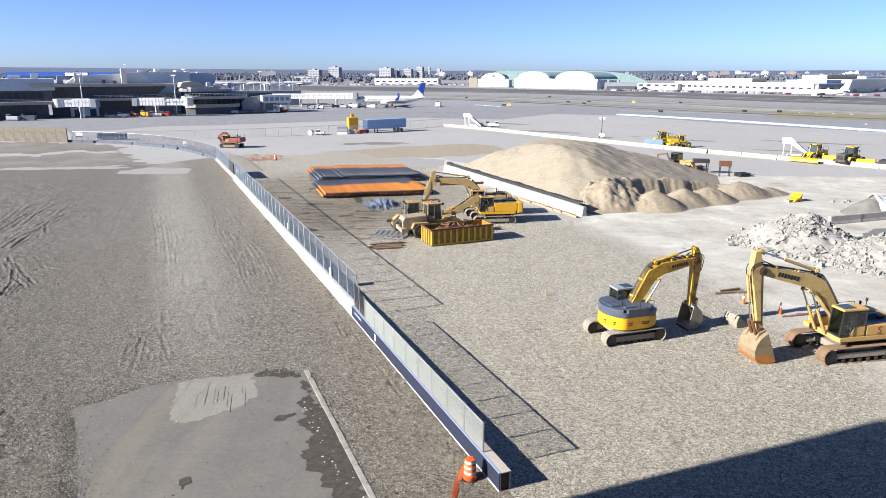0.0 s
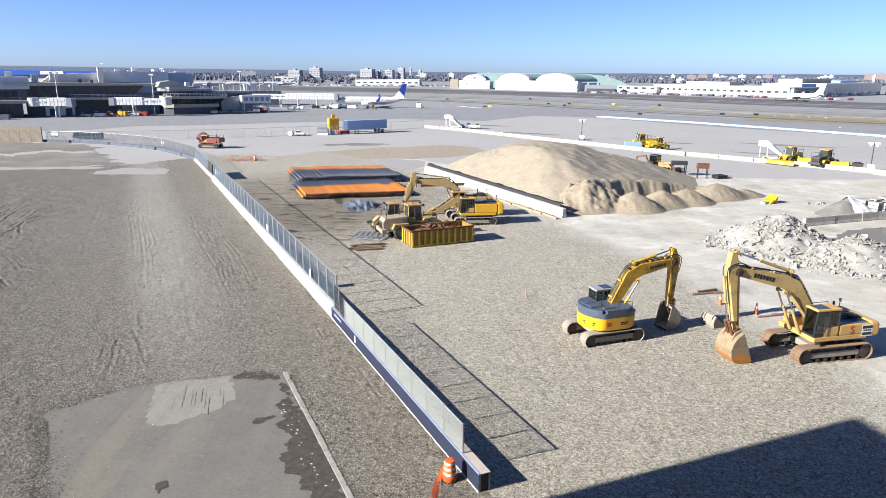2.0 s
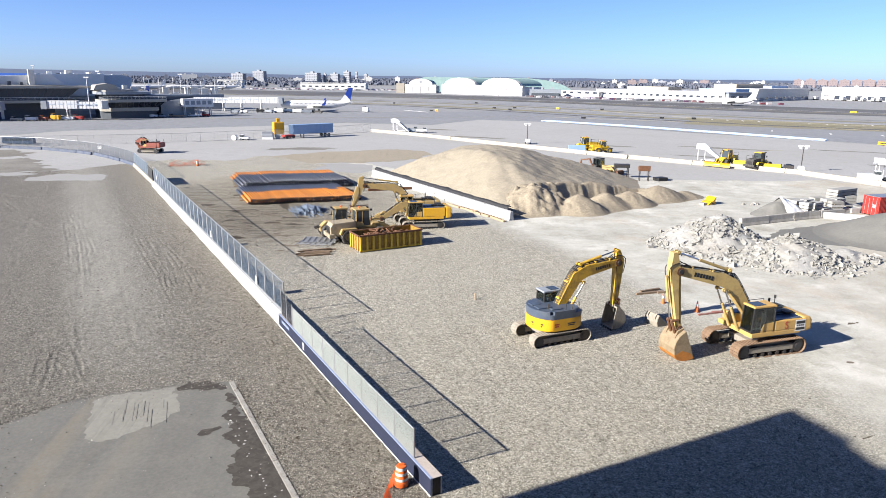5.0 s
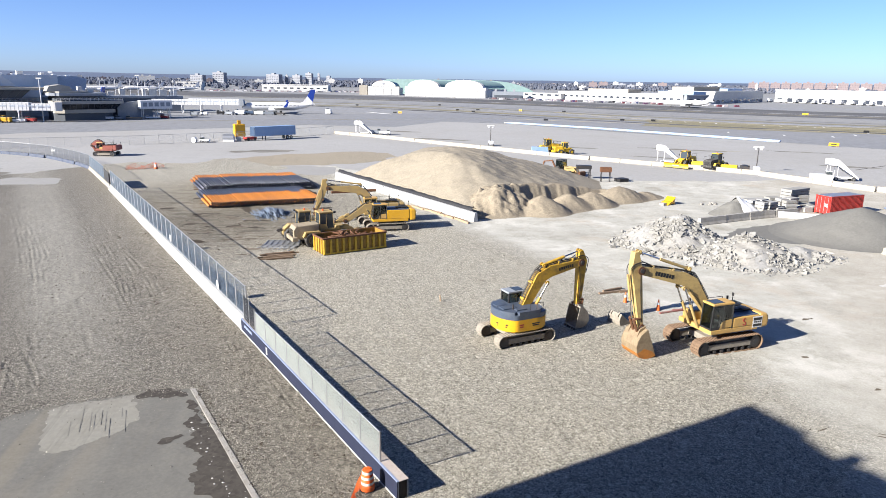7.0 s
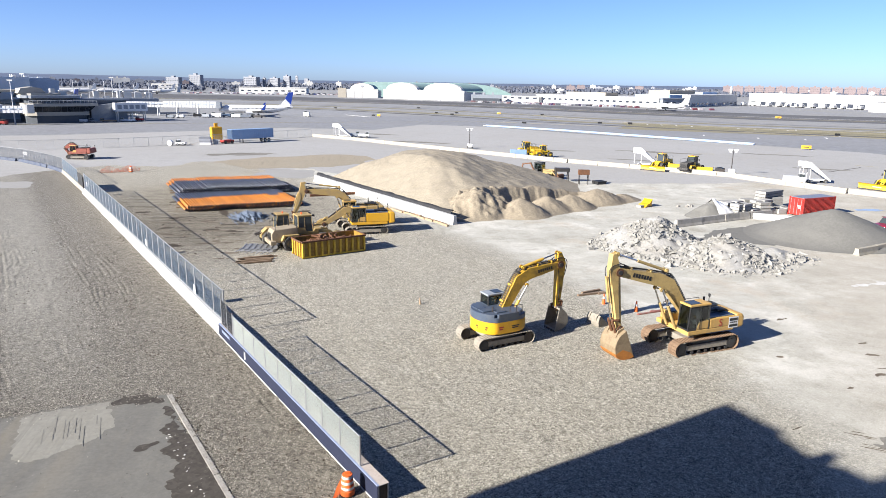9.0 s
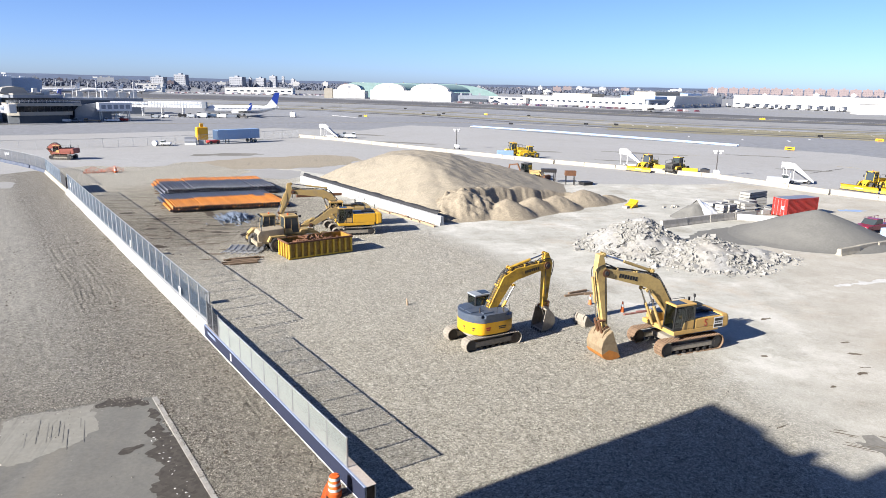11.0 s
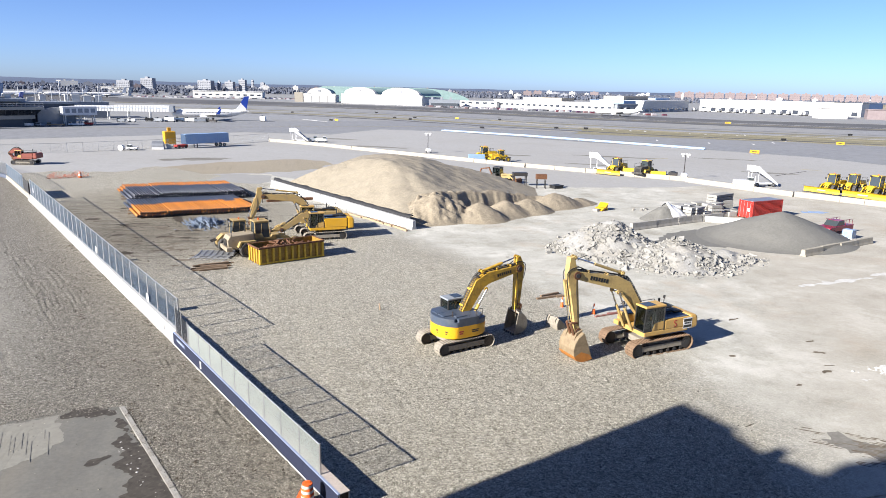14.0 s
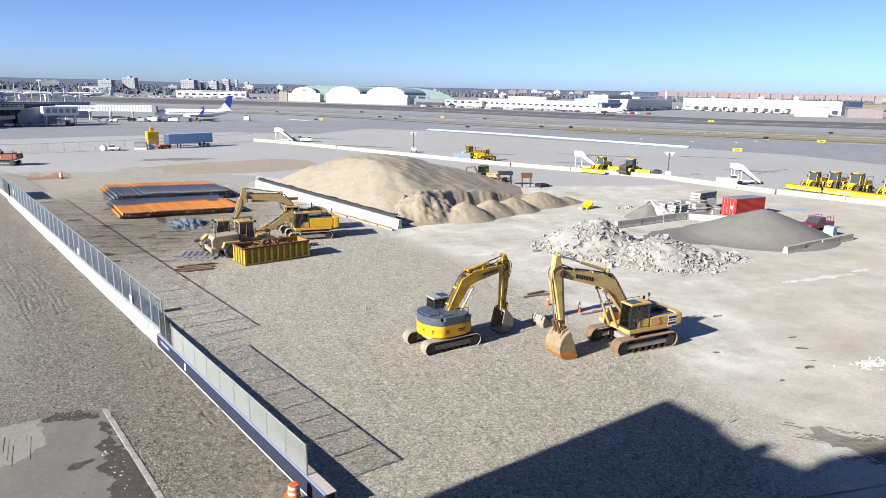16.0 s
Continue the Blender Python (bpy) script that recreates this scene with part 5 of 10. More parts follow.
def relief(x, y):
    """How far the loose yard stands above its bed, and where it thins out."""
    side = 0.9225 * x + 0.386 * y
    wide = lumps(x, y, 9.0, 1)
    thin = np.clip((26.0 + 4 * wide - x - np.maximum(y - 48, 0) * 0.4) / 5.0, 0, 1) * np.clip((118 - y) / 12, 0, 1)
    soil = np.clip(1.6 - ((x + 11) / 12) ** 2 - ((y - 84) / 16) ** 2, 0, 1) * (side > 12.1)
    churn = np.clip((-6.0 - side + 8 * (wide - 0.5)) / 6.0, 0, 1)
    rough = (lumps(x, y, 0.42, 2) - 0.5) * 0.018 + (lumps(x, y, 0.17, 4) - 0.5) * 0.016 + (lumps(x, y, 1.6, 6) - 0.5) * 0.03
    clod = np.clip(lumps(x, y, 0.26, 8) - 0.76, 0, 1) * 0.22 * np.clip(lumps(x, y, 3.0, 9) * 3 - 1.4, 0, 1)
    h = rough * (1 + 2.2 * churn) + clod + ruts(x, y)
    return 0.05 * thin + 0.006 + h * thin * (1 - 0.8 * soil), thin


rows_y = [21.0]
while rows_y[-1] < 116:
    rows_y.append(rows_y[-1] + 0.1 + 0.0019 * (rows_y[-1] - 21))
gy = np.array(rows_y)
gf = np.arange(-0.8, 1.12, 0.0019)
GX, GY = gf[None, :] * (gy[:, None] + 6.0), np.repeat(gy[:, None], len(gf), 1)
shape2 = GX.shape
gz, thin = relief(GX.ravel(), GY.ravel())
bed_in = np.zeros(len(gz), bool)
for (ax, ay), (bx, by) in zip(SLAB, SLAB[1:] + SLAB[:1]):
    hit = ((ay > GY.ravel()) != (by > GY.ravel())) & (GX.ravel() < (bx - ax) * (GY.ravel() - ay) / ((by - ay) or 1e-9) + ax)
    bed_in ^= hit
to_slab = np.full(len(gz), 9.0)
close = np.nonzero((GX.ravel() > -22) & (GX.ravel() < 1) & (GY.ravel() < 40))[0]
for (ax, ay), (bx, by) in zip(SLAB, SLAB[1:] + SLAB[:1]):
    px, py, dx, dy = GX.ravel()[close] - ax, GY.ravel()[close] - ay, bx - ax, by - ay
    k = np.clip((px * dx + py * dy) / (dx * dx + dy * dy), 0, 1)
    to_slab[close] = np.minimum(to_slab[close], np.hypot(px - k * dx, py - k * dy))
gz = 0.012 + (gz - 0.012) * np.clip(to_slab / 0.9 + 0.1, 0, 1)
gz = np.where(bed_in, 0.012, gz)
idx = np.arange(len(gz)).reshape(shape2)
quads = np.stack([idx[:-1, :-1], idx[:-1, 1:], idx[1:, 1:], idx[1:, :-1]], -1).reshape(-1, 4)
quads = quads[(thin[quads].max(1) > 0.02) & ~bed_in[quads].all(1)]
used = np.unique(quads)
remap = np.full(len(gz), -1)
remap[used] = np.arange(len(used))
quads = remap[quads]
me = bpy.data.meshes.new("yard_relief")
me.vertices.add(len(used))
me.vertices.foreach_set("co", np.stack([GX.ravel()[used], GY.ravel()[used], gz[used] + 0.02], 1).astype(np.float32).ravel())
me.loops.add(len(quads) * 4)
me.loops.foreach_set("vertex_index", quads.astype(np.int32).ravel())
me.polygons.add(len(quads))
me.polygons.foreach_set("loop_start", np.arange(0, len(quads) * 4, 4, dtype=np.int32))
me.update(calc_edges=True)
me.shade_smooth()
me.materials.append(M["yard"])
tagged(new("yard_relief", me), "loose crushed stone rutted by wheels and crawlers", "gravel", "", "stuff")
cv, cf = [], []
for i in range(2600):
    if i < 1500:
        x, y = rng0.gauss(-13.5, 5.0), rng0.gauss(82, 9)
        if 0.9225 * x + 0.386 * y < 13.6:
            continue
    else:
        y = rng0.uniform(24, 60)
        x = rng0.uniform(-4, 24)
        if 0.9225 * x + 0.386 * y < 13.6 or noise.noise(Vector((x * 0.2, y * 0.2, 9))) < 0.12:
            continue
    r = rng0.uniform(0.03, 0.075) * (2.2 if rng0.random() < 0.05 else 1.0) if i < 1500 else rng0.uniform(0.02, 0.06)
    k = len(cv)
    for j in range(5):
        t = j * 1.257 + rng0.uniform(-0.3, 0.3)
        cv.append((x + r * 1.5 * math.cos(t), y + r * math.sin(t), 0.05))
    cv.append((x + rng0.uniform(-0.3, 0.3) * r, y, 0.07 + r * rng0.uniform(0.5, 0.9)))
    cf += [(k + j, k + (j + 1) % 5, k + 5) for j in range(5)]
for i in range(70):
    x, y, a = rng0.uniform(-4, 24), rng0.uniform(27, 66), rng0.uniform(-0.9, 0.7)
    if 0.9225 * x + 0.386 * y < 14.5:
        continue
    for n_c in range(rng0.randint(4, 12)):
        a += rng0.uniform(-0.5, 0.5)
        x, y, r = x + 0.09 * math.cos(a), y + 0.09 * math.sin(a), rng0.uniform(0.02, 0.06)
        k = len(cv)
        for j in range(5):
            t = j * 1.257 + rng0.uniform(-0.3, 0.3)
            cv.append((x + r * 1.5 * math.cos(t), y + r * math.sin(t), 0.05))
        cv.append((x, y, 0.07 + r * rng0.uniform(0.5, 0.9)))
        cf += [(k + j, k + (j + 1) % 5, k + 5) for j in range(5)]
o = raw_part("soil_clods", cv, cf, M["soil"])
tagged(o, "dark clods of soil scattered over the yard", "soil", "", "stuff")
dv, df = [], []
for i in range(5200):
    off, ahead = 11.4 - abs(rng0.gauss(0, 4.2)), 20 + 60 * rng0.random() ** 1.4
    if i > 3600:
        off = rng0.uniform(-30, 4)
    x, y = lane_point(off, ahead)
    if edge_distance(x, y, SLAB) > -0.1 or noise.noise(Vector((x * 0.6, y * 0.6, 4))) < 0.0:
        continue
    r = rng0.uniform(0.03, 0.08) * (0.8 + y / 160)
    k = len(dv)
    for j in range(4):
        t = j * 1.571 + rng0.uniform(-0.5, 0.5)
        dv.append((x + r * math.cos(t) * 1.4, y + r * math.sin(t), 0.05))
    dv.append((x, y, 0.075 + r * 0.7))
    df += [(k + j, k + (j + 1) % 4, k + 4) for j in range(4)]
o = raw_part("dark_clods", dv, df, M["soil"])
tagged(o, "dark clods and stones along the lane", "soil", "", "stuff")
lv2, lf2 = [], []
for i in range(75):
    k0 = rng0.random()
    if i < 40:
        x, y = -7.2 + 4.6 * k0 + rng0.gauss(0, 0.35), 33.5 - 10.5 * k0 + rng0.gauss(0, 0.4)
        x -= 0.5
    else:
        x, y = 1.6 - 7.6 * k0 - abs(rng0.gauss(0.5, 0.5)), 26.0 + 18.5 * k0
    r = rng0.uniform(0.015, 0.06)
    k = len(lv2)
    for j in range(4):
        t = j * 1.571 + rng0.uniform(-0.4, 0.4)
        lv2.append((x + r * math.cos(t) * 1.3, y + r * math.sin(t), 0.055))
    lv2.append((x, y, 0.06 + r * 0.5))
    lf2 += [(k + j, k + (j + 1) % 4, k + 4) for j in range(4)]
o = raw_part("pale_chips", lv2, lf2, M["crust"])
tagged(o, "pale chips of broken concrete and litter", "debris", "", "stuff")
# broken white lumps on the hardstanding
wv, wf = [], []
for i in range(90):
    x, y = 38.6 + rng0.gauss(0, 1.0), 32.4 + rng0.gauss(0, 0.45)
    r = rng0.uniform(0.03, 0.11)
    k = len(wv)
    for j in range(5):
        t = j * 1.257 + rng0.uniform(-0.3, 0.3)
        wv.append((x + r * 1.3 * math.cos(t), y + r * math.sin(t), 0.02))
    wv.append((x + rng0.uniform(-0.3, 0.3) * r, y, 0.04 + r * rng0.uniform(0.5, 0.9)))
    wf += [(k + j, k + (j + 1) % 5, k + 5) for j in range(5)]
o = raw_part("white_lumps", wv, wf, M["white_wall"])
tagged(o, "broken white lumps of plaster on the hardstanding", "debris", "", "stuff")
# crushed stone lying on the near yard, thicker near the window
nr = np.random.default_rng(5)
N = 430000
sy = 22.5 + 42 * nr.random(N) ** 1.7
sx = -0.78 * sy - 2 + (1.72 * sy + 2) * nr.random(N)
keep = np.ones(N, bool)
inside = np.zeros(N, bool)
for (ax, ay), (bx, by) in zip(SLAB, SLAB[1:] + SLAB[:1]):
    hit = ((ay > sy) != (by > sy)) & (sx < (bx - ax) * (sy - ay) / ((by - ay) or 1e-9) + ax)
    inside ^= hit
edge_d = np.full(N, 9.0)
for (ax, ay), (bx, by) in zip(SLAB[:8], SLAB[1:9]):
    px, py, dx, dy = sx - ax, sy - ay, bx - ax, by - ay
    k = np.clip((px * dx + py * dy) / (dx * dx + dy * dy), 0, 1)
    edge_d = np.minimum(edge_d, np.hypot(px - k * dx, py - k * dy))
keep &= ~inside | (nr.random(N) < 0.004 + 0.75 * np.exp(-edge_d / 0.35))
across = 0.9225 * sx + 0.386 * sy
keep &= (across < 11.9) | (across > 13.4)
keep &= ~((sx > 20.5 + 5 * nr.random(N)) & (nr.random(N) < 0.95))
keep &= ~((np.abs(across - 1.6) < 2.6) & (sy > 38) & (nr.random(N) < 0.45))
sx, sy, inside = sx[keep], sy[keep], inside[keep]
N = len(sx)
r = nr.choice([0.016, 0.02, 0.026, 0.034, 0.046], N, p=[0.25, 0.3, 0.25, 0.15, 0.05]) * nr.uniform(0.55, 1.0, N) * (0.66 + sy / 150) * np.where(across[keep] < 11.9, 1.3, 1.0)
turn = nr.uniform(0, 1.57, N)
c, s_ = np.cos(turn) * r, np.sin(turn) * r
z0 = np.where(inside, 0.05, relief(sx, sy)[0] + 0.016)
tip = nr.uniform(-0.45, 0.45, (2, N)) * r
sv = np.stack([np.stack([sx + c, sy + s_, z0], 1), np.stack([sx - s_ * 0.8, sy + c * 0.8, z0], 1), np.stack([sx - c, sy - s_, z0], 1), np.stack([sx + s_ * 0.8, sy - c * 0.8, z0], 1),
               np.stack([sx + tip[0], sy + tip[1], z0 + r * nr.uniform(0.7, 1.5, N)], 1)], 1).reshape(-1, 3)
base_i = np.arange(N)[:, None, None] * 5
sf = (base_i + np.array([[0, 1, 4], [1, 2, 4], [2, 3, 4], [3, 0, 4]])[None]).reshape(-1, 3)
M["stone"] = yard_material(True)
me = bpy.data.meshes.new("loose_stones")
me.vertices.add(len(sv))
me.vertices.foreach_set("co", sv.astype(np.float32).ravel())
me.loops.add(len(sf) * 3)
me.loops.foreach_set("vertex_index", sf.astype(np.int32).ravel())
me.polygons.add(len(sf))
me.polygons.foreach_set("loop_start", np.arange(0, len(sf) * 3, 3, dtype=np.int32))
me.update(calc_edges=True)
me.validate()
me.materials.append(M["stone"])
tagged(new("loose_stones", me), "scatter of loose angular stones on the yard", "stones", "", "stuff")
# ---- machines ----
def track_unit(parent, length, height, width, y, track_mat, n_roller=7):
    """A crawler: frame, sprocket, idler, rollers and a belt of single shoes."""
    r = height / 2
    L = length / 2 - r
    frame_ob = B()
    prism(frame_ob, [(-L, r - 0.2), (L, r - 0.2), (L + 0.1, r), (L - 0.2, r + 0.16), (-L + 0.2, r + 0.16), (-L - 0.1, r)], y - width * 0.3, y + width * 0.3, 0.02)
    unit = part("crawler", frame_ob, M["track_mud"], parent)
    for nm, x in (("sprocket", -L), ("idler", L)):
        bm = B()
        cyl(bm, (x, y - width * 0.34, r), (x, y + width * 0.34, r), r - 0.13, n=20)
        cyl(bm, (x, y - width * 0.38, r), (x, y + width * 0.38, r), (r - 0.13) * 0.55, n=14)
        part(nm, bm, M["dark_steel"], unit, smooth=True)
    for i in range(n_roller):
        x = -L + (i + 0.7) * (2 * L) / (n_roller + 0.4)
        bm = B()
        cyl(bm, (x, y - width * 0.3, 0.2), (x, y + width * 0.3, 0.2), 0.12, n=10)
        part("roller", bm, M["dark_steel"], unit, smooth=True)
    peri = 4 * L + 2 * math.pi * r
    n = int(peri / 0.2)
    bm = B()
    box(bm, -0.092, 0.092, -width / 2, width / 2, -0.03, 0.0)
    box(bm, -0.09, -0.06, -width / 2, width / 2, 0.0, 0.035)
    shoe = part("track_shoe", bm, track_mat, unit)
    for i in range(n):
        s = (i + 0.5) / n * peri
        if s < 2 * L:
            x, z, a = -L + s, 2 * r - 0.035, 0
        elif s < 2 * L + math.pi * r:
            t = (s - 2 * L) / r
            x, z, a = L + (r - 0.035) * math.sin(t), r + (r - 0.035) * math.cos(t), t
        elif s < 4 * L + math.pi * r:
            x, z, a = L - (s - 2 * L - math.pi * r), 0.035, math.pi
        else:
            t = (s - 4 * L - math.pi * r) / r
            x, z, a = -L - (r - 0.035) * math.sin(t), r - (r - 0.035) * math.cos(t), math.pi + t
        o = shoe if i == 0 else bpy.data.objects.new("track_shoe", shoe.data)
        if i:
            scene.collection.objects.link(o)
            o.parent = unit
        o.matrix_basis = Matrix.Translation((x, y, z)) @ Matrix.Rotation(a, 4, "Y")
    return unit


def limb(bm, pts, depth, width):
    """A box-section arm through (x, z) points with a depth at each."""
    n = len(pts)
    up, dn = [], []
    for i, (x, z) in enumerate(pts):
        a, b = pts[max(i - 1, 0)], pts[min(i + 1, n - 1)]
        t = Vector((b[0] - a[0], b[1] - a[1])).normalized()
        nx, nz = -t.y, t.x
        up.append((x + nx * depth[i] / 2, z + nz * depth[i] / 2))
        dn.append((x - nx * depth[i] / 2, z - nz * depth[i] / 2))
    prism(bm, up + dn[::-1], -width / 2, width / 2, 0.02)
    return bm


def ram(parent, a, b, r, y, paint, cut=0.58):
    """A hydraulic cylinder with its bright rod, in the plane y."""
    a, b = Vector((a[0], y, a[1])), Vector((b[0], y, b[1]))
    m = a.lerp(b, cut)
    bm = B()
    cyl(bm, a, m, r, n=10)
    c = part("ram_barrel", bm, paint, parent, smooth=True)
    bm = B()
    cyl(bm, m, b, r * 0.55, n=8)
    part("ram_rod", bm, M["chrome"], c, smooth=True)


def bucket(parent, pin, tip, width, paint, flip=1, name="bucket", teeth=5, wear=None):
    """A digging bucket that hangs from pin and reaches to tip, open on the side of flip."""
    px, pz = pin
    d = Vector((tip[0] - px, tip[1] - pz))
    L = d.length
    t = d.normalized()
    n = Vector((-t.y, t.x)) * flip
    outer = [(-0.06, -0.1), (-0.02, 0.2), (0.1, 0.4), (0.28, 0.55), (0.5, 0.62), (0.7, 0.58), (0.86, 0.42), (0.96, 0.2), (1.0, 0.0)]
    pts = [(px + t.x * L * u + n.x * L * v, pz + t.y * L * u + n.y * L * v) for u, v in outer]
    inner = [(px + t.x * L * u + n.x * L * v, pz + t.y * L * u + n.y * L * v) for u, v in ((0.94, 0.02), (0.9, 0.19), (0.81, 0.38), (0.67, 0.51), (0.5, 0.55), (0.31, 0.49), (0.15, 0.36), (0.05, 0.18), (0.02, -0.08))]
    bm = B()
    prism(bm, pts + inner, -width / 2, width / 2)
    shell = part(name, bm, paint, parent)
    for s in (-1, 1):
        bm = B()
        prism(bm, pts, s * width / 2 - 0.025, s * width / 2 + 0.025)
        part("side_plate", bm, paint, shell)
    if wear:
        bm = B()
        low = [(px + t.x * L * u + n.x * L * v, pz + t.y * L * u + n.y * L * v) for u, v in ((0.52, 0.645), (0.72, 0.605), (0.885, 0.435), (0.99, 0.205), (1.03, 0.0), (1.0, 0.0), (0.96, 0.2), (0.86, 0.42), (0.7, 0.58), (0.52, 0.62))]
        prism(bm, low, -width / 2 - 0.03, width / 2 + 0.03)
        part("wear_plate", bm, wear, shell, "worn orange lower plate")
        for s in (-1, 1):
            bm = B()
            prism(bm, [(px + t.x * L * u + n.x * L * v, pz + t.y * L * u + n.y * L * v) for u, v in ((0.52, 0.3), (0.52, 0.62), (0.7, 0.58), (0.86, 0.42), (0.96, 0.2), (1.0, 0.0), (0.8, 0.05))], s * width / 2 - 0.032, s * width / 2 + 0.032)
            part("side_cutter", bm, wear, shell, "worn orange side cutter")
    for s in (-0.3, 0.3):
        bm = B()
        ear = [(-0.12, -0.16), (-0.14, 0.12), (0.02, 0.3), (0.2, 0.42), (0.12, 0.2), (0.04, 0.0)]
        prism(bm, [(px + t.x * L * u + n.x * L * v, pz + t.y * L * u + n.y * L * v) for u, v in ear], s * width - 0.05, s * width + 0.05)
        part("hinge_ear", bm, paint, shell)
    for i in range(teeth):
        y = -width / 2 + 0.1 + i * (width - 0.2) / (teeth - 1)
        bm = B()
        e = Vector((pts[-1][0], pts[-1][1]))
        q = e + t * 0.16
        w = n * 0.05
        vs = [(e.x - w.x, e.y - w.y), (e.x + w.x, e.y + w.y), (q.x, q.y)]
        prism(bm, vs, y - 0.05, y + 0.05)
        part("tooth", bm, M["dark_steel"], shell)
    return shell


def cab(parent, x0, x1, y0, y1, z0, z1, paint, slope=0.28, roof=None, hatch=True, glazing="clear"):
    """An operator's cab: posts, rails, sills, clear panes and the seat inside."""
    zs = z0 + (z1 - z0) * 0.34
    xm = x0 + 0.46 * (x1 - x0)
    bm = B()
    box(bm, x0, x1, y0, y1, z0, z0 + 0.12, 0.02)
    house = part("cab", bm, paint, parent)
    side = [(x0, z0), (x0 + 0.62 * (x1 - x0), z0), (xm, zs), (x0, zs + 0.06)]
    for q0, q1 in ((y0, y0 + 0.05), (y1 - 0.05, y1)):
        bm = B()
        prism(bm, side, q0, q1)
        part("side_sill", bm, roof or paint, house)
    bm = B()
    box(bm, x0 - 0.002, x0 + 0.06, y0 + 0.052, y1 - 0.052, z0 + 0.12, zs)
    part("rear_sill", bm, roof or paint, house)
    front_foot, front_head = (x1 - 0.02, z0 + 0.1), (x1 - slope, z1)
    for y in (y0 + 0.04, y1 - 0.04):
        for a, b, r in ((front_foot, front_head, 0.045), ((x0 + 0.04, z0), (x0 + 0.06, z1), 0.06), ((xm, z0), (xm - 0.02, z1), 0.045)):
            bm = B()
            cyl(bm, (a[0], y, a[1]), (b[0], y, b[1]), r, n=6)
            part("post", bm, paint, house)
        for z, xa, xb in ((z1 - 0.06, x0 + 0.06, x1 - slope), (z0 + 0.16, xm, x1 - 0.04)):
            bm = B()
            box(bm, xa, xb, y - 0.035, y + 0.035, z - 0.04, z + 0.04, 0.01)
            part("rail", bm, paint, house)
        bm = B()
        ys = y - 0.03 if y < (y0 + y1) / 2 else y + 0.03
        prism(bm, [(x0 + 0.08, zs), (xm, zs), (xm + 0.02, z0 + 0.2), (x1 - 0.06, z0 + 0.2), (x1 - slope - 0.02, z1 - 0.1), (x0 + 0.1, z1 - 0.1)], ys - 0.006, ys + 0.006)
        pane = part("side_pane", bm, M[glazing], house)
        pane.visible_shadow = False
    for nm, (xa, za), (xb, zb) in (("front_pane", (front_foot[0], z0 + 0.14), (front_head[0], z1 - 0.06)), ("rear_pane", (x0 + 0.03, zs), (x0 + 0.05, z1 - 0.08))):
        bm = B()
        prism(bm, [(xa, za), (xa + 0.012, za), (xb + 0.012, zb), (xb, zb)], y0 + 0.07, y1 - 0.07)
        pane = part(nm, bm, M[glazing], house)
        pane.visible_shadow = False
    ym, xs = (y0 + y1) / 2, x0 + 0.36 * (x1 - x0)
    bm = B()
    box(bm, xs - 0.22, xs + 0.26, ym - 0.25, ym + 0.25, z0 + 0.3, z0 + 0.5, 0.05)
    box(bm, xs - 0.3, xs - 0.16, ym - 0.24, ym + 0.24, z0 + 0.45, z0 + 1.05, 0.05)
    for q in (-0.38, 0.38):
        box(bm, xs - 0.1, xs + 0.35, ym + q - 0.07, ym + q + 0.07, z0 + 0.12, z0 + 0.62, 0.03)
    part("seat", bm, M["black"], house, "black operator's seat with side consoles")
    bm = B()
    box(bm, x0 - 0.02, x1 - slope + 0.08, y0 - 0.02, y1 + 0.02, z1 - 0.04, z1 + 0.09, 0.035)
    part("roof", bm, roof or paint, house)
    if hatch:
        bm = B()
        box(bm, x0 + 0.4 * (x1 - x0), x1 - slope - 0.06, y0 + 0.13, y1 - 0.13, z1 + 0.09, z1 + 0.12, 0.012)
        part("roof_hatch", bm, M["glass"], house)
    return house


def hose(bm, pts, r):
    """A bent hose through the given points, rounded between them."""
    pts = [Vector(q) for q in pts]
    smooth = []
    for i in range(len(pts) - 1):
        p0, p1, p2, p3 = pts[max(i - 1, 0)], pts[i], pts[i + 1], pts[min(i + 2, len(pts) - 1)]
        for k in range(4):
            t = k / 4
            smooth.append(0.5 * (2 * p1 + (p2 - p0) * t + (2 * p0 - 5 * p1 + 4 * p2 - p3) * t * t + (3 * p1 - p0 - 3 * p2 + p3) * t ** 3))
    smooth.append(pts[-1])
    rings = []
    for i, q in enumerate(smooth):
        t = (smooth[min(i + 1, len(smooth) - 1)] - smooth[max(i - 1, 0)]).normalized()
        u = Vector((0, 1, 0))
        v = t.cross(u).normalized()
        rings.append([bm.verts.new(q + (u * math.cos(k * 1.257) + v * math.sin(k * 1.257)) * r) for k in range(5)])
    for lo, hi in zip(rings, rings[1:]):
        for k in range(5):
            bm.faces.new((lo[k], lo[(k + 1) % 5], hi[(k + 1) % 5], hi[k]))
    bm.faces.new(rings[0])
    bm.faces.new(rings[-1][::-1])


def word(text, size, m, material, parent, name="lettering"):
    """Raised lettering."""
    cu = bpy.data.curves.new(name, "FONT")
    cu.body, cu.size, cu.extrude = text, size, 0.006
    cu.align_x, cu.align_y = "CENTER", "CENTER"
    ob = new(name, cu)
    dg = bpy.context.evaluated_depsgraph_get()
    me = bpy.data.meshes.new_from_object(ob.evaluated_get(dg))
    bpy.data.objects.remove(ob)
    me.materials.clear()
    me.materials.append(material)
    o = new(name, me)
    o.parent = parent
    o.matrix_basis = m
    return o


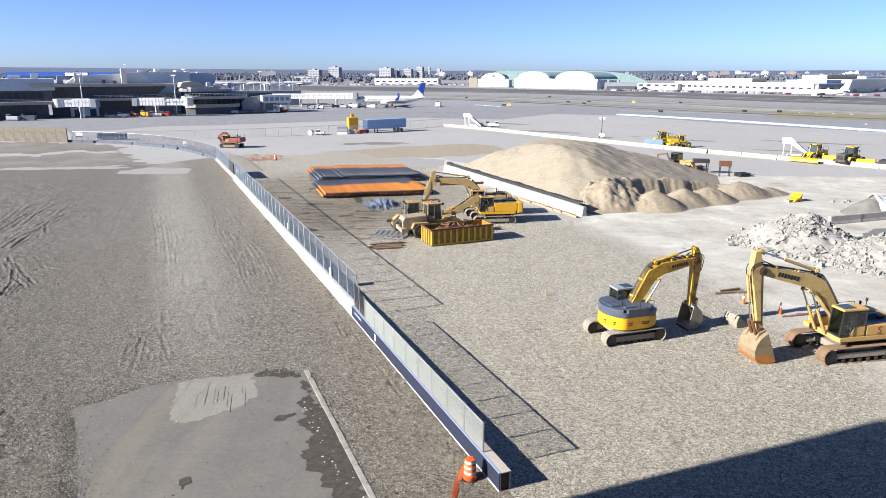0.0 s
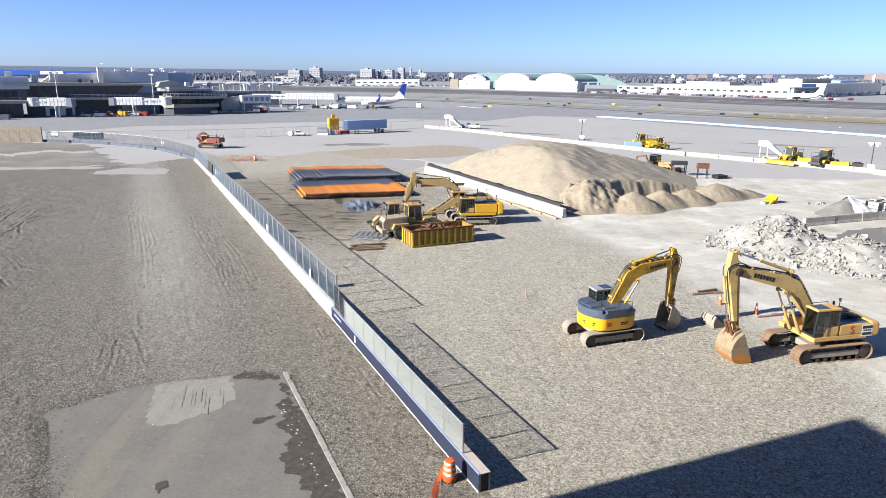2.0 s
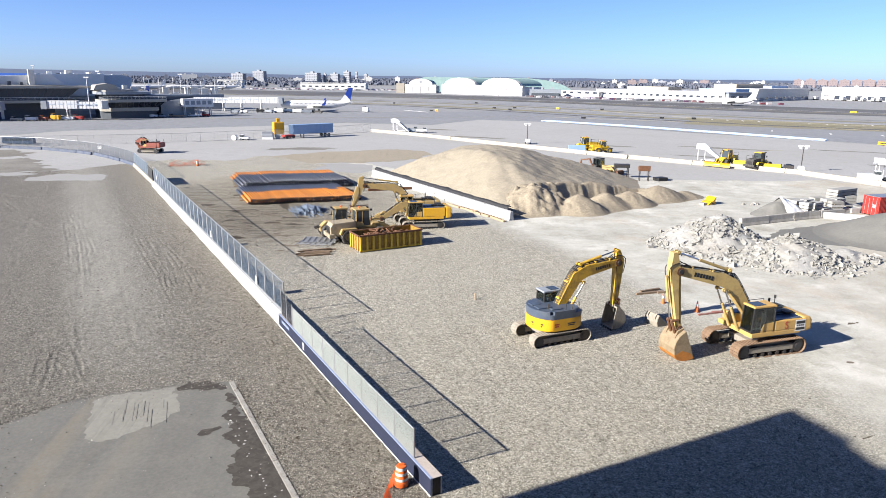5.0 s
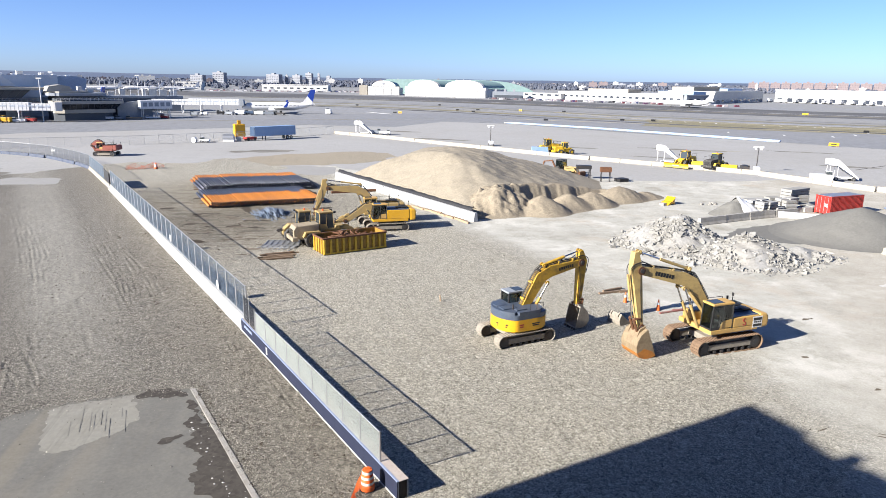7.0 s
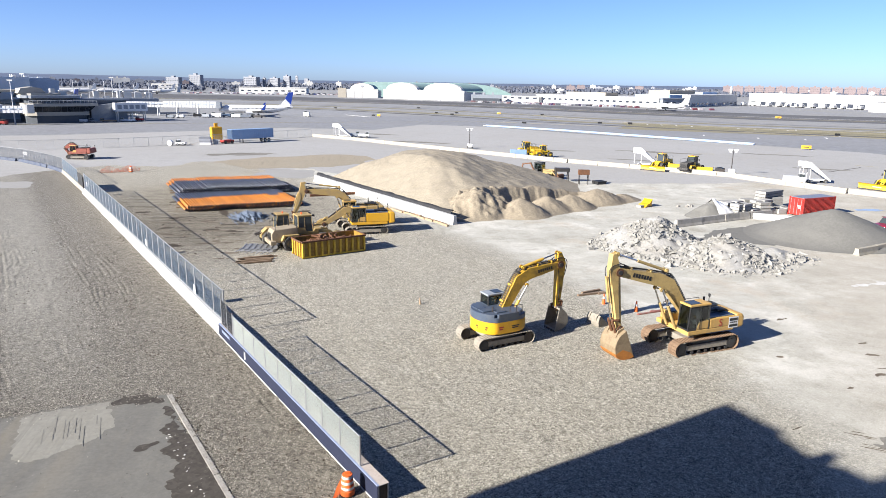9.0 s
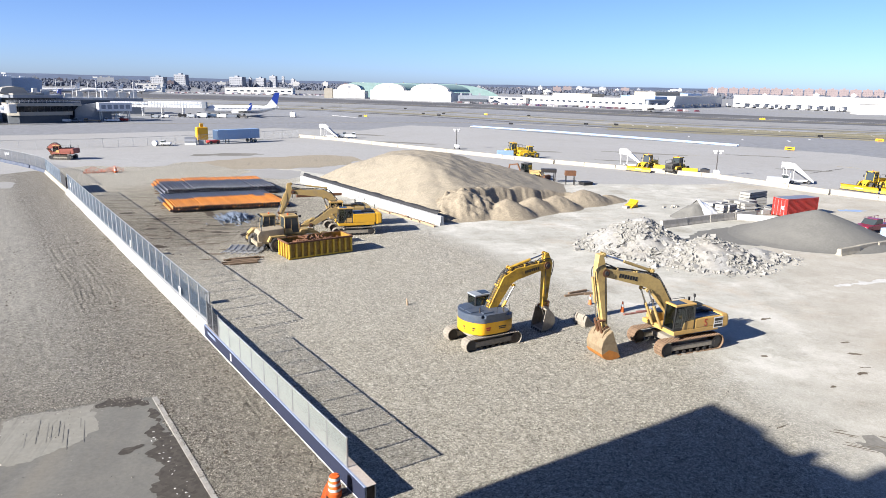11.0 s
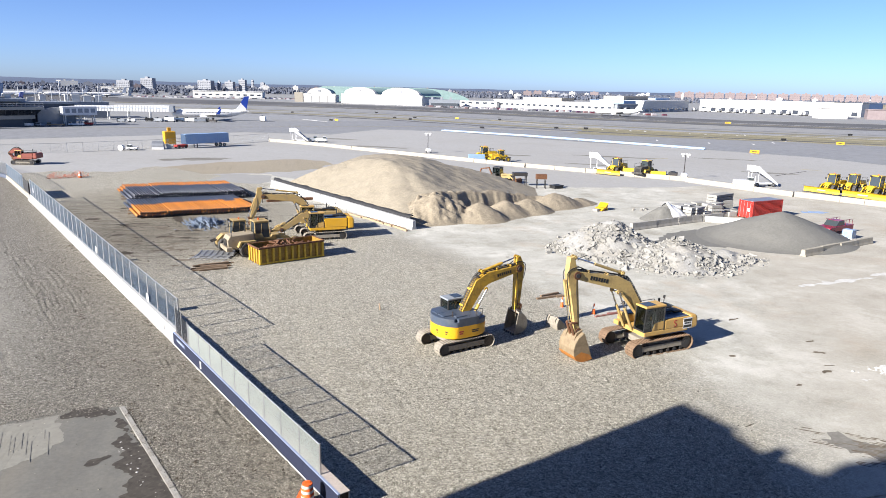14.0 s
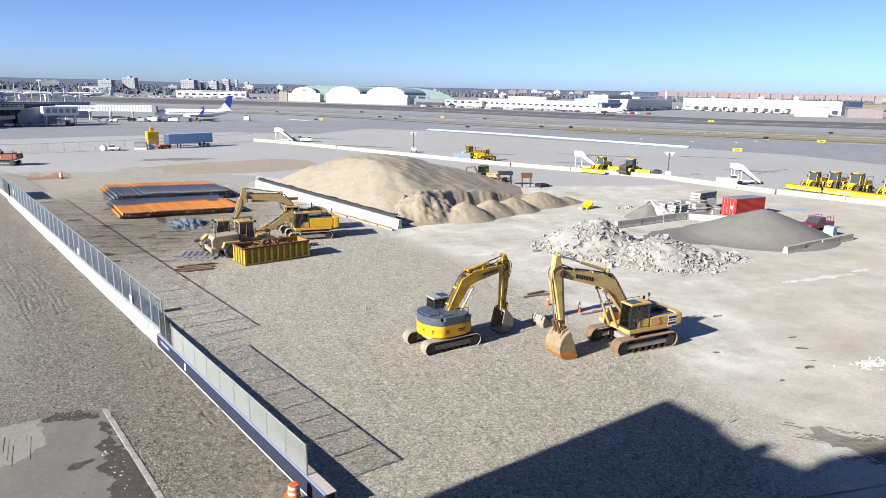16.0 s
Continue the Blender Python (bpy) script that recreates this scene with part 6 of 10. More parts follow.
def excavator(m, label, S):
    """A crawler excavator. S holds its sizes; x runs along the boom."""
    ex = thing("excavator", m, label, "excavator", "excavators")
    paint = S["paint"]
    # undercarriage, which may stand turned against the house
    under = thing("undercarriage", at(0, 0, 0, S.get("turn", 0)), "", "")
    under.parent = ex
    for k in list(under.keys()):
        del under[k]
    bm = B()
    box(bm, -1.0, 1.0, -S["gauge"] / 2, S["gauge"] / 2, 0.45, 0.85, 0.06)
    cyl(bm, (0, 0, 0.8), (0, 0, 1.1), 0.65, n=24)
    bmesh.ops.transform(bm, matrix=at(0, 0, 0, S.get("turn", 0)), verts=bm.verts[:])
    bpy.data.objects.remove(under)
    chassis = part("chassis", bm, M["track_mud"], ex)
    for s in (-1, 1):
        u = track_unit(ex, S["track_l"], S["track_h"], S["shoe"], s * S["gauge"] / 2, S["track_mat"])
        u.matrix_basis = at(0, 0, 0, S.get("turn", 0))
    zb, zt, w = S["deck"], S["top"], S["width"]
    # house
    if S.get("round"):
        R = S["tail"]
        prof = [(R * math.cos(a), R * math.sin(a)) for a in [radians(t) for t in range(60, 301, 6)]]
        prof = [(x, max(-w / 2, min(w / 2, y))) for x, y in prof] + [(R * 0.75, -w / 2 + 0.1), (R * 0.95, -w / 2 + 0.4), (R * 0.95, w / 2 - 0.4), (R * 0.75, w / 2 - 0.1)]
        bm = B()
        slab_poly(bm, prof, zb, zb + (zt - zb) * 0.6)
        bmesh.ops.bevel(bm, geom=[e for e in bm.edges if abs(e.verts[0].co.z - e.verts[1].co.z) < 1e-4], offset=0.06, segments=2, affect="EDGES")
        body = part("body", bm, paint, ex, "bright yellow lower body", True)
        bm = B()
        slab_poly(bm, [(x * 1.0, y * 1.0) for x, y in prof], zb + (zt - zb) * 0.6 + 0.003, zt)
        bmesh.ops.bevel(bm, geom=[e for e in bm.edges if abs(e.verts[0].co.z - e.verts[1].co.z) < 1e-4 and e.verts[0].co.z > zt - 0.01], offset=0.22, segments=4, affect="EDGES")
        part("hood", bm, M["blue_grey"], ex, "dark blue-grey engine hood", True)
        for x, y, sx, sy in ((-0.9, -0.3, 0.5, 0.35), (-1.1, 0.4, 0.35, 0.3), (-0.3, -0.95, 0.4, 0.2)):
            bm = B()
            box(bm, x - sx, x + sx, y - sy, y + sy, zt, zt + 0.07, 0.03)
            part("hood_cover", bm, M["blue_grey"], ex)
        bm = B()
        cyl(bm, (-0.75, -0.75, zt), (-0.75, -0.75, zt + 0.35), 0.05, n=8)
        part("exhaust", bm, M["dark_steel"], ex)
        bm = B()
        for x in (0.2, 0.7, 1.2):
            cyl(bm, (x, -w / 2 + 0.12, zt - 0.1), (x, -w / 2 + 0.12, zt + 0.45), 0.02, n=6)
        cyl(bm, (0.2, -w / 2 + 0.12, zt + 0.45), (1.2, -w / 2 + 0.12, zt + 0.45), 0.02, n=6)
        part("handrail", bm, M["black"], ex)
    else:
        R = S["tail"]
        bm = B()
        box(bm, -R + 0.9, S["front"], -w / 2, w / 2, zb, zb + 0.3, 0.04)
        body = part("deck", bm, paint, ex)
        for s in (-1, 1):
            bm = B()
            y0, y1 = (s * w / 2 - 0.0, s * w / 2 - s * 1.0)
            if s == S["cab_side"]:
                box(bm, -R + 0.75, S["cab_x"][0] - 0.05, min(y0, y1), max(y0, y1), zb + 0.303, zt, 0.06)
            else:
                box(bm, -R + 0.75, S["front"] - 0.3, min(y0, y1), max(y0, y1), zb + 0.303, zt - 0.1, 0.06)
            part("side_panel", bm, paint, ex)
            if S.get("dark_hood"):
                bm = B()
                x_end = (S["cab_x"][0] - 0.12 if s == S["cab_side"] else S["front"] - 0.5)
                zc = zt if s == S["cab_side"] else zt - 0.1
                box(bm, -R + 0.8, x_end, min(y0, y1) + (0.14 if s > 0 else 0.16), max(y0, y1) - 0.14, zc, zc + 0.05, 0.015)
                part("walkway_plate", bm, M["blue_grey"], ex, "dark non-slip walkway plate")
        bm = B()
        box(bm, -R + 0.72, 0.1, -w / 2 + 1.003, w / 2 - 1.003, zb + 0.303, zt + 0.12, 0.06)
        part("engine_hood", bm, M["blue_grey"] if S.get("dark_hood") else paint, ex)
        for i, (x, y) in enumerate(((-R + 1.2, -0.4), (-R + 1.9, 0.3), (-R + 1.2, 0.5))):
            bm = B()
            box(bm, x - 0.32, x + 0.32, y - 0.3, y + 0.3, zt + 0.123, zt + 0.24, 0.03)
            part("hood_cover", bm, M["black"], ex)
        bm = B()
        prism(bm, [(-R, zb + 0.12), (-R + 0.72, zb + 0.02), (-R + 0.72, zt + 0.1), (-R + 0.12, zt + 0.06), (-R, zt - 0.2)], -w / 2, w / 2, 0.16)
        part("counterweight", bm, paint, ex)
        bm = B()
        cyl(bm, (-R + 1.6, -0.6 * S["cab_side"], zt + 0.1), (-R + 1.6, -0.6 * S["cab_side"], zt + 0.75), 0.07, n=10)
        part("exhaust", bm, M["black"], ex)
        for x, s in ((-R + 0.3, -1), (S["front"] - 0.7, -S["cab_side"])):
            bm = B()
            cyl(bm, (x, s * (w / 2 - 0.1), zt - 0.05), (x, s * (w / 2 - 0.1), zt + 0.5), 0.025, n=6)
            box(bm, x - 0.04, x + 0.04, s * (w / 2 - 0.1) - 0.08, s * (w / 2 - 0.1) + 0.08, zt + 0.35, zt + 0.58, 0.02)
            part("mirror", bm, M["black"], ex)
        bm = B()
        ry = -S["cab_side"] * (w / 2 - 0.08)
        for x in (-R + 1.2, -0.6, 0.6, S["front"] - 0.4):
            cyl(bm, (x, ry, zt - 0.1), (x, ry, zt + 0.4), 0.02, n=6)
        cyl(bm, (-R + 1.2, ry, zt + 0.4), (S["front"] - 0.4, ry, zt + 0.4), 0.02, n=6)
        part("handrail", bm, M["black"], ex)
    cs, (cx0, cx1) = S["cab_side"], S["cab_x"]
    for k in range(3):
        bm = B()
        box(bm, cx1 - 0.5, cx1 - 0.1, cs * (w / 2 + 0.03) - 0.06, cs * (w / 2 + 0.03) + 0.06, zb - 0.1 - 0.28 * k, zb - 0.06 - 0.28 * k)
        part("step", bm, M["dark_steel"], ex)
    bm = B()
    cyl(bm, (cx1 - 0.62, cs * (w / 2 + 0.05), zb + 0.5), (cx1 - 0.62, cs * (w / 2 + 0.05), zb + 1.3), 0.02, n=6)
    part("grab_rail", bm, M["black"], ex)
    cy0, cy1 = sorted((cs * (w / 2 - 0.02), cs * (w / 2 - 1.02)))
    cab(ex, cx0, cx1, cy0, cy1, S.get("cab_z", zb + 0.3), S["cab_top"], S.get("cab_paint", paint), S.get("slope", 0.14), S.get("cab_roof"))
    # boom, stick, bucket
    bm = B()
    limb(bm, S["boom"], S["boom_d"], S["arm_w"])
    boom = part("boom", bm, S.get("arm_paint", paint), ex)
    for s in (-1, 1):
        ram(boom, S["ram1"][0], S["ram1"][1], 0.1, s * (S["arm_w"] / 2 + 0.14), S.get("arm_paint", paint))
    ram(boom, S["ram2"][0], S["ram2"][1], 0.1, 0, S.get("arm_paint", paint))
    top = []
    for i, (x, z) in enumerate(S["boom"]):
        (xa, za), (xb, zb) = S["boom"][max(i - 1, 0)], S["boom"][min(i + 1, len(S["boom"]) - 1)]
        t = Vector((xb - xa, zb - za)).normalized()
        d = S["boom_d"][i] / 2 + 0.06
        top.append((x - t.y * d, z + t.x * d))
    half = S["arm_w"] / 2
    for y, r, lift in ((-half * 0.62, 0.03, 0.0), (-half * 0.3, 0.026, 0.05), (half * 0.34, 0.03, 0.02), (half * 0.66, 0.024, 0.06)):
        bm = B()
        hose(bm, [(top[0][0] - 0.15, y, top[0][1] - 0.5)] + [(x, y + 0.02 * (k % 2), z + lift) for k, (x, z) in enumerate(top)], r)
        part("hydraulic_hose", bm, M["black"], boom, smooth=True)
    for i in range(len(top) - 1):
        for u in (0.3, 0.75):
            x, z = top[i][0] + (top[i + 1][0] - top[i][0]) * u, top[i][1] + (top[i + 1][1] - top[i][1]) * u
            a = math.atan2(top[i + 1][1] - top[i][1], top[i + 1][0] - top[i][0])
            bm = B()
            box(bm, -0.06, 0.06, -half * 0.85, half * 0.85, -0.05, 0.09, 0.015, Matrix.Translation((x, 0, z)) @ Matrix.Rotation(-a, 4, "Y"))
            part("hose_clamp", bm, M["dark_steel"] if i % 2 else S.get("arm_paint", paint), boom)
    # welded lugs that carry the cylinders
    for (x, z), w in ((S["ram1"][1], half + 0.07), (S["ram2"][0], 0.16), (S["ram2"][1], 0.14)):
        bm = B()
        for q in (-w, w):
            cyl(bm, (x, q - 0.03, z), (x, q + 0.03, z), 0.15, n=12)
        cyl(bm, (x, -w - 0.08, z), (x, w + 0.08, z), 0.06, n=8)
        part("cylinder_lug", bm, S.get("arm_paint", paint), boom)
    # loose hoses that bridge the boom and the stick
    (jx, jz), (sx0, sz0) = top[-1], S["stick"][1]
    for y in (-half * 0.7, half * 0.7):
        bm = B()
        hose(bm, [(top[-2][0] * 0.25 + jx * 0.75, y, top[-2][1] * 0.25 + jz * 0.75), (jx, y * 1.25, jz + 0.22), (sx0 + 0.42 * S["flip"], y * 1.2, sz0 + 0.1), (sx0 + 0.3 * S["flip"], y, sz0 - 0.9)], 0.028)
        part("hydraulic_hose", bm, M["black"], boom, smooth=True)
    bm = B()
    limb(bm, S["stick"], S["stick_d"], S["arm_w"] * 0.8)
    stick = part("stick", bm, S.get("arm_paint", paint), ex)
    ram(stick, S["ram3"][0], S["ram3"][1], 0.085, 0, S.get("arm_paint", paint))
    (x0, z0), (x1, z1) = S["stick"][-2], S["stick"][-1]
    for y in (-1, 1):
        bm = B()
        hose(bm, [(x0 - 0.3 * S["flip"], y * half * 0.84, z0 - 0.3), (x0 * 0.6 + x1 * 0.4 - 0.12, y * half * 0.88, z0 * 0.6 + z1 * 0.4), (x1, y * half * 0.86, z1 + 0.35)], 0.02)
        part("hydraulic_hose", bm, M["black"], stick)
    bm = B()
    (lx, lz), (bx, bz) = S["ram3"][1], S["pin"]
    for s in (-1, 1):
        cyl(bm, (lx, s * 0.2, lz), (bx + 0.25 * S["flip"], s * 0.2, bz - 0.12), 0.09, n=6)
        cyl(bm, (lx, s * 0.22, lz), (S["stick"][-1][0] * 0.85 + S["stick"][-2][0] * 0.15, s * 0.22, S["stick"][-1][1] * 0.85 + S["stick"][-2][1] * 0.15), 0.08, n=6)
    part("linkage", bm, M["rust"], stick)
    bucket(ex, S["pin"], S["tip"], S["bucket_w"], S["bucket_mat"], S["flip"], wear=S.get("wear"))
    for x, z, r in ((*S["boom"][0], 0.16), (*S["boom"][-1], 0.14), (*S["stick"][-1], 0.12)):
        bm = B()
        cyl(bm, (x, -S["arm_w"] / 2 - 0.12, z), (x, S["arm_w"] / 2 + 0.12, z), r, n=14)
        part("pivot_pin", bm, M["dark_steel"], ex)
        for s in (-1, 1):
            bm = B()
            cyl(bm, (x, s * (S["arm_w"] / 2 + 0.01), z), (x, s * (S["arm_w"] / 2 + 0.05), z), r * 1.9, n=16)
            part("boss", bm, M["rust"], ex, "greasy brown joint boss")
    return ex


near_small = dict(paint=M["yellow_bright"], arm_paint=M["arm_ochre"], track_mat=M["track_mud"], track_l=4.45, track_h=0.95, shoe=0.7, gauge=2.38, turn=0, deck=1.05, top=2.4, width=3.0, tail=1.72, round=True,
                  cab_side=1, cab_x=(-0.35, 1.1), cab_z=1.4, cab_top=3.08, cab_paint=M["black"], cab_roof=M["terminal_grey"], boom=[(0.35, 1.9), (1.75, 4.15), (2.5, 4.5), (5.05, 4.85)], boom_d=[0.5, 0.85, 0.8, 0.45],
                  arm_w=0.5, ram1=((0.75, 1.5), (2.2, 3.75)), ram2=((2.0, 4.95), (4.95, 5.65)), stick=[(5.0, 5.7), (5.2, 4.95), (5.05, 1.75)], stick_d=[0.3, 0.72, 0.32], ram3=((5.5, 4.6), (5.38, 2.15)),
                  pin=(5.0, 1.65), tip=(4.55, 0.2), bucket_w=1.25, bucket_mat=M["track_mud"], flip=1)
ex1 = excavator(at(11.95, 42.1, 0, 17.3), "bright yellow short-tail crawler excavator with a dark blue-grey hood", near_small)
near_big = dict(paint=M["yellow_pale"], arm_paint=M["arm_pale"], cab_paint=M["black"], cab_roof=M["yellow_pale"], track_mat=M["track_rust"], track_l=5.35, track_h=1.1, shoe=0.75, gauge=2.74, turn=0, deck=1.38, top=2.34, width=3.1, tail=3.1, front=1.6, dark_hood=True,
                cab_side=1, cab_x=(-0.1, 1.65), cab_top=3.35, boom=[(0.5, 2.2), (2.3, 4.55), (3.0, 4.9), (6.35, 5.75)], boom_d=[0.5, 0.88, 0.85, 0.52],
                arm_w=0.54, ram1=((1.7, 1.6), (3.0, 4.3)), ram2=((2.6, 5.5), (6.5, 6.9)), stick=[(6.75, 6.95), (6.65, 5.9), (6.0, 2.0)], stick_d=[0.3, 0.74, 0.3], ram3=((7.15, 5.5), (6.6, 2.6)),
                pin=(6.0, 1.85), tip=(5.2, 0.25), bucket_w=1.6, bucket_mat=M["bucket_tan"], wear=M["orange_rust"], flip=1)
ex2 = excavator(at(24.8, 39.4, 0, 191.5), "large faded yellow crawler excavator with a rusty orange bucket", near_big)
# ---- lettering and marks on the two near excavators ----
strokes(ex2, Matrix.Translation((4.6, -0.28, 5.3)) @ Matrix.Rotation(radians(-15), 4, "Y"), 1.55, 0.27, 7, M["sign_black"])
strokes(ex2, Matrix.Translation((4.6, 0.28, 5.3)) @ Matrix.Rotation(radians(-15), 4, "Y"), 1.55, 0.27, 7, M["sign_black"])
word("S", 0.7, Matrix.Translation((-1.05, 1.562, 1.98)) @ pose(0, 0, 0, 90, 0, 180), M["red_paint"], ex2, "fleet_mark")
bm = B()
box(bm, -2.55, -1.75, 1.553, 1.558, 1.52, 2.28)
part("decal", bm, M["white_paint"], ex2, "white decal panel on the rear side")
bars(ex2, at(-2.15, 1.562, 2.1), 0.7, 0.28, 1, M["sign_black"])
bars(ex2, at(-2.15, 1.562, 1.68), 0.7, 0.26, 1, M["sign_black"])
strokes(ex2, at(-2.15, 1.562, 1.9), 0.6, 0.1, 4, M["sign_black"])
strokes(ex1, Matrix.Translation((3.75, -0.255, 4.66)) @ Matrix.Rotation(radians(-8), 4, "Y"), 1.25, 0.22, 7, M["sign_black"])
bars(ex1, at(0.6, -1.502, 1.45), 0.6, 0.24, 2, M["sign_black"])
bars(ex1, at(-0.5, -1.502, 1.45), 0.35, 0.28, 2, M["red_paint"])
bars(ex1, Matrix.Translation((-1.53, -0.72, 1.42)) @ pose(0, 0, 0, 0, 0, 115), 0.9, 0.3, 2, M["sign_black"])

# ---- two excavators behind the yellow container ----
mid_a = dict(near_big, wear=None, paint=M["yellow"], arm_paint=M["yellow_dirty"], track_mat=M["track_mud"], track_l=4.95, track_h=1.0, shoe=0.65, gauge=2.55, deck=1.2, top=2.5, width=2.95, tail=3.3, front=1.7, dark_hood=True, cab_side=1,
             cab_x=(0.1, 1.75), cab_top=3.15, boom=[(0.4, 1.9), (1.6, 2.85), (2.3, 2.65), (4.7, 1.2)], boom_d=[0.5, 0.85, 0.8, 0.45], ram1=((1.5, 1.4), (2.2, 2.4)), ram2=((1.8, 3.3), (4.3, 1.9)),
             stick=[(4.4, 1.95), (4.7, 1.5), (6.2, 0.85)], stick_d=[0.3, 0.6, 0.35], ram3=((4.9, 1.8), (5.9, 1.25)), pin=(6.3, 0.85), tip=(5.8, 0.2), bucket_w=1.4, bucket_mat=M["rust"], flip=-1)
excavator(at(5.8, 77.6, 0, 186), "yellow crawler excavator parked behind the waste container", mid_a)
mid_b = dict(mid_a, dark_hood=False, paint=M["yellow_dirty"], cab_paint=M["yellow_dirty"], boom=[(0.2, 2.0), (1.5, 3.6), (2.2, 4.05), (5.8, 4.35)], boom_d=[0.5, 0.9, 0.85, 0.5], ram1=((1.5, 1.4), (2.2, 3.5)),
             ram2=((1.9, 4.7), (6.0, 5.3)), stick=[(6.25, 5.4), (6.2, 4.5), (7.4, 1.3)], stick_d=[0.35, 0.8, 0.38], ram3=((6.75, 4.2), (7.6, 2.0)), pin=(7.4, 1.25), tip=(6.8, 0.25))
excavator(at(5.0, 82.0, 0, 186), "dusty yellow crawler excavator with its boom raised", mid_b)


# ---- wheeled machines ----
def wheel(parent, x, y, r, w, hub):
    bm = B()
    n = 36
    prof = [(-w / 2, r * 0.55, 0), (-w / 2, r * 0.88, 0), (-w / 2 + 0.05, r * 0.97, 0.05), (0, r * 0.985, 0.03), (w / 2 - 0.05, r * 0.97, 0.05), (w / 2, r * 0.88, 0), (w / 2, r * 0.55, 0)]
    rings = []
    for p, q, lug in prof:
        rings.append([bm.verts.new((x + q * (1 + lug * ((i // 2) % 2)) * math.cos(2 * math.pi * i / n), y + p, r + q * (1 + lug * ((i // 2) % 2)) * math.sin(2 * math.pi * i / n))) for i in range(n)])
    for a, b in zip(rings, rings[1:]):
        for i in range(n):
            bm.faces.new((a[i], a[(i + 1) % n], b[(i + 1) % n], b[i]))
    t = part("wheel", bm, M["rubber"], parent)
    bm = B()
    cyl(bm, (x, y - w * 0.32, r), (x, y + w * 0.32, r), r * 0.56, n=16)
    cyl(bm, (x, y - w * 0.42, r), (x, y + w * 0.42, r), r * 0.26, n=12)
    part("rim", bm, hub, t, smooth=True)
    return t


def plough(parent, x, w, h, paint, ang=0.0, mark=True):
    """A curved snow blade with ribs on its back."""
    prof = []
    for i in range(7):
        a = radians(-40 + i * 20)
        prof.append((x + 0.35 - 0.5 * math.cos(a), h / 2 + h / 2 * math.sin(a) / math.sin(radians(80)) * 0.98))
    bm = B()
    back = [(p[0] - 0.06, p[1]) for p in prof]
    prism(bm, prof + back[::-1], -w / 2, w / 2)
    piv = at(x, 0, 0, ang) @ at(-x, 0)
    o = part("plough_blade", bm, paint, parent)
    o.matrix_basis = piv
    for i in range(7):
        y = -w / 2 + 0.15 + i * (w - 0.3) / 6
        bm = B()
        prism(bm, [(x - 0.35, 0.15), (x - 0.12, 0.1), (x - 0.2, h * 0.55), (x - 0.1, h * 0.95), (x - 0.3, h * 0.7)], y - 0.03, y + 0.03)
        part("rib", bm, paint, o)
    bm = B()
    box(bm, x + 0.1, x + 0.2, -w / 2, w / 2, 0.02, 0.18, 0.01)
    part("cutting_edge", bm, M["dark_steel"], o)
    if mark:
        bars(o, Matrix.Translation((x - 0.02, 0, h * 0.55)) @ pose(0, 0, 0, 0, 0, 90), 1.5, 0.3, 1, M["terminal_grey"])
    return o


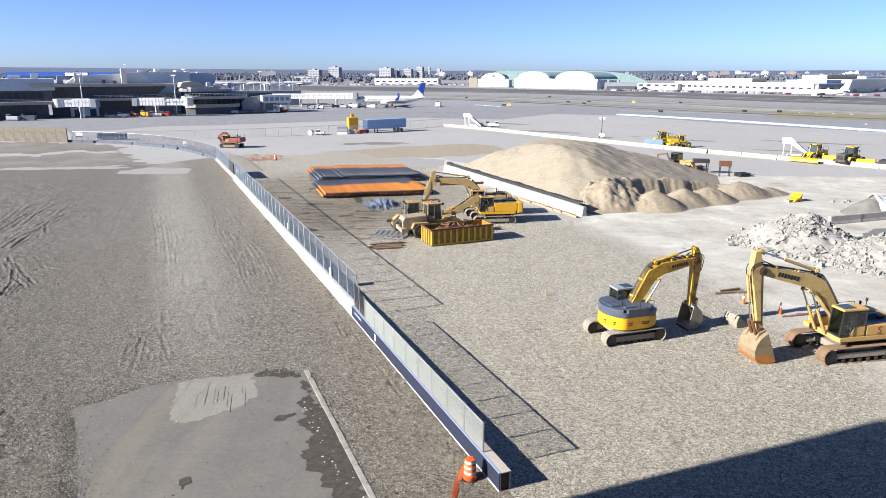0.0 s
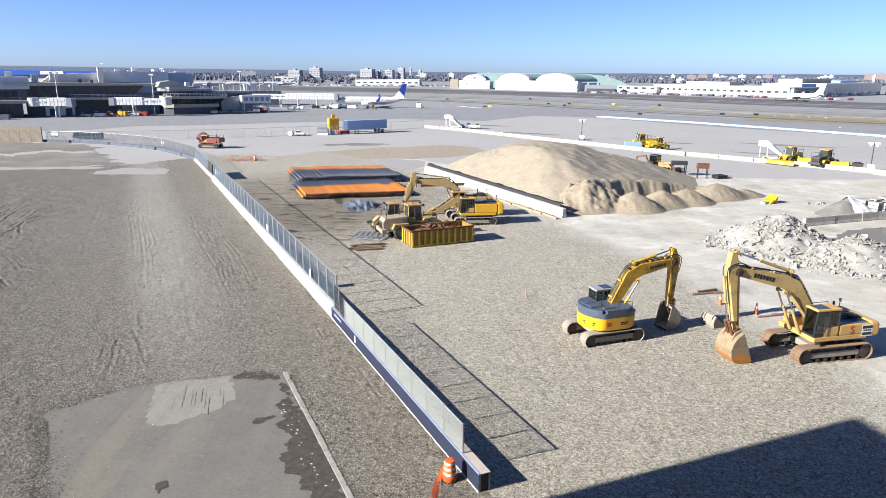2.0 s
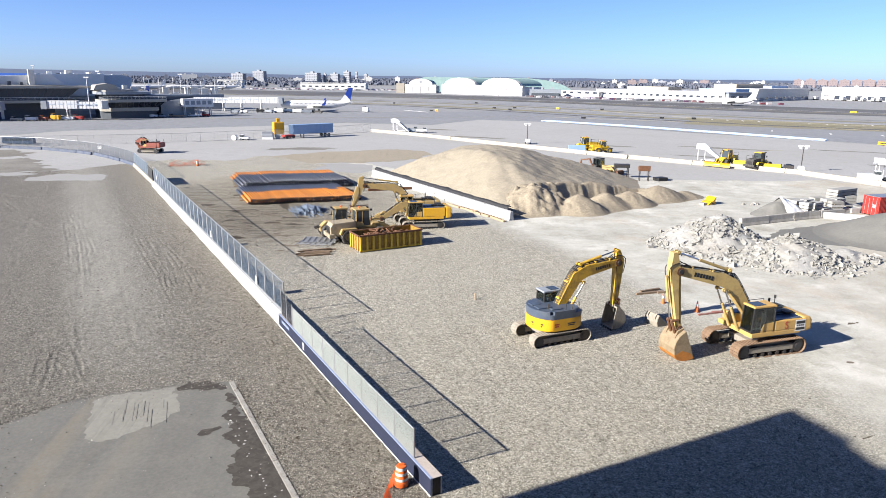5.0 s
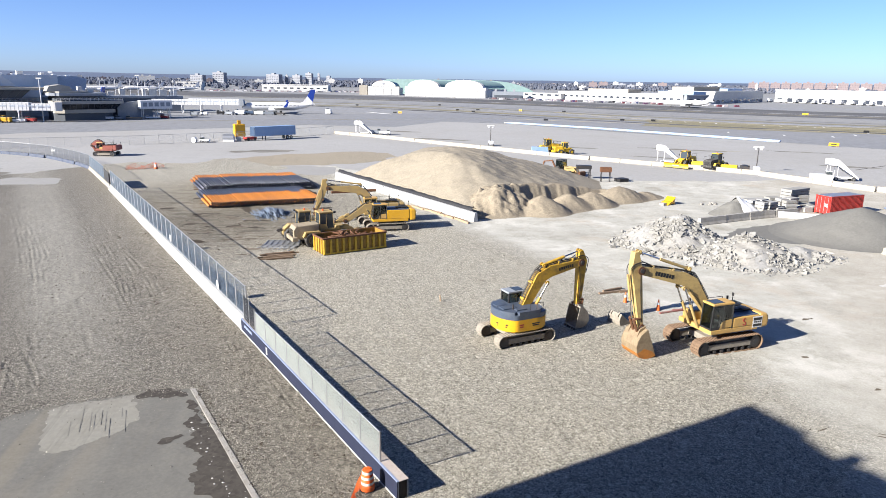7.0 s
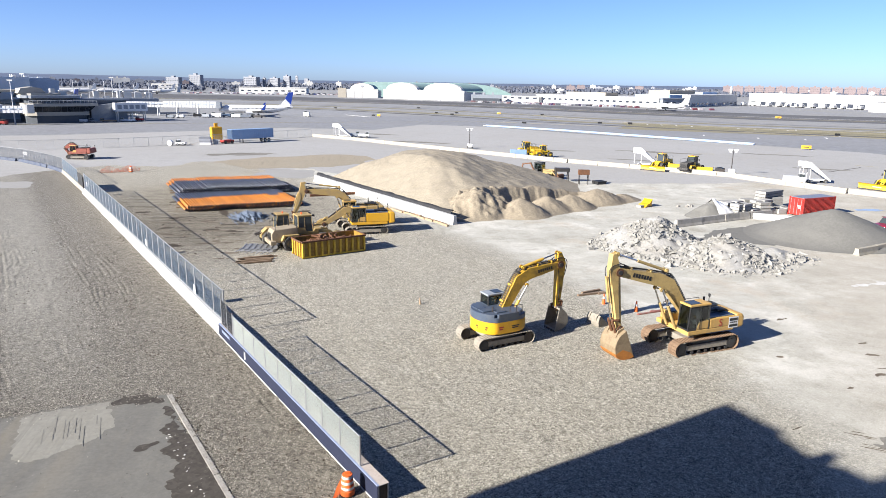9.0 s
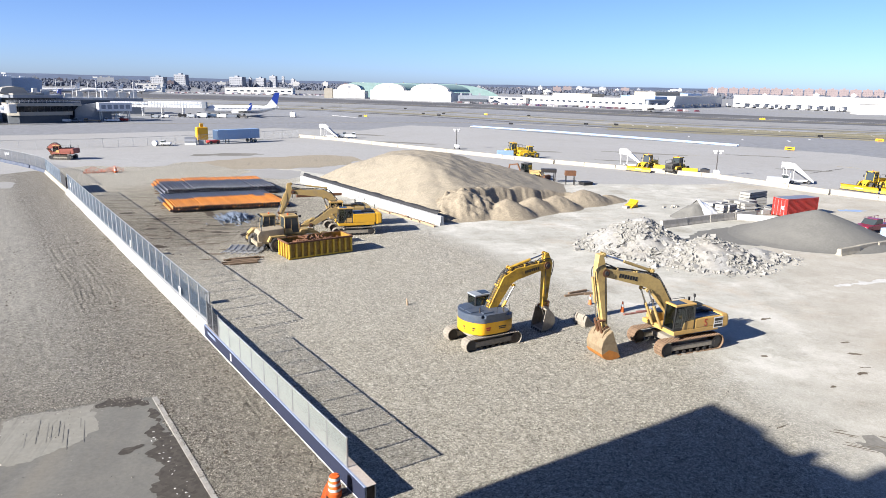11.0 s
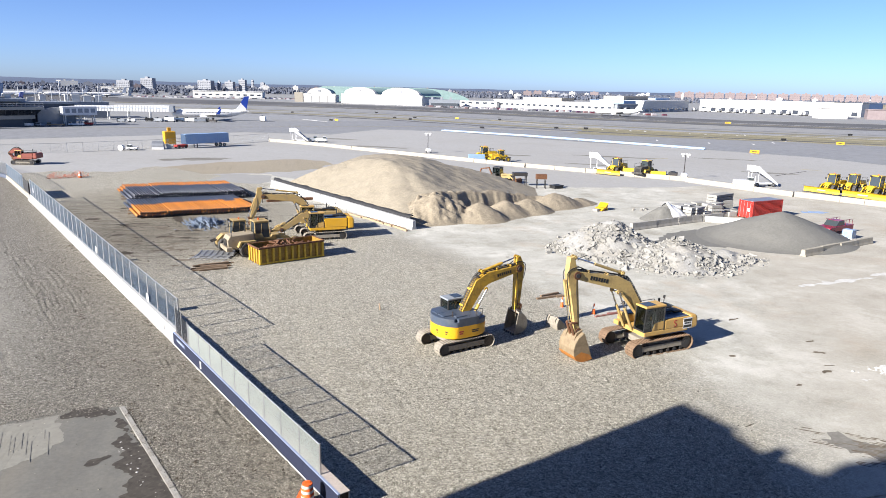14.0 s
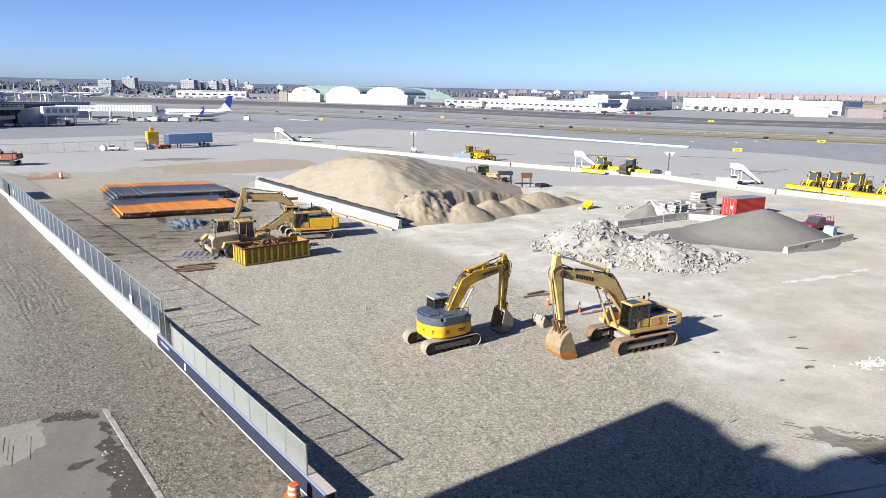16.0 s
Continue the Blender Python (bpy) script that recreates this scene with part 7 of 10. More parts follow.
def wheel_loader(m, label, paint, front="plough", w=3.8, ang=0.0, group="snow ploughs by the barriers", cabs=None, big=1.0, hood_paint=None):
    ld = thing("wheel_loader", m @ Matrix.Scale(big, 4), label, "wheel loader", group)
    bm = B()
    prism(bm, [(-3.5, 1.0), (-3.55, 1.75), (-3.3, 2.15), (-0.95, 2.3), (-0.95, 0.85), (-1.4, 0.8), (-2.6, 0.8)], -0.85, 0.85, 0.07)
    hood = part("engine_hood", bm, hood_paint or paint, ld)
    bm = B()
    for i in range(6):
        box(bm, -3.6, -3.53, -0.6, 0.6, 1.15 + i * 0.12, 1.21 + i * 0.12)
    part("grille", bm, M["black"], hood)
    bm = B()
    box(bm, -3.75, -3.2, -1.2, 1.2, 0.75, 1.15, 0.05)
    part("counterweight", bm, hood_paint or paint, ld)
    for s in (-1, 1):
        bm = B()
        prism(bm, [(-2.7, 1.1), (-2.45, 1.62), (-1.0, 1.62), (-0.75, 1.1), (-0.95, 1.1), (-1.15, 1.5), (-2.3, 1.5), (-2.5, 1.1)], s * 1.05 - 0.3, s * 1.05 + 0.3)
        part("mudguard", bm, paint, ld)
    cab(ld, -0.9, 0.65, -0.75, 0.75, 1.55, 3.3, cabs or paint, 0.2, paint, False, "glass")
    bm = B()
    prism(bm, [(-0.9, 0.7), (0.6, 0.7), (2.3, 0.75), (2.3, 1.3), (1.6, 1.9), (0.9, 1.9), (0.6, 1.5), (-0.9, 1.5)], -0.5, 0.5, 0.05)
    part("front_frame", bm, paint, ld)
    for s in (-1, 1):
        bm = B()
        limb(bm, [(1.2, 1.75), (2.4, 1.5), (3.3, 0.65)], [0.3, 0.38, 0.3], 0.16)
        bmesh.ops.translate(bm, vec=(0, s * 0.62, 0), verts=bm.verts[:])
        if front == "none":
            bm.free()
        else:
            part("lift_arm", bm, paint, ld)
        for x in (-1.75, 1.55):
            wheel(ld, x, s * 1.08, 0.78, 0.58, M["hood_cream"] if paint == M["yellow_dirty"] else paint)
    bm = B()
    cyl(bm, (-1.5, 0.45, 2.2), (-1.5, 0.45, 2.95), 0.07, n=8)
    part("exhaust", bm, M["black"], ld)
    bm = B()
    cyl(bm, (-0.3, 0, 3.39), (-0.3, 0, 3.58), 0.09, n=8)
    part("beacon", bm, M["orange_plastic"], ld)
    for s in (-1, 1):
        bm = B()
        for x0, x1 in ((-3.2, -1.1),):
            cyl(bm, (x0, s * 0.95, 2.15), (x0, s * 0.95, 2.75), 0.025, n=6)
            cyl(bm, (x1, s * 0.95, 2.2), (x1, s * 0.95, 2.85), 0.025, n=6)
            cyl(bm, (x0, s * 0.95, 2.75), (x1, s * 0.95, 2.85), 0.025, n=6)
        part("handrail", bm, M["black"], ld)
        bm = B()
        for k in range(4):
            box(bm, -0.75, -0.25, s * 0.98 - 0.12, s * 0.98 + 0.12, 0.5 + 0.3 * k, 0.55 + 0.3 * k)
        box(bm, -0.8, -0.75, s * 0.98 - 0.12, s * 0.98 + 0.12, 0.4, 1.6)
        part("ladder", bm, M["black"], ld)
        bm = B()
        box(bm, 0.62, 0.82, s * 0.62 - 0.12, s * 0.62 + 0.12, 3.2, 3.4, 0.02)
        part("work_lamp", bm, M["black"], ld)
        bm = B()
        box(bm, 0.6, 0.66, s * 1.0 - 0.11, s * 1.0 + 0.11, 2.35, 2.75, 0.02)
        cyl(bm, (0.63, s * 0.74, 2.7), (0.63, s * 0.95, 2.7), 0.02, n=6)
        part("mirror", bm, M["black"], ld)
        bm = B()
        cyl(bm, (0.9, s * 0.3, 1.7), (2.9, s * 0.3, 1.15), 0.09, n=8)
        part("tilt_ram", bm, M["dark_steel"], ld)
    if front == "plough":
        plough(ld, 3.75, w, 1.15, paint, ang)
    elif front == "bucket":
        bucket(ld, (3.3, 0.75), (4.3, 0.15), 2.7, M["yellow_dirty"], 1, teeth=7)
    return ld


wheel_loader(at(-0.95, 71.1, 0, 18), "dusty beige-yellow wheel loader behind the waste container", M["yellow_dirty"], "bucket", group="loaders in the yard", cabs=M["yellow_dirty"], big=1.05, hood_paint=M["hood_cream"])
wheel_loader(at(-3.55, 73.6, 0, 196), "dusty yellow wheel loader with a dark glazed cab", M["yellow_dirty"], "none", group="loaders in the yard", big=0.94)


# ---- waste container with scrap ----
def skip(m, label):
    sk = thing("waste_container", m, label, "waste container")
    L, W, H = 6.9, 2.45, 1.75
    bm = B()
    box(bm, 0, L, 0, W, 0.12, 0.25)
    part("floor", bm, M["rust"], sk)
    for nm, (x0, x1, y0, y1) in {"front_wall": (0, L, 0, 0.06), "rear_wall": (0, L, W - 0.06, W), "end_wall": (0, 0.06, 0.063, W - 0.063), "gate": (L - 0.06, L, 0.063, W - 0.063)}.items():
        bm = B()
        box(bm, x0, x1, y0, y1, 0.25, H, 0.008)
        part(nm, bm, M["bin_panel"], sk)
    for i in range(11):
        x = 0.12 + i * (L - 0.24) / 10
        for y in (-0.06, W + 0.06):
            bm = B()
            box(bm, x - 0.1, x + 0.1, y - 0.11, y + 0.11, 0.18, H - 0.12, 0.02)
            part("rib", bm, M["bin_yellow"], sk)
    for i in range(4):
        bm = B()
        y = 0.3 + i * (W - 0.6) / 3
        box(bm, -0.1, 0.0, y - 0.07, y + 0.07, 0.18, H - 0.12, 0.02)
        part("rib", bm, M["bin_yellow"], sk)
    for y in (-0.06, W + 0.06):
        bm = B()
        box(bm, -0.06, L + 0.06, y - 0.09, y + 0.09, H - 0.1, H + 0.06, 0.025)
        part("top_rail", bm, M["rust"], sk)
        bm = B()
        box(bm, -0.04, L + 0.04, y - 0.07, y + 0.07, 0.12, 0.3, 0.02)
        part("bottom_rail", bm, M["bin_yellow"], sk)
    for x in (-0.05, L + 0.05):
        bm = B()
        box(bm, x - 0.07, x + 0.07, 0.03, W - 0.03, H - 0.1, H + 0.06, 0.02)
        part("top_rail", bm, M["rust"], sk)
    for x in (0.4, L - 0.4):
        for y in (0.35, W - 0.35):
            bm = B()
            cyl(bm, (x, y - 0.1, 0.09), (x, y + 0.1, 0.09), 0.09, n=10)
            part("roller", bm, M["dark_steel"], sk)
    return sk


skip_at = at(-1.2, 65.7, 0, 23.5)
skip(skip_at, "scuffed yellow ribbed steel waste container full of rusty scrap")
rng = random.Random(4)
scrap = thing("scrap_metal", skip_at, "tangled rusty scrap metal lying in the waste container", "scrap", "", "stuff")
bm = B()
for i in range(90):
    x, y = rng.uniform(0.5, 6.4), rng.uniform(0.4, 2.05)
    z = 0.95 + 0.75 * math.sin(x * 0.5) ** 2 * rng.random() + 0.2
    a = rng.uniform(0, math.pi)
    l = rng.uniform(0.3, 1.0)
    cyl(bm, (x - l / 2 * math.cos(a), y - 0.3 * math.sin(a), z + rng.uniform(-0.15, 0.15)), (x + l / 2 * math.cos(a), y + 0.3 * math.sin(a), z + rng.uniform(-0.1, 0.25)), rng.uniform(0.03, 0.14), n=5)
box(bm, 0.1, 6.8, 0.1, 2.35, 0.26, 1.15)
part("scrap", bm, M["rust"], scrap)


# ---- pipe stacks ----
def pipe_mesh(length, r, tip, n=8):
    """A steel pipe with one end painted; open at both ends."""
    me = bpy.data.meshes.new("pipe")
    v, f, mi = [], [], []
    for x, q in ((0, r), (tip, r), (length, r), (length, r * 0.8), (length - 0.5, r * 0.8), (0.5, r * 0.8), (0, r * 0.8)):
        v += [(x, q * math.cos(2 * math.pi * i / n), r + q * math.sin(2 * math.pi * i / n)) for i in range(n)]
    k = 7
    for j in range(k):
        for i in range(n):
            a, b = j * n, ((j + 1) % k) * n
            if j == 4:
                continue
            f.append((a + i, a + (i + 1) % n, b + (i + 1) % n, b + i))
            mi.append(1 if j == 0 else 0)
    me.from_pydata(v, [], f)
    me.materials.append(M["steel_pipe"])
    me.materials.append(M["orange_pipe"])
    for p, m_i in zip(me.polygons, mi):
        p.material_index = m_i
        p.use_smooth = True
    me.update()
    return me


def pipe_stack(origin, row_deg, count, layers, length, r, tip, flip, label):
    st = thing("pipe_stack", at(*origin, 0, row_deg), label, "pipe stack", "pipe stacks in the yard")
    for x in (0.3, 0.5, 0.75):
        bm = B()
        box(bm, -1.0, count * 2 * r + 0.6, length * x - 0.12, length * x + 0.12, 0, 0.22, 0.01)
        part("bearer", bm, M["wood"], st)
    kinds = [pipe_mesh(length, r, tip * f) for f in (0.86, 0.95, 1.0, 1.08)]
    shove = [rng.uniform(-0.55, 0.55) for _ in range(6)]
    for k in range(layers):
        for i in range(count - 2 * k):
            bundle = (i + k) * 4 // count
            o = new("pipe", kinds[(bundle + rng.choice((0, 0, 0, 1))) % 4])
            o.parent = st
            x = (i + 0.5 + k) * 1.98 * r + 0.16 * bundle + rng.uniform(-0.01, 0.01)
            y = rng.uniform(-0.3, 0.3) + shove[bundle] + (length if flip else 0)
            o.matrix_basis = at(x + (0 if not flip else -length * 0.12), y, 0.22 + k * 1.8 * r, (97 if not flip else -83) + rng.uniform(-0.4, 0.4))
    return st


pipe_stack((-16.6, 92.4), 11.0, 41, 2, 11.6, 0.185, 7.2, False, "low stack of blue-grey steel pipes with rust-orange ends")
pipe_stack((-19.8, 105.0), 11.0, 46, 3, 12.2, 0.185, 3.4, True, "higher stack of dark steel pipes, orange at the far end")


# ---- loose material round the yard ----
M["board_red"] = surface("faded_red_board", (0.245, 0.086, 0.065), 0.7, dirt=(0.324, 0.274, 0.238), amount=0.7, big=3)


def timber(m, l, w, h, label, name="timber", mat="wood", group="timbers in the yard"):
    bm = B()
    box(bm, 0, l, -w / 2, w / 2, 0, h, 0.015)
    o = part(name, bm, M[mat])
    tagged(o, label, "timber", group)
    o.matrix_basis = m
    return o


for x, y, a, l in ((-7.2, 64.7, 12, 3.0), (-6.9, 65.0, 8, 2.8), (-7.0, 65.4, 16, 3.1), (-6.6, 65.9, 5, 2.5), (-6.2, 65.2, 20, 2.2), (-6.8, 66.3, 12, 2.4), (-7.3, 65.9, 18, 3.4), (-6.4, 66.6, 9, 2.8), (-7.1, 66.1, 24, 3.2), (-5.9, 66.0, 3, 2.0), (-6.6, 64.5, 15, 2.6), (-7.4, 65.2, 21, 1.9)):
    timber(at(x, y, rng.uniform(0.03, 0.2), a), l, rng.uniform(0.1, 0.22), rng.uniform(0.1, 0.16), "weathered brown timber in a loose pile", mat="wood", group="loose timbers")
for x, y, a, l in ((24.1, 45.5, 14, 2.5), (25.4, 46.0, 8, 1.4)):
    timber(at(x, y, 0.02, a), l, 0.16, 0.14, "faded red and white barrier board on the gravel", "barrier_board", "board_red", "barrier boards by the excavators")
for x, y, a, l in ((21.3, 50.6, 12, 2.6), (21.9, 51.2, 20, 2.0), (23.2, 50.9, 5, 1.4)):
    timber(at(x, y, 0.02, a), l, 0.2, 0.2, "dark weathered timber on the gravel", group="timbers by the excavators")
timber(at(-0.5, 103.5, 0.05, 14), 9.0, 0.5, 0.35, "long rusty steel beam on the ground", "steel_beam", "rust", "beams by the pipes")
for i in range(7):
    timber(at(10.4 + i * 0.75, 92.0 - i * 1.55, 0.03, -64 + rng.uniform(-8, 8)), 3.4, 0.26, 0.22, "raw brown timber along the sand wall", mat="new_wood", group="timbers along the sand wall")
for i in range(3):
    o = thing("steel_grid", at(-8.0 + 0.35 * i, 69.4 + 0.25 * i, 0.1 * i, -24 + 9 * i), "flat galvanised steel grid lying on the dirt", "steel grid", "steel grids")
    for k in range(9):
        bm = B()
        box(bm, 0, 3.6, k * 0.28, k * 0.28 + 0.1, 0.02, 0.07)
        part("bar", bm, M["galv"], o)
    for k in range(7):
        bm = B()
        box(bm, k * 0.58, k * 0.58 + 0.08, 0, 2.34, 0.07, 0.11)
        part("cross_bar", bm, M["galv"], o)
bm = B()
M["fitting"] = surface("bluish_weathered_steel", (0.115, 0.151, 0.209), 0.5, 0.3, dirt=(0.043, 0.05, 0.065), amount=0.5, big=4)
for i in range(260):
    x, y = rng.gauss(0, 1.1), rng.gauss(0, 1.6)
    z = max(0.05, 0.75 - 0.25 * math.hypot(x, y)) * rng.random()
    a = rng.uniform(-0.6, 0.6) + 1.9
    l = rng.uniform(0.4, 1.1)
    cyl(bm, (x, y, z + 0.04), (x + l * math.cos(a), y + l * math.sin(a), z + rng.uniform(0.02, 0.35)), rng.uniform(0.03, 0.07), n=5)
o = part("steel_fittings", bm, M["fitting"])
tagged(o, "tangled heap of bluish steel clamps and fittings", "steel fittings", "", "stuff")
o.matrix_basis = at(-7.9, 87.2)


def cone(m):
    cn = thing("traffic_cone", m, "orange traffic cone with a white band", "traffic cone", "cones by the excavators")
    bm = B()
    box(bm, -0.2, 0.2, -0.2, 0.2, 0, 0.05, 0.01)
    part("base", bm, M["black"], cn)
    bm = B()
    cyl(bm, (0, 0, 0.05), (0, 0, 0.9), 0.16, 0.04, 14)
    c = part("body", bm, M["orange_plastic"], cn, smooth=True)
    bm = B()
    cyl(bm, (0, 0, 0.5), (0, 0, 0.68), 0.105, 0.082, 14, False)
    part("band", bm, M["reflective"], c, smooth=True)
    return cn


for x, y in ((22.6, 48.4), (24.35, 46.3)):
    cone(at(x, y))
stake = B()
cyl(stake, (0, 0, 0), (-0.06, 0.02, 0.62), 0.07, 0.05, 8)
o = part("marker_post", stake, M["new_wood"])
tagged(o, "short pale timber marker post in the gravel", "post")
o.matrix_basis = at(8.08, 50.3)

# traffic drum and net at the near end of the fence
drum = thing("traffic_drum", at(1.15, 25.75), "orange and white traffic drum beside the fence end", "traffic drum")
bm = B()
cyl(bm, (0, 0, 0), (0, 0, 0.1), 0.36, n=20)
part("base", bm, M["black"], drum)
bm = B()
prof = [(0.3, 0.08), (0.3, 0.3), (0.27, 0.33), (0.27, 0.55), (0.25, 0.58), (0.25, 0.8), (0.23, 0.83), (0.21, 1.02)]
rings = [[bm.verts.new((r * math.cos(2 * math.pi * i / 20), r * math.sin(2 * math.pi * i / 20), z)) for i in range(20)] for r, z in prof]
for lo, hi in zip(rings, rings[1:]):
    for i in range(20):
        bm.faces.new((lo[i], lo[(i + 1) % 20], hi[(i + 1) % 20], hi[i]))
bm.faces.new(rings[-1])
body = part("body", bm, M["orange_plastic"], drum, smooth=True)
for z0, r in ((0.37, 0.274), (0.62, 0.254), (0.86, 0.232)):
    bm = B()
    cyl(bm, (0, 0, z0), (0, 0, z0 + 0.12), r, r - 0.003, 20, False)
    part("band", bm, M["reflective"], body, smooth=True)
bm = B()
box(bm, -0.12, 0.12, -0.02, 0.02, 1.0, 1.12, 0.01)
part("handle", bm, M["orange_plastic"], body)


def net(m, length, h, cell, label, sag=0.15, seed=1):
    """Orange plastic safety netting, sagging between sticks."""
    r = random.Random(seed)
    verts, faces = [], []

    def strip(p, q, t):
        i = len(verts)
        d = (q - p).normalized()
        n = Vector((d.y, -d.x, 0.3)).normalized() * t
        verts.extend([tuple(p - n), tuple(p + n), tuple(q + n), tuple(q - n)])
        faces.append((i, i + 1, i + 2, i + 3))

    nx, nz = int(length / cell), int(h / cell)
    pts = []
    for j in range(nz + 1):
        row = []
        for i in range(nx + 1):
            u = i * cell
            w = sag * math.sin(u * 2.1 + seed) * (1 - 0.3 * j / nz)
            lean = 0.25 * math.sin(u * 0.9 + seed * 2)
            row.append(Vector((u, w + lean * j * cell, max(0.02, j * cell * (0.72 + 0.28 * math.sin(u * 1.7 + seed)) + r.uniform(-0.01, 0.01)))))
        pts.append(row)
    for j in range(nz + 1):
        for i in range(nx):
            strip(pts[j][i], pts[j][i + 1], cell * 0.16)
    for j in range(nz):
        for i in range(nx + 1):
            strip(pts[j][i] + Vector((0, 0.003, 0)), pts[j + 1][i] + Vector((0, 0.003, 0)), cell * 0.16)
    ob = raw_part("safety_net", verts, faces, M["orange_plastic"])
    tagged(ob, label, "safety net")
    ob.matrix_basis = m
    return ob


net(at(1.0, 25.9, 0, -112), 2.8, 1.1, 0.06, "sagging orange safety netting tied to the drum", 0.3, 3)
net(at(-38.6, 134.2, 0, 22), 7.0, 1.25, 0.09, "crumpled orange safety netting on the dirt", 0.4, 5)
net(at(-38.0, 133.4, 0, 30), 6.0, 0.9, 0.09, "low orange safety netting on the dirt", 0.3, 8)
d2 = copy_thing(drum, at(-33.2, 134.8))
d2["label"] = "orange and white traffic drum beside the netting"

# spare bucket on the gravel
spare = thing("spare_bucket", at(20.2, 44.0, 0, 200), "worn yellow and grey spare digging bucket on the gravel", "bucket")
bucket(spare, (0.35, 0.8), (-0.5, 0.16), 1.2, M["track_mud"], 1, "shell")

# sign boards on the fence
for x, y, z, a in ((-9.0, 52.3, 0.95, 112.6), (-32.3, 106.3, 1.4, 112.6), (-16.1, 68.9, 0.95, 112.6)):
    bm = B()
    box(bm, -0.3, 0.3, -0.012, 0.012, -0.3, 0.3, 0.005)
    o = part("notice_board", bm, M["white_paint"])
    tagged(o, "small blank white notice board wired to the fence", "sign", "notice boards on the fence")
    o.matrix_basis = at(x - 0.05, y - 0.03, z + 0.5, a)

# ---- rubble ----
def chunk_mesh(seed):
    r = random.Random(seed)
    bm = B()
    sx, sy, sz = r.uniform(0.7, 1.4), r.uniform(0.6, 1.1), r.uniform(0.3, 0.75)
    box(bm, -0.5, 0.5, -0.5, 0.5, -0.5, 0.5)
    bmesh.ops.subdivide_edges(bm, edges=r.sample(bm.edges[:], 4), cuts=1)
    for v in bm.verts:
        v.co = Vector((v.co.x * sx + r.uniform(-0.2, 0.2), v.co.y * sy + r.uniform(-0.2, 0.2), v.co.z * sz + r.uniform(-0.14, 0.14)))
    bmesh.ops.triangulate(bm, faces=bm.faces[:])
    bmesh.ops.recalc_face_normals(bm, faces=bm.faces[:])
    me = bpy.data.meshes.new("concrete_chunk")
    bm.to_mesh(me)
    bm.free()
    me.materials.append(M["rubble"])
    return me


chunks = [chunk_mesh(i) for i in range(12)]
rub = thing("rubble_heap", at(0, 0), "heap of broken pale grey concrete chunks", "rubble")
rest_v, rest_f = [], []
spots = []
while len(spots) < 12500:
    x, y = rng.uniform(28, 52), rng.uniform(53.5, 75)
    z = rubble_height(x, y)
    if fines(x, y) > 0.06 and z > 0.2 and rng.random() < 0.86:
        continue
    if z > 0.0 or (z > -0.3 and rng.random() < 0.06):
        spots.append((x, y, max(z - 0.12, 0.0), rng.choice((0.06, 0.07, 0.08, 0.1, 0.12, 0.15, 0.19, 0.25, 0.34, 0.5)) * rng.uniform(0.7, 1.3)))
spots.sort(key=lambda s: -s[3] + 0.01 * s[1])
for i, (x, y, z, s) in enumerate(spots):
    m = Matrix.Translation((x, y, z - 0.12 * s)) @ Euler((rng.uniform(-0.7, 0.7), rng.uniform(-0.7, 0.7), rng.uniform(0, 6.28))).to_matrix().to_4x4() @ Matrix.Scale(s, 4)
    if i < 300:
        o = new("concrete_chunk", chunks[i % 12])
        o.parent = rub
        o.matrix_basis = m
    else:
        me = chunks[i % 12]
        k = len(rest_v)
        rest_v += [tuple(m @ v.co) for v in me.vertices]
        rest_f += [tuple(k + j for j in p.vertices) for p in me.polygons]
o = raw_part("small_rubble", rest_v, rest_f, M["rubble"], rub)
o["kind"] = "stuff"

# ---- blocks, container, pickup by the grey heap ----
barrier_row([(44.2, 76.0), (53.3, 79.0)], 4.5, 0.95, 0.75, 0.4, M["raw_concrete"], "raw grey concrete barrier before the stacked blocks", "raw barriers", 0.08)
barrier_row([(53.3, 79.2), (57.5, 80.2)], 4.0, 0.95, 0.75, 0.4, M["raw_concrete"], "raw grey concrete barrier before the stacked blocks", "raw barriers", 0.08)
barrier_row([(57.4, 80.4), (62.4, 77.0)], 5.8, 0.8, 0.7, 0.4, M["white_wall"], "white concrete barrier beside the grey heap", "raw barriers", 0.08)
barrier_row([(56.2, 60.2), (66.6, 63.6)], 3.6, 0.75, 0.7, 0.4, M["tan_barrier"], "dusty low concrete barrier at the foot of the grey heap", "low barriers", 0.08)
for i in range(26):
    x, y = 56.5 + (i % 7) * 1.55 + rng.uniform(-0.3, 0.3), 82.2 + (i // 7) * 1.7 + rng.uniform(-0.3, 0.3) + (i % 7) * 0.25
    hgt = rng.choice((0.7, 0.9, 1.2, 1.7)) if i != 17 else 2.6
    lx, ly = rng.uniform(0.55, 1.0), rng.uniform(0.45, 0.75)
    if i == 17:
        x, y, lx, ly = 65.3, 87.5, 2.3, 0.8
    st = thing("block_stack", at(x, y, 0, rng.uniform(-12, 12) + 12), "stack of grey concrete blocks on timber bearers", "concrete blocks", "stacked concrete blocks")
    n = max(1, int(hgt / 0.42))
    for k in range(n):
        bm = B()
        box(bm, -lx, lx, -ly, ly, k * hgt / n + 0.06, (k + 1) * hgt / n, 0.02)
        o = part("block", bm, M["block_grey"], st)
        o.matrix_basis = at(rng.uniform(-0.06, 0.06), rng.uniform(-0.05, 0.05), 0, rng.uniform(-2, 2))
        bm = B()
        for s in (-0.6, 0.6):
            box(bm, s * lx - 0.06, s * lx + 0.06, -ly, ly, k * hgt / n, k * hgt / n + 0.06)
        part("bearer", bm, M["wood"], st)


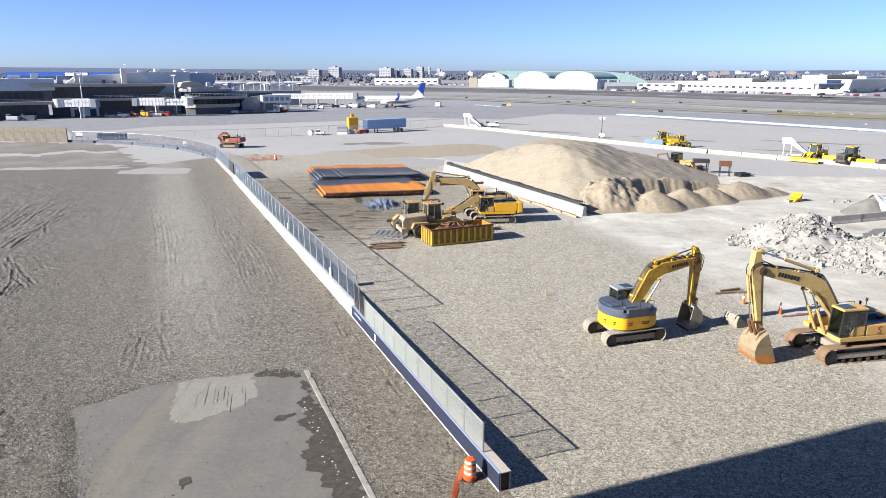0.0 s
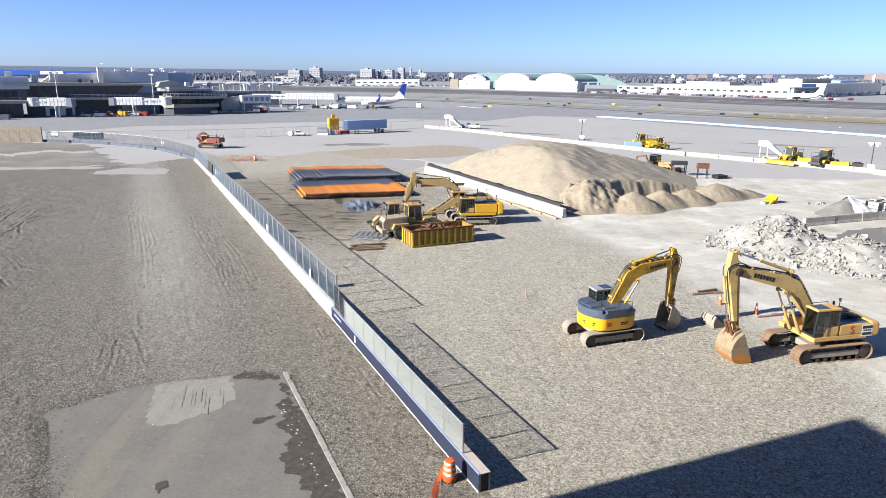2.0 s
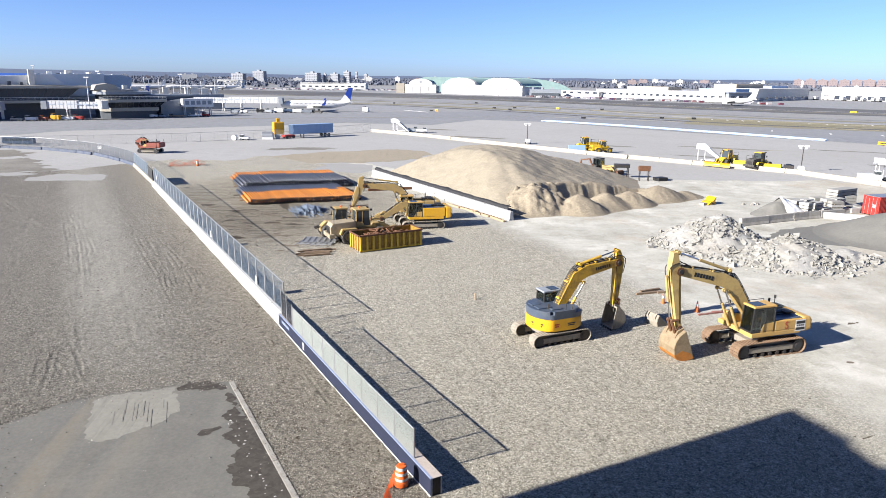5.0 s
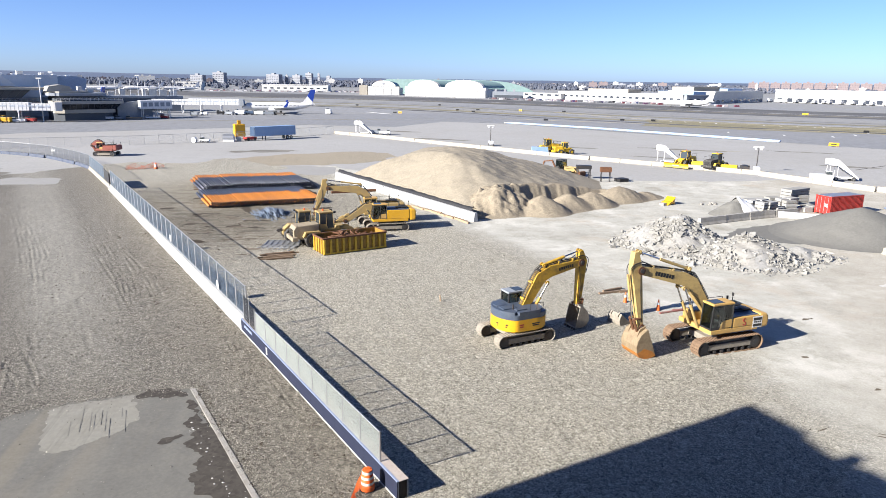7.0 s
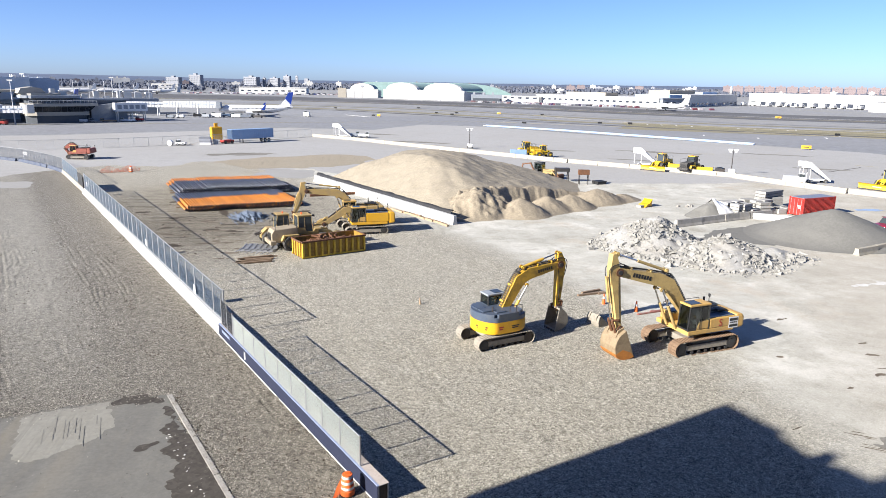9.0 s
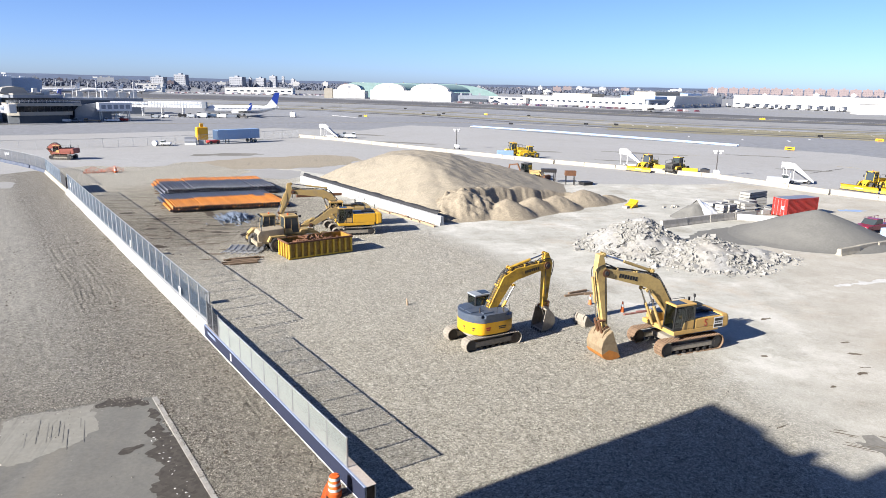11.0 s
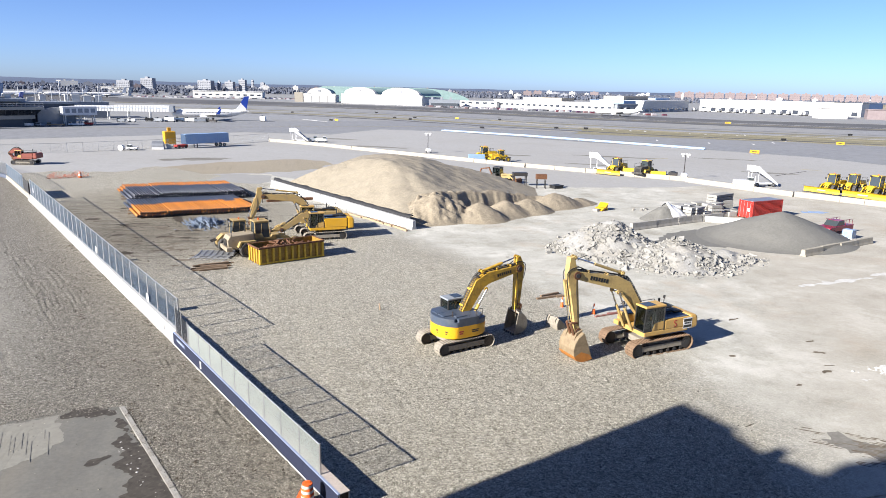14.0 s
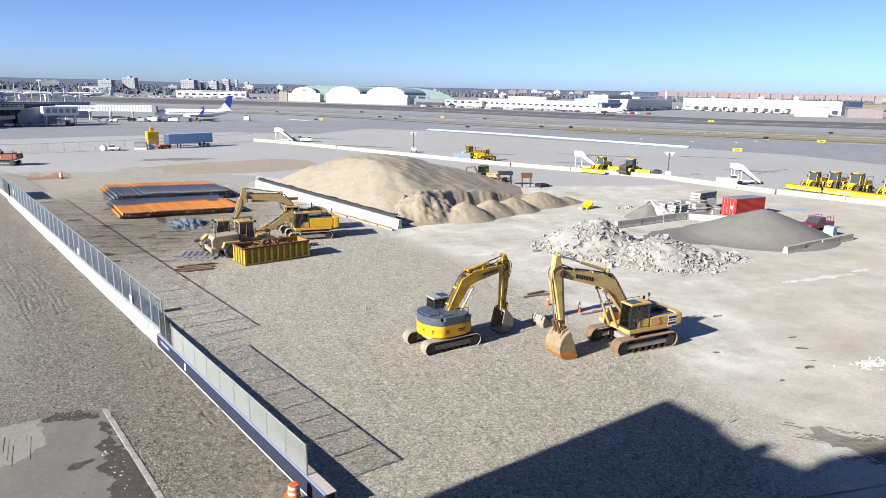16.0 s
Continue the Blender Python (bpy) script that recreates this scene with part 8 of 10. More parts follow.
def tip_height(x, y):
    z = mound(x, y, 53.5, 82.8, 4.2, 2.6, 2.1, 10, 1.1)
    return z + noise.fractal(Vector((x * 0.8, y * 0.8, 50)), 1.0, 2.0, 4) * 0.25 * min(1, max(0, z))


heap("gravel_tip", 48, 59, 79.5, 87, 0.25, tip_height, M["grit"], "small grey tip of gravel beside the blocks", "gravel heap")
heap("plastic_cover", 53.2, 57.6, 80.2, 85.6, 0.2, lambda x, y: tip_height(x, y) + 0.18 + 0.1 * noise.noise(Vector((x * 2, y * 2, 1))) if tip_height(x, y) > 0.15 else -1, M["white_paint"], "rumpled white plastic sheet over the gravel tip", "plastic sheet")


def container(m, label, paint):
    c = thing("shipping_container", m, label, "shipping container")
    L, W, H = 6.06, 2.44, 2.59
    bm = B()
    box(bm, 0.06, L - 0.06, 0.06, W - 0.06, 0.14, H - 0.06)
    body = part("body", bm, paint, c)
    for y in (0.03, W - 0.03):
        bm = B()
        n = 26
        for i in range(n):
            x = 0.15 + i * (L - 0.3) / n
            box(bm, x, x + (L - 0.3) / n * 0.5, y - 0.03, y + 0.03, 0.2, H - 0.16)
        part("corrugation", bm, paint, body)
    for x in (0, L - 0.14):
        for y in (0, W - 0.14):
            bm = B()
            box(bm, x, x + 0.14, y, y + 0.14, 0, H, 0.01)
            part("corner_post", bm, paint, c)
    for z in (0.02, H - 0.14):
        bm = B()
        box(bm, 0.143, L - 0.143, -0.002, 0.1, z, z + 0.12)
        box(bm, 0.143, L - 0.143, W - 0.1, W + 0.002, z, z + 0.12)
        part("rail", bm, paint, c)
    for s in (0, 1):
        bm = B()
        box(bm, -0.04, 0.05, 0.15 + s * 1.08, 1.2 + s * 1.08, 0.16, H - 0.15, 0.01)
        d = part("door", bm, paint, c)
        for k in (0.25, 0.8):
            bm = B()
            cyl(bm, (-0.07, 0.15 + s * 1.08 + k, 0.2), (-0.07, 0.15 + s * 1.08 + k, H - 0.2), 0.025, n=6)
            part("locking_bar", bm, M["galv"], d)
    bm = B()
    box(bm, 0.05, L - 0.05, 0.1, W - 0.1, H - 0.06, H - 0.01)
    part("roof", bm, M["galv"], c)
    bars(c, at(-0.06, 0.7, 1.3, 90), 0.5, 0.5, 3, M["white_paint"])
    return c


container(at(65.4, 80.2, 0, 12), "faded red steel shipping container with a grey roof", M["red_paint"])


def pickup(m, label):
    p = thing("pickup_truck", m, label, "pickup truck")
    bm = B()
    prism(bm, [(-2.75, 0.45), (-2.75, 1.05), (-0.55, 1.08), (0.95, 1.1), (2.55, 1.02), (2.75, 0.85), (2.75, 0.45)], -0.92, 0.92, 0.06)
    body = part("body", bm, M["maroon"], p)
    bm = B()
    prism(bm, [(-0.75, 1.06), (-0.6, 1.68), (0.65, 1.7), (1.3, 1.08)], -0.8, 0.8, 0.05)
    c = part("cabin", bm, M["glass"], p)
    bm = B()
    box(bm, -0.62, 0.62, -0.72, 0.72, 1.66, 1.73, 0.03)
    part("roof", bm, M["maroon"], c)
    bm = B()
    for x in (-2.5, -1.7, -0.9):
        for y in (-0.82, 0.82):
            cyl(bm, (x, y, 1.05), (x, y, 1.75), 0.03, n=6)
    for y in (-0.82, 0.82):
        cyl(bm, (-2.6, y, 1.75), (0.8, y, 1.78), 0.03, n=6)
    part("ladder_rack", bm, M["maroon"], p)
    for x in (-1.65, 1.75):
        for y in (-0.8, 0.8):
            wheel(p, x, y, 0.37, 0.24, M["galv"])
    for y in (-0.65, 0.65):
        bm = B()
        box(bm, 2.73, 2.78, y - 0.16, y + 0.16, 0.72, 0.9, 0.01)
        part("headlight", bm, M["reflective"], p)
    return p


pickup(at(70.2, 70.6, 0, 198), "dusty maroon pickup truck with a ladder rack")
tote = thing("liquid_tote", at(69.3, 67.4, 0, 20), "caged translucent liquid tote on a white pallet", "liquid tote")
bm = B()
box(bm, -0.5, 0.5, -0.6, 0.6, 0.15, 1.15, 0.06)
part("tank", bm, M["bluish_sheet"], tote)
for i in range(7):
    bm = B()
    z = 0.2 + i * 0.15
    for y in (-0.62, 0.62):
        cyl(bm, (-0.52, y, z), (0.52, y, z), 0.012, n=5)
    for x in (-0.52, 0.52):
        cyl(bm, (x, -0.62, z), (x, 0.62, z), 0.012, n=5)
    part("cage_bar", bm, M["galv"], tote)
bm = B()
box(bm, -0.55, 0.55, -0.65, 0.65, 0, 0.14, 0.01)
part("pallet", bm, M["white_paint"], tote)
# ---- far side of the yard ----
# small yellow blade, debris, stand and backhoe behind the sand
blade = thing("loader_blade", at(47.3, 90.3, 0, 30), "small tilted yellow steel blade on the ground", "blade")
bm = B()
prism(bm, [(-0.9, 0.05), (-0.2, 0.45), (0.2, 0.5), (0.9, 1.1), (0.75, 0.4), (0.9, 0.05), (0.1, 0.25), (-0.1, 0.05)], -0.7, 0.7, 0.02)
part("plate", bm, M["yellow_bright"], blade)
bm = B()
box(bm, -1.5, -0.7, -0.4, 0.4, 0, 0.35, 0.04)
part("foot", bm, M["raw_concrete"], blade)
for i in range(9):
    bm = B()
    box(bm, -0.25, 0.25, -0.14, 0.14, 0, 0.3, 0.03)
    o = part("debris_lump", bm, M["raw_concrete"])
    tagged(o, "grey lump of broken concrete on the hardstanding", "debris", "debris on the hardstanding")
    o.matrix_basis = at(53.0 + rng.uniform(-1, 1.6), 89.6 + rng.uniform(-0.6, 0.6), 0, rng.uniform(0, 180)) @ Matrix.Scale(rng.uniform(0.5, 1.3), 4)

stand = thing("sign_stand", at(46.9, 112.6, 0, -10), "rusty steel stand with a wide board on top", "stand")
bm = B()
box(bm, -0.95, 0.95, -0.45, 0.45, 1.75, 2.6, 0.02)
part("board", bm, M["rust"], stand)
for x in (-0.75, 0.75):
    for y in (-0.35, 0.35):
        bm = B()
        box(bm, x - 0.05, x + 0.05, y - 0.05, y + 0.05, 0, 1.76)
        part("leg", bm, M["dark_steel"], stand)
shelf = thing("work_platform", at(44.2, 116.2, 0, -10), "dark rusty steel platform with a flat top", "work platform")
bm = B()
box(bm, -1.3, 1.3, -0.7, 0.7, 1.9, 2.5, 0.02)
part("top", bm, M["dark_steel"], shelf)
for x in (-1.1, 1.1):
    for y in (-0.6, 0.6):
        bm = B()
        box(bm, x - 0.07, x + 0.07, y - 0.07, y + 0.07, 0, 1.91)
        part("leg", bm, M["dark_steel"], shelf)
bm = B()
box(bm, -0.95, 0.95, -0.8, 0.8, 0, 0.55, 0.03)
box(bm, -1.0, 1.0, -0.85, 0.85, 0.5, 0.6)
o = part("steel_crate", bm, M["black"])
tagged(o, "low black steel crate on the hardstanding", "crate")
o.matrix_basis = at(50.0, 112.8, 0, 15)


def backhoe(m, label):
    b = thing("backhoe_loader", m, label, "backhoe loader")
    bm = B()
    prism(bm, [(0.2, 0.8), (2.3, 0.8), (2.4, 1.4), (0.2, 1.65)], -0.45, 0.45, 0.05)
    part("engine_hood", bm, M["yellow_dirty"], b)
    cab(b, -1.4, 0.2, -0.75, 0.75, 1.0, 2.75, M["black"], 0.15, M["black"], False)
    bm = B()
    box(bm, -1.7, 0.4, -0.5, 0.5, 0.5, 1.0, 0.05)
    part("chassis", bm, M["yellow_dirty"], b)
    for x, r in ((-1.0, 0.75), (1.7, 0.5)):
        for s in (-1, 1):
            wheel(b, x, s * 0.95, r, 0.42, M["yellow_dirty"])
    for s in (-1, 1):
        bm = B()
        limb(bm, [(0.4, 1.5), (2.2, 1.5), (3.1, 0.6)], [0.2, 0.26, 0.2], 0.12)
        bmesh.ops.translate(bm, vec=(0, s * 0.6, 0), verts=bm.verts[:])
        part("lift_arm", bm, M["yellow_dirty"], b)
    bucket(b, (3.1, 0.65), (3.9, 0.12), 2.2, M["rust"], 1, teeth=6)
    bm = B()
    limb(bm, [(-1.7, 0.9), (-2.6, 2.5), (-4.3, 2.2)], [0.25, 0.32, 0.2], 0.22)
    part("dig_boom", bm, M["rust"], b)
    bm = B()
    limb(bm, [(-4.3, 2.3), (-4.6, 1.0)], [0.25, 0.18], 0.18)
    part("dig_stick", bm, M["rust"], b)
    bucket(b, (-4.6, 1.0), (-4.1, 0.3), 0.6, M["rust"], -1, "dig_bucket", 3)
    return b


backhoe(at(42.6, 122.2, 0, -48), "rusty old backhoe loader with a dark cab")


# ---- snow ploughs, stairs and light towers on the apron ----
Y = M["snow_yellow"]
wheel_loader(at(51.6, 161.5, 0, 188), "yellow wheel loader parked on the apron", Y, "none")
wheel_loader(at(54.9, 157.6, 0, 5), "yellow wheel loader with a grey tank beside it", Y, "none", big=0.85)
bm = B()
box(bm, -2.0, 2.0, -0.3, 0.3, 0.1, 1.75, 0.08)
o = part("blue_panel", bm, M["blue_steel"])
tagged(o, "weathered blue steel plough panel leaning by a loader", "plough panel")
o.matrix_basis = at(48.9, 158.6, 0, -12)
wheel_loader(at(72.2, 132.2, 0, 215), "yellow wheel loader with a wide snow plough", Y, "plough", 5.4)
wheel_loader(at(76.6, 127.4, 0, 28), "yellow and black wheel loader with dusty tyres", Y, "none", cabs=M["black"], hood_paint=M["rubber"])
for x, y, a, w in ((75.4, 130.6, -38, 5.0), (77.4, 125.6, -34, 4.6)):
    pl = thing("snow_pusher", at(x, y, 0, a), "long yellow snow pusher box with black ends", "snow pusher", "snow pushers on the apron")
    bm = B()
    prism(bm, [(-0.55, 0.05), (-0.5, 1.0), (-0.25, 1.3), (0.0, 1.35), (0.0, 1.2), (-0.3, 0.95), (-0.38, 0.05)], -w / 2, w / 2)
    bmesh.ops.rotate(bm, cent=(0, 0, 0), matrix=Matrix.Rotation(radians(90), 3, "Z"), verts=bm.verts[:])
    part("blade", bm, Y, pl)
    for s in (-1, 1):
        bm = B()
        box(bm, s * w / 2 - 0.05, s * w / 2 + 0.05, -0.9, 0.6, 0.05, 1.4, 0.04)
        part("end_plate", bm, M["black"], pl)
wheel_loader(at(99.7, 102.3, 0, 200), "yellow wheel loader with a long snow plough", Y, "plough", 6.4, 0)
wheel_loader(at(103.6, 101.6, 0, 203), "yellow wheel loader parked behind the ploughs", Y, "none", cabs=Y)
wheel_loader(at(102.4, 95.6, 0, 200), "large yellow wheel loader with a very long plough", Y, "plough", 6.0, 0, big=1.15)
wheel_loader(at(104.2, 90.2, 0, 200), "large yellow wheel loader with a very long plough", Y, "plough", 6.0, 0, big=1.15)
wheel_loader(at(106.4, 84.4, 0, 200), "large yellow wheel loader with a very long plough", Y, "plough", 6.0, 0, big=1.1)


bp = thing("snow_pusher", at(79.9, 122.8, 0, -34), "short black rubber-edged snow pusher box", "snow pusher", "snow pushers on the apron")
bm = B()
prism(bm, [(-0.7, 0.1), (0.7, 0.1), (0.7, 1.25), (0.3, 1.5), (-0.5, 1.5), (-0.7, 1.2)], -1.2, 1.2, 0.06)
part("box", bm, M["black"], bp)
for s in (-1, 1):
    bm = B()
    box(bm, -0.9, 0.9, s * 1.24 - 0.04, s * 1.24 + 0.04, 0.02, 1.35, 0.02)
    part("end_plate", bm, M["dark_steel"], bp)


def airstair(m, label, truck=True, top=3.3):
    s = thing("passenger_stairs", m, label, "passenger stairs", "passenger stairs on the apron")
    run = top * 1.35
    for y in (-0.75, 0.75):
        bm = B()
        prism(bm, [(0, 0.25), (0, 0.6), (run, top + 0.95), (run + 1.6, top + 1.0), (run + 1.6, top - 0.1), (run, top - 0.2)], y - 0.05, y + 0.05, 0.01)
        part("side_panel", bm, M["white_paint"], s)
    n = 14
    for i in range(n):
        bm = B()
        x, z = (i + 0.5) * run / n, 0.35 + i * (top - 0.35) / n
        box(bm, x - 0.16, x + 0.16, -0.68, 0.68, z, z + 0.05)
        part("step", bm, M["galv"], s)
    bm = B()
    box(bm, run, run + 1.6, -0.68, 0.68, top - 0.12, top)
    part("platform", bm, M["galv"], s)
    bm = B()
    box(bm, 0.3, run + 0.5, -0.6, 0.6, 0.45, 0.7, 0.03)
    for x in (run - 0.2, run + 1.2):
        for y in (-0.6, 0.6):
            cyl(bm, (x, y, 0.6), (x, y, top - 0.1), 0.06, n=6)
    part("frame", bm, M["white_paint"], s)
    for x in (0.9, run):
        for y in (-0.7, 0.7):
            wheel(s, x, y, 0.36, 0.22, M["galv"])
    if truck:
        bm = B()
        box(bm, run + 0.6, run + 2.6, -0.85, 0.85, 0.5, 1.5, 0.12)
        part("truck_cab", bm, M["white_paint"], s)
        bm = B()
        box(bm, run + 1.0, run + 2.2, -0.87, 0.87, 1.05, 1.4, 0.03)
        part("cab_window", bm, M["glass"], s)
    return s


airstair(at(12.2, 217.2, 0, 158), "white mobile passenger stairs on a truck", False, 3.2)
airstair(at(74.0, 136.3, 0, 150), "white mobile passenger stairs behind the ploughs", False, 3.0)
airstair(at(94.6, 110.6, 0, 168), "bright white mobile passenger stairs with solid sides", False, 3.0)


def tractor(m, label, L=3.4, H=1.4, name="baggage_cart", mat="white_paint"):
    c = thing(name, m, label, "ground vehicle", "ground vehicles")
    bm = B()
    box(bm, -L / 2, L / 2, -0.85, 0.85, 0.4, H, 0.08)
    part("body", bm, M[mat], c)
    bm = B()
    box(bm, L / 2 - 1.1, L / 2 - 0.2, -0.8, 0.8, H, H + 0.5, 0.08)
    k = part("cabin", bm, M["glass"], c)
    bm = B()
    box(bm, L / 2 - 1.15, L / 2 - 0.15, -0.83, 0.83, H + 0.5, H + 0.56, 0.02)
    part("roof", bm, M[mat], k)
    for x in (-L / 2 + 0.6, L / 2 - 0.6):
        for y in (-0.75, 0.75):
            wheel(c, x, y, 0.34, 0.2, M["galv"])
    return c


tractor(at(86.5, 109.6, 0, -30), "white ground power cart beside the stairs", 3.6, 1.5, "power_cart")
tractor(at(16.0, 217.0, 0, -8), "white baggage tractor beside the stairs", 3.4, 1.2, "baggage_tractor")
tractor(at(13.4, 219.0, 0, -8), "grey baggage tractor beside the stairs", 3.0, 1.2, "baggage_tractor", "terminal_grey")


def light_tower(m, top, label):
    t = thing("light_tower", m, label, "light tower", "light towers")
    bm = B()
    box(bm, -1.1, 1.0, -0.6, 0.6, 0.4, 1.25, 0.2)
    part("generator", bm, M["white_paint"], t)
    for y in (-0.65, 0.65):
        wheel(t, 0, y, 0.33, 0.18, M["galv"])
    bm = B()
    cyl(bm, (0.8, 0, 0.5), (0.8, 0, top), 0.1, 0.07, 8)
    part("mast", bm, M["dark_steel"], t)
    for i, (y, z) in enumerate(((-0.75, 0), (-0.3, 0), (0.3, 0), (0.75, 0), (-0.5, -0.4), (0.5, -0.4))):
        bm = B()
        box(bm, 0.65, 0.85, y - 0.2, y + 0.2, top + z - 0.15, top + z + 0.18, 0.05)
        part("lamp_head", bm, M["white_paint"], t)
    return t


light_tower(at(41.9, 180.2, 0, 90), 5.2, "mobile light tower with a white generator")
light_tower(at(82.1, 122.2, 0, 60), 5.0, "mobile light tower with a white generator")

# ---- far corner of the apron: trailer, tank, red excavator ----
tr = thing("semi_trailer", at(-11.6, 204.0, 0, 217), "long faded blue box trailer with a dark end", "trailer")
bm = B()
box(bm, 0, 13.2, -1.25, 1.25, 1.15, 3.75, 0.05)
body = part("body", bm, M["blue_steel"], tr)
bm = B()
box(bm, 13.203, 13.3, -1.2, 1.2, 1.2, 3.7, 0.02)
part("front_wall", bm, M["dark_blue"], body)
for i in range(20):
    x = 0.3 + i * 0.66
    for y in (-1.265, 1.265):
        bm = B()
        box(bm, x, x + 0.06, y - 0.015, y + 0.015, 1.25, 3.65)
        part("side_post", bm, M["blue_steel"], body)
for x in (1.4, 2.7):
    for y in (-0.95, 0.95):
        wheel(tr, x, y, 0.5, 0.3, M["galv"])
bm = B()
for y in (-0.8, 0.8):
    box(bm, 9.6, 9.8, y - 0.08, y + 0.08, 0, 1.2)
part("landing_leg", bm, M["dark_steel"], tr)
tug = thing("red_tug", at(-22.9, 196.0, 0, 37), "low red tow tug under the trailer front", "tow tug")
bm = B()
box(bm, -1.6, 1.6, -0.9, 0.9, 0.3, 1.0, 0.1)
part("body", bm, M["red_paint"], tug)
for x in (-1.0, 1.0):
    for y in (-0.85, 0.85):
        wheel(tug, x, y, 0.42, 0.25, M["dark_steel"])
tank = thing("yellow_silo", at(-26.4, 201.4, 0, 20), "tall yellow silo box with a square cap", "silo")
bm = B()
box(bm, -1.5, 1.5, -1.2, 1.2, 0.7, 4.2, 0.25)
part("body", bm, M["yellow_bright"], tank)
bm = B()
box(bm, -0.45, 0.45, -0.4, 0.4, 4.2, 5.2, 0.05)
part("cap", bm, M["yellow_bright"], tank)
for x in (-1.2, 1.2):
    for y in (-0.9, 0.9):
        bm = B()
        box(bm, x - 0.1, x + 0.1, y - 0.1, y + 0.1, 0, 0.75)
        part("leg", bm, M["dark_steel"], tank)
shed = thing("arched_shelter", at(-28.2, 193.4, 0, 90) @ Matrix.Scale(0.72, 4), "small white arched shelter with a grey roof", "shelter")
bm = B()
prism(bm, [(-1.6, 0), (1.6, 0), (1.6, 1.3), (1.3, 2.0), (0.7, 2.5), (0, 2.65), (-0.7, 2.5), (-1.3, 2.0), (-1.6, 1.3)], -2.0, 2.0)
part("body", bm, M["white_paint"], shed)
bm = B()
prism(bm, [(1.62, 1.0), (1.64, 1.4), (1.34, 2.08), (0.72, 2.58), (0, 2.73), (-0.72, 2.58), (-1.34, 2.08), (-1.64, 1.4), (-1.62, 1.0), (-1.75, 1.0), (-1.76, 1.45), (-1.42, 2.16), (-0.76, 2.68), (0, 2.83), (0.76, 2.68), (1.42, 2.16), (1.76, 1.45), (1.75, 1.0)], -1.9, 2.05)
part("roof", bm, M["galv"], shed)
tractor(at(-34.0, 190.3, 0, 175), "white and dark utility cart by the fence", 2.6, 0.9, "utility_cart")
bm = B()
cyl(bm, (-0.5, 0, 0.7), (0.5, 0, 0.7), 0.7, n=16)
o = part("cable_drum", bm, M["white_paint"])
tagged(o, "white round cable drum by the fence", "cable drum")
o.matrix_basis = at(-36.6, 190.0, 0, 75)
bm = B()
box(bm, -0.6, 0.6, -0.5, 0.5, 0, 1.3, 0.05)
o = part("grey_box", bm, M["terminal_grey"])
tagged(o, "grey steel cabinet beside the shelter", "cabinet")
o.matrix_basis = at(-25.6, 193.6, 0, 10)

red = dict(mid_a, paint=M["red_machine"], arm_paint=M["red_machine"], cab_paint=M["red_machine"], dark_hood=False, track_l=4.6, width=2.8, tail=2.9, boom=[(0.4, 2.0), (1.2, 2.9), (1.9, 2.9), (3.0, 2.2)],
           stick=[(2.7, 2.7), (3.0, 2.2), (2.4, 1.3)], ram1=((1.0, 1.5), (1.5, 2.5)), ram2=((1.4, 3.2), (2.6, 2.8)), ram3=((3.1, 2.0), (2.6, 1.6)), pin=(2.4, 1.3), tip=(2.0, 0.7), cab_x=(0.1, 1.5), cab_top=2.9, top=2.3)
excavator(at(-49.0, 158.5, 0, 170), "faded orange-red crawler excavator on the apron", red)

# ---- runway side: pale pipes and taxiway signs ----
for k, off in enumerate((0.0, 1.6)):
    run = thing("surface_pipe", at(0, 0), "long pale blue plastic pipe laid on the apron edge", "pipe", "surface pipes")
    pts = [(69.6 + off, 276.0 + off), (94.4 + off, 246.0 + off), (132.5 + off, 188.0 + off)]
    for a, b in zip(pts, pts[1:]):
        bm = B()
        cyl(bm, (*a, 0.32), (*b, 0.32), 0.3, n=10)
        part("pipe_length", bm, M["bluish_sheet"], run, smooth=True)
    for p, ang in along(pts, 7.0):
        bm = B()
        box(bm, p.x - 0.3, p.x + 0.3, p.y - 0.6, p.y + 0.6, 0.0, 0.12, 0.02)
        part("saddle", bm, M["raw_concrete"], run)
for i, (x, y) in enumerate(((15.3, 451.3), (71.3, 464.5), (70.2, 389.3), (75.4, 369.9), (82.4, 391.2), (92.5, 293.4), (129.3, 377.1), (129.0, 295.4), (142.1, 291.7), (193.2, 224.9), (253.7, 254.7), (31, 352))):
    s = thing("taxiway_sign", at(x, y, 0, -20), "low black taxiway sign on short legs", "sign", "taxiway signs")
    bm = B()
    box(bm, -0.95, 0.95, -0.12, 0.12, 0.25, 1.05, 0.03)
    part("panel", bm, M["sign_black"], s)
    for u in (-0.7, 0.7):
        bm = B()
        cyl(bm, (u, 0, 0), (u, 0, 0.26), 0.05, n=6)
        part("leg", bm, M["galv"], s)
for x, y, w in ((140.0, 174.2, 1.3), (201.0, 205.5, 1.3), (33.6, 351.5, 1.0), (268.0, 360, 1.6), (106, 385, 1.0)):
    s = thing("taxiway_sign", at(x, y, 0, -40), "low yellow taxiway sign on short legs", "sign", "yellow taxiway signs")
    bm = B()
    box(bm, -w, w, -0.12, 0.12, 0.25, 1.2, 0.03)
    part("panel", bm, M["yellow_bright"], s)
    bars(s, at(0, -0.125, 0.72), w * 1.1, 0.4, 1, M["sign_black"])
    for u in (-0.7, 0.7):
        bm = B()
        cyl(bm, (u, 0, 0), (u, 0, 0.26), 0.05, n=6)
        part("leg", bm, M["galv"], s)
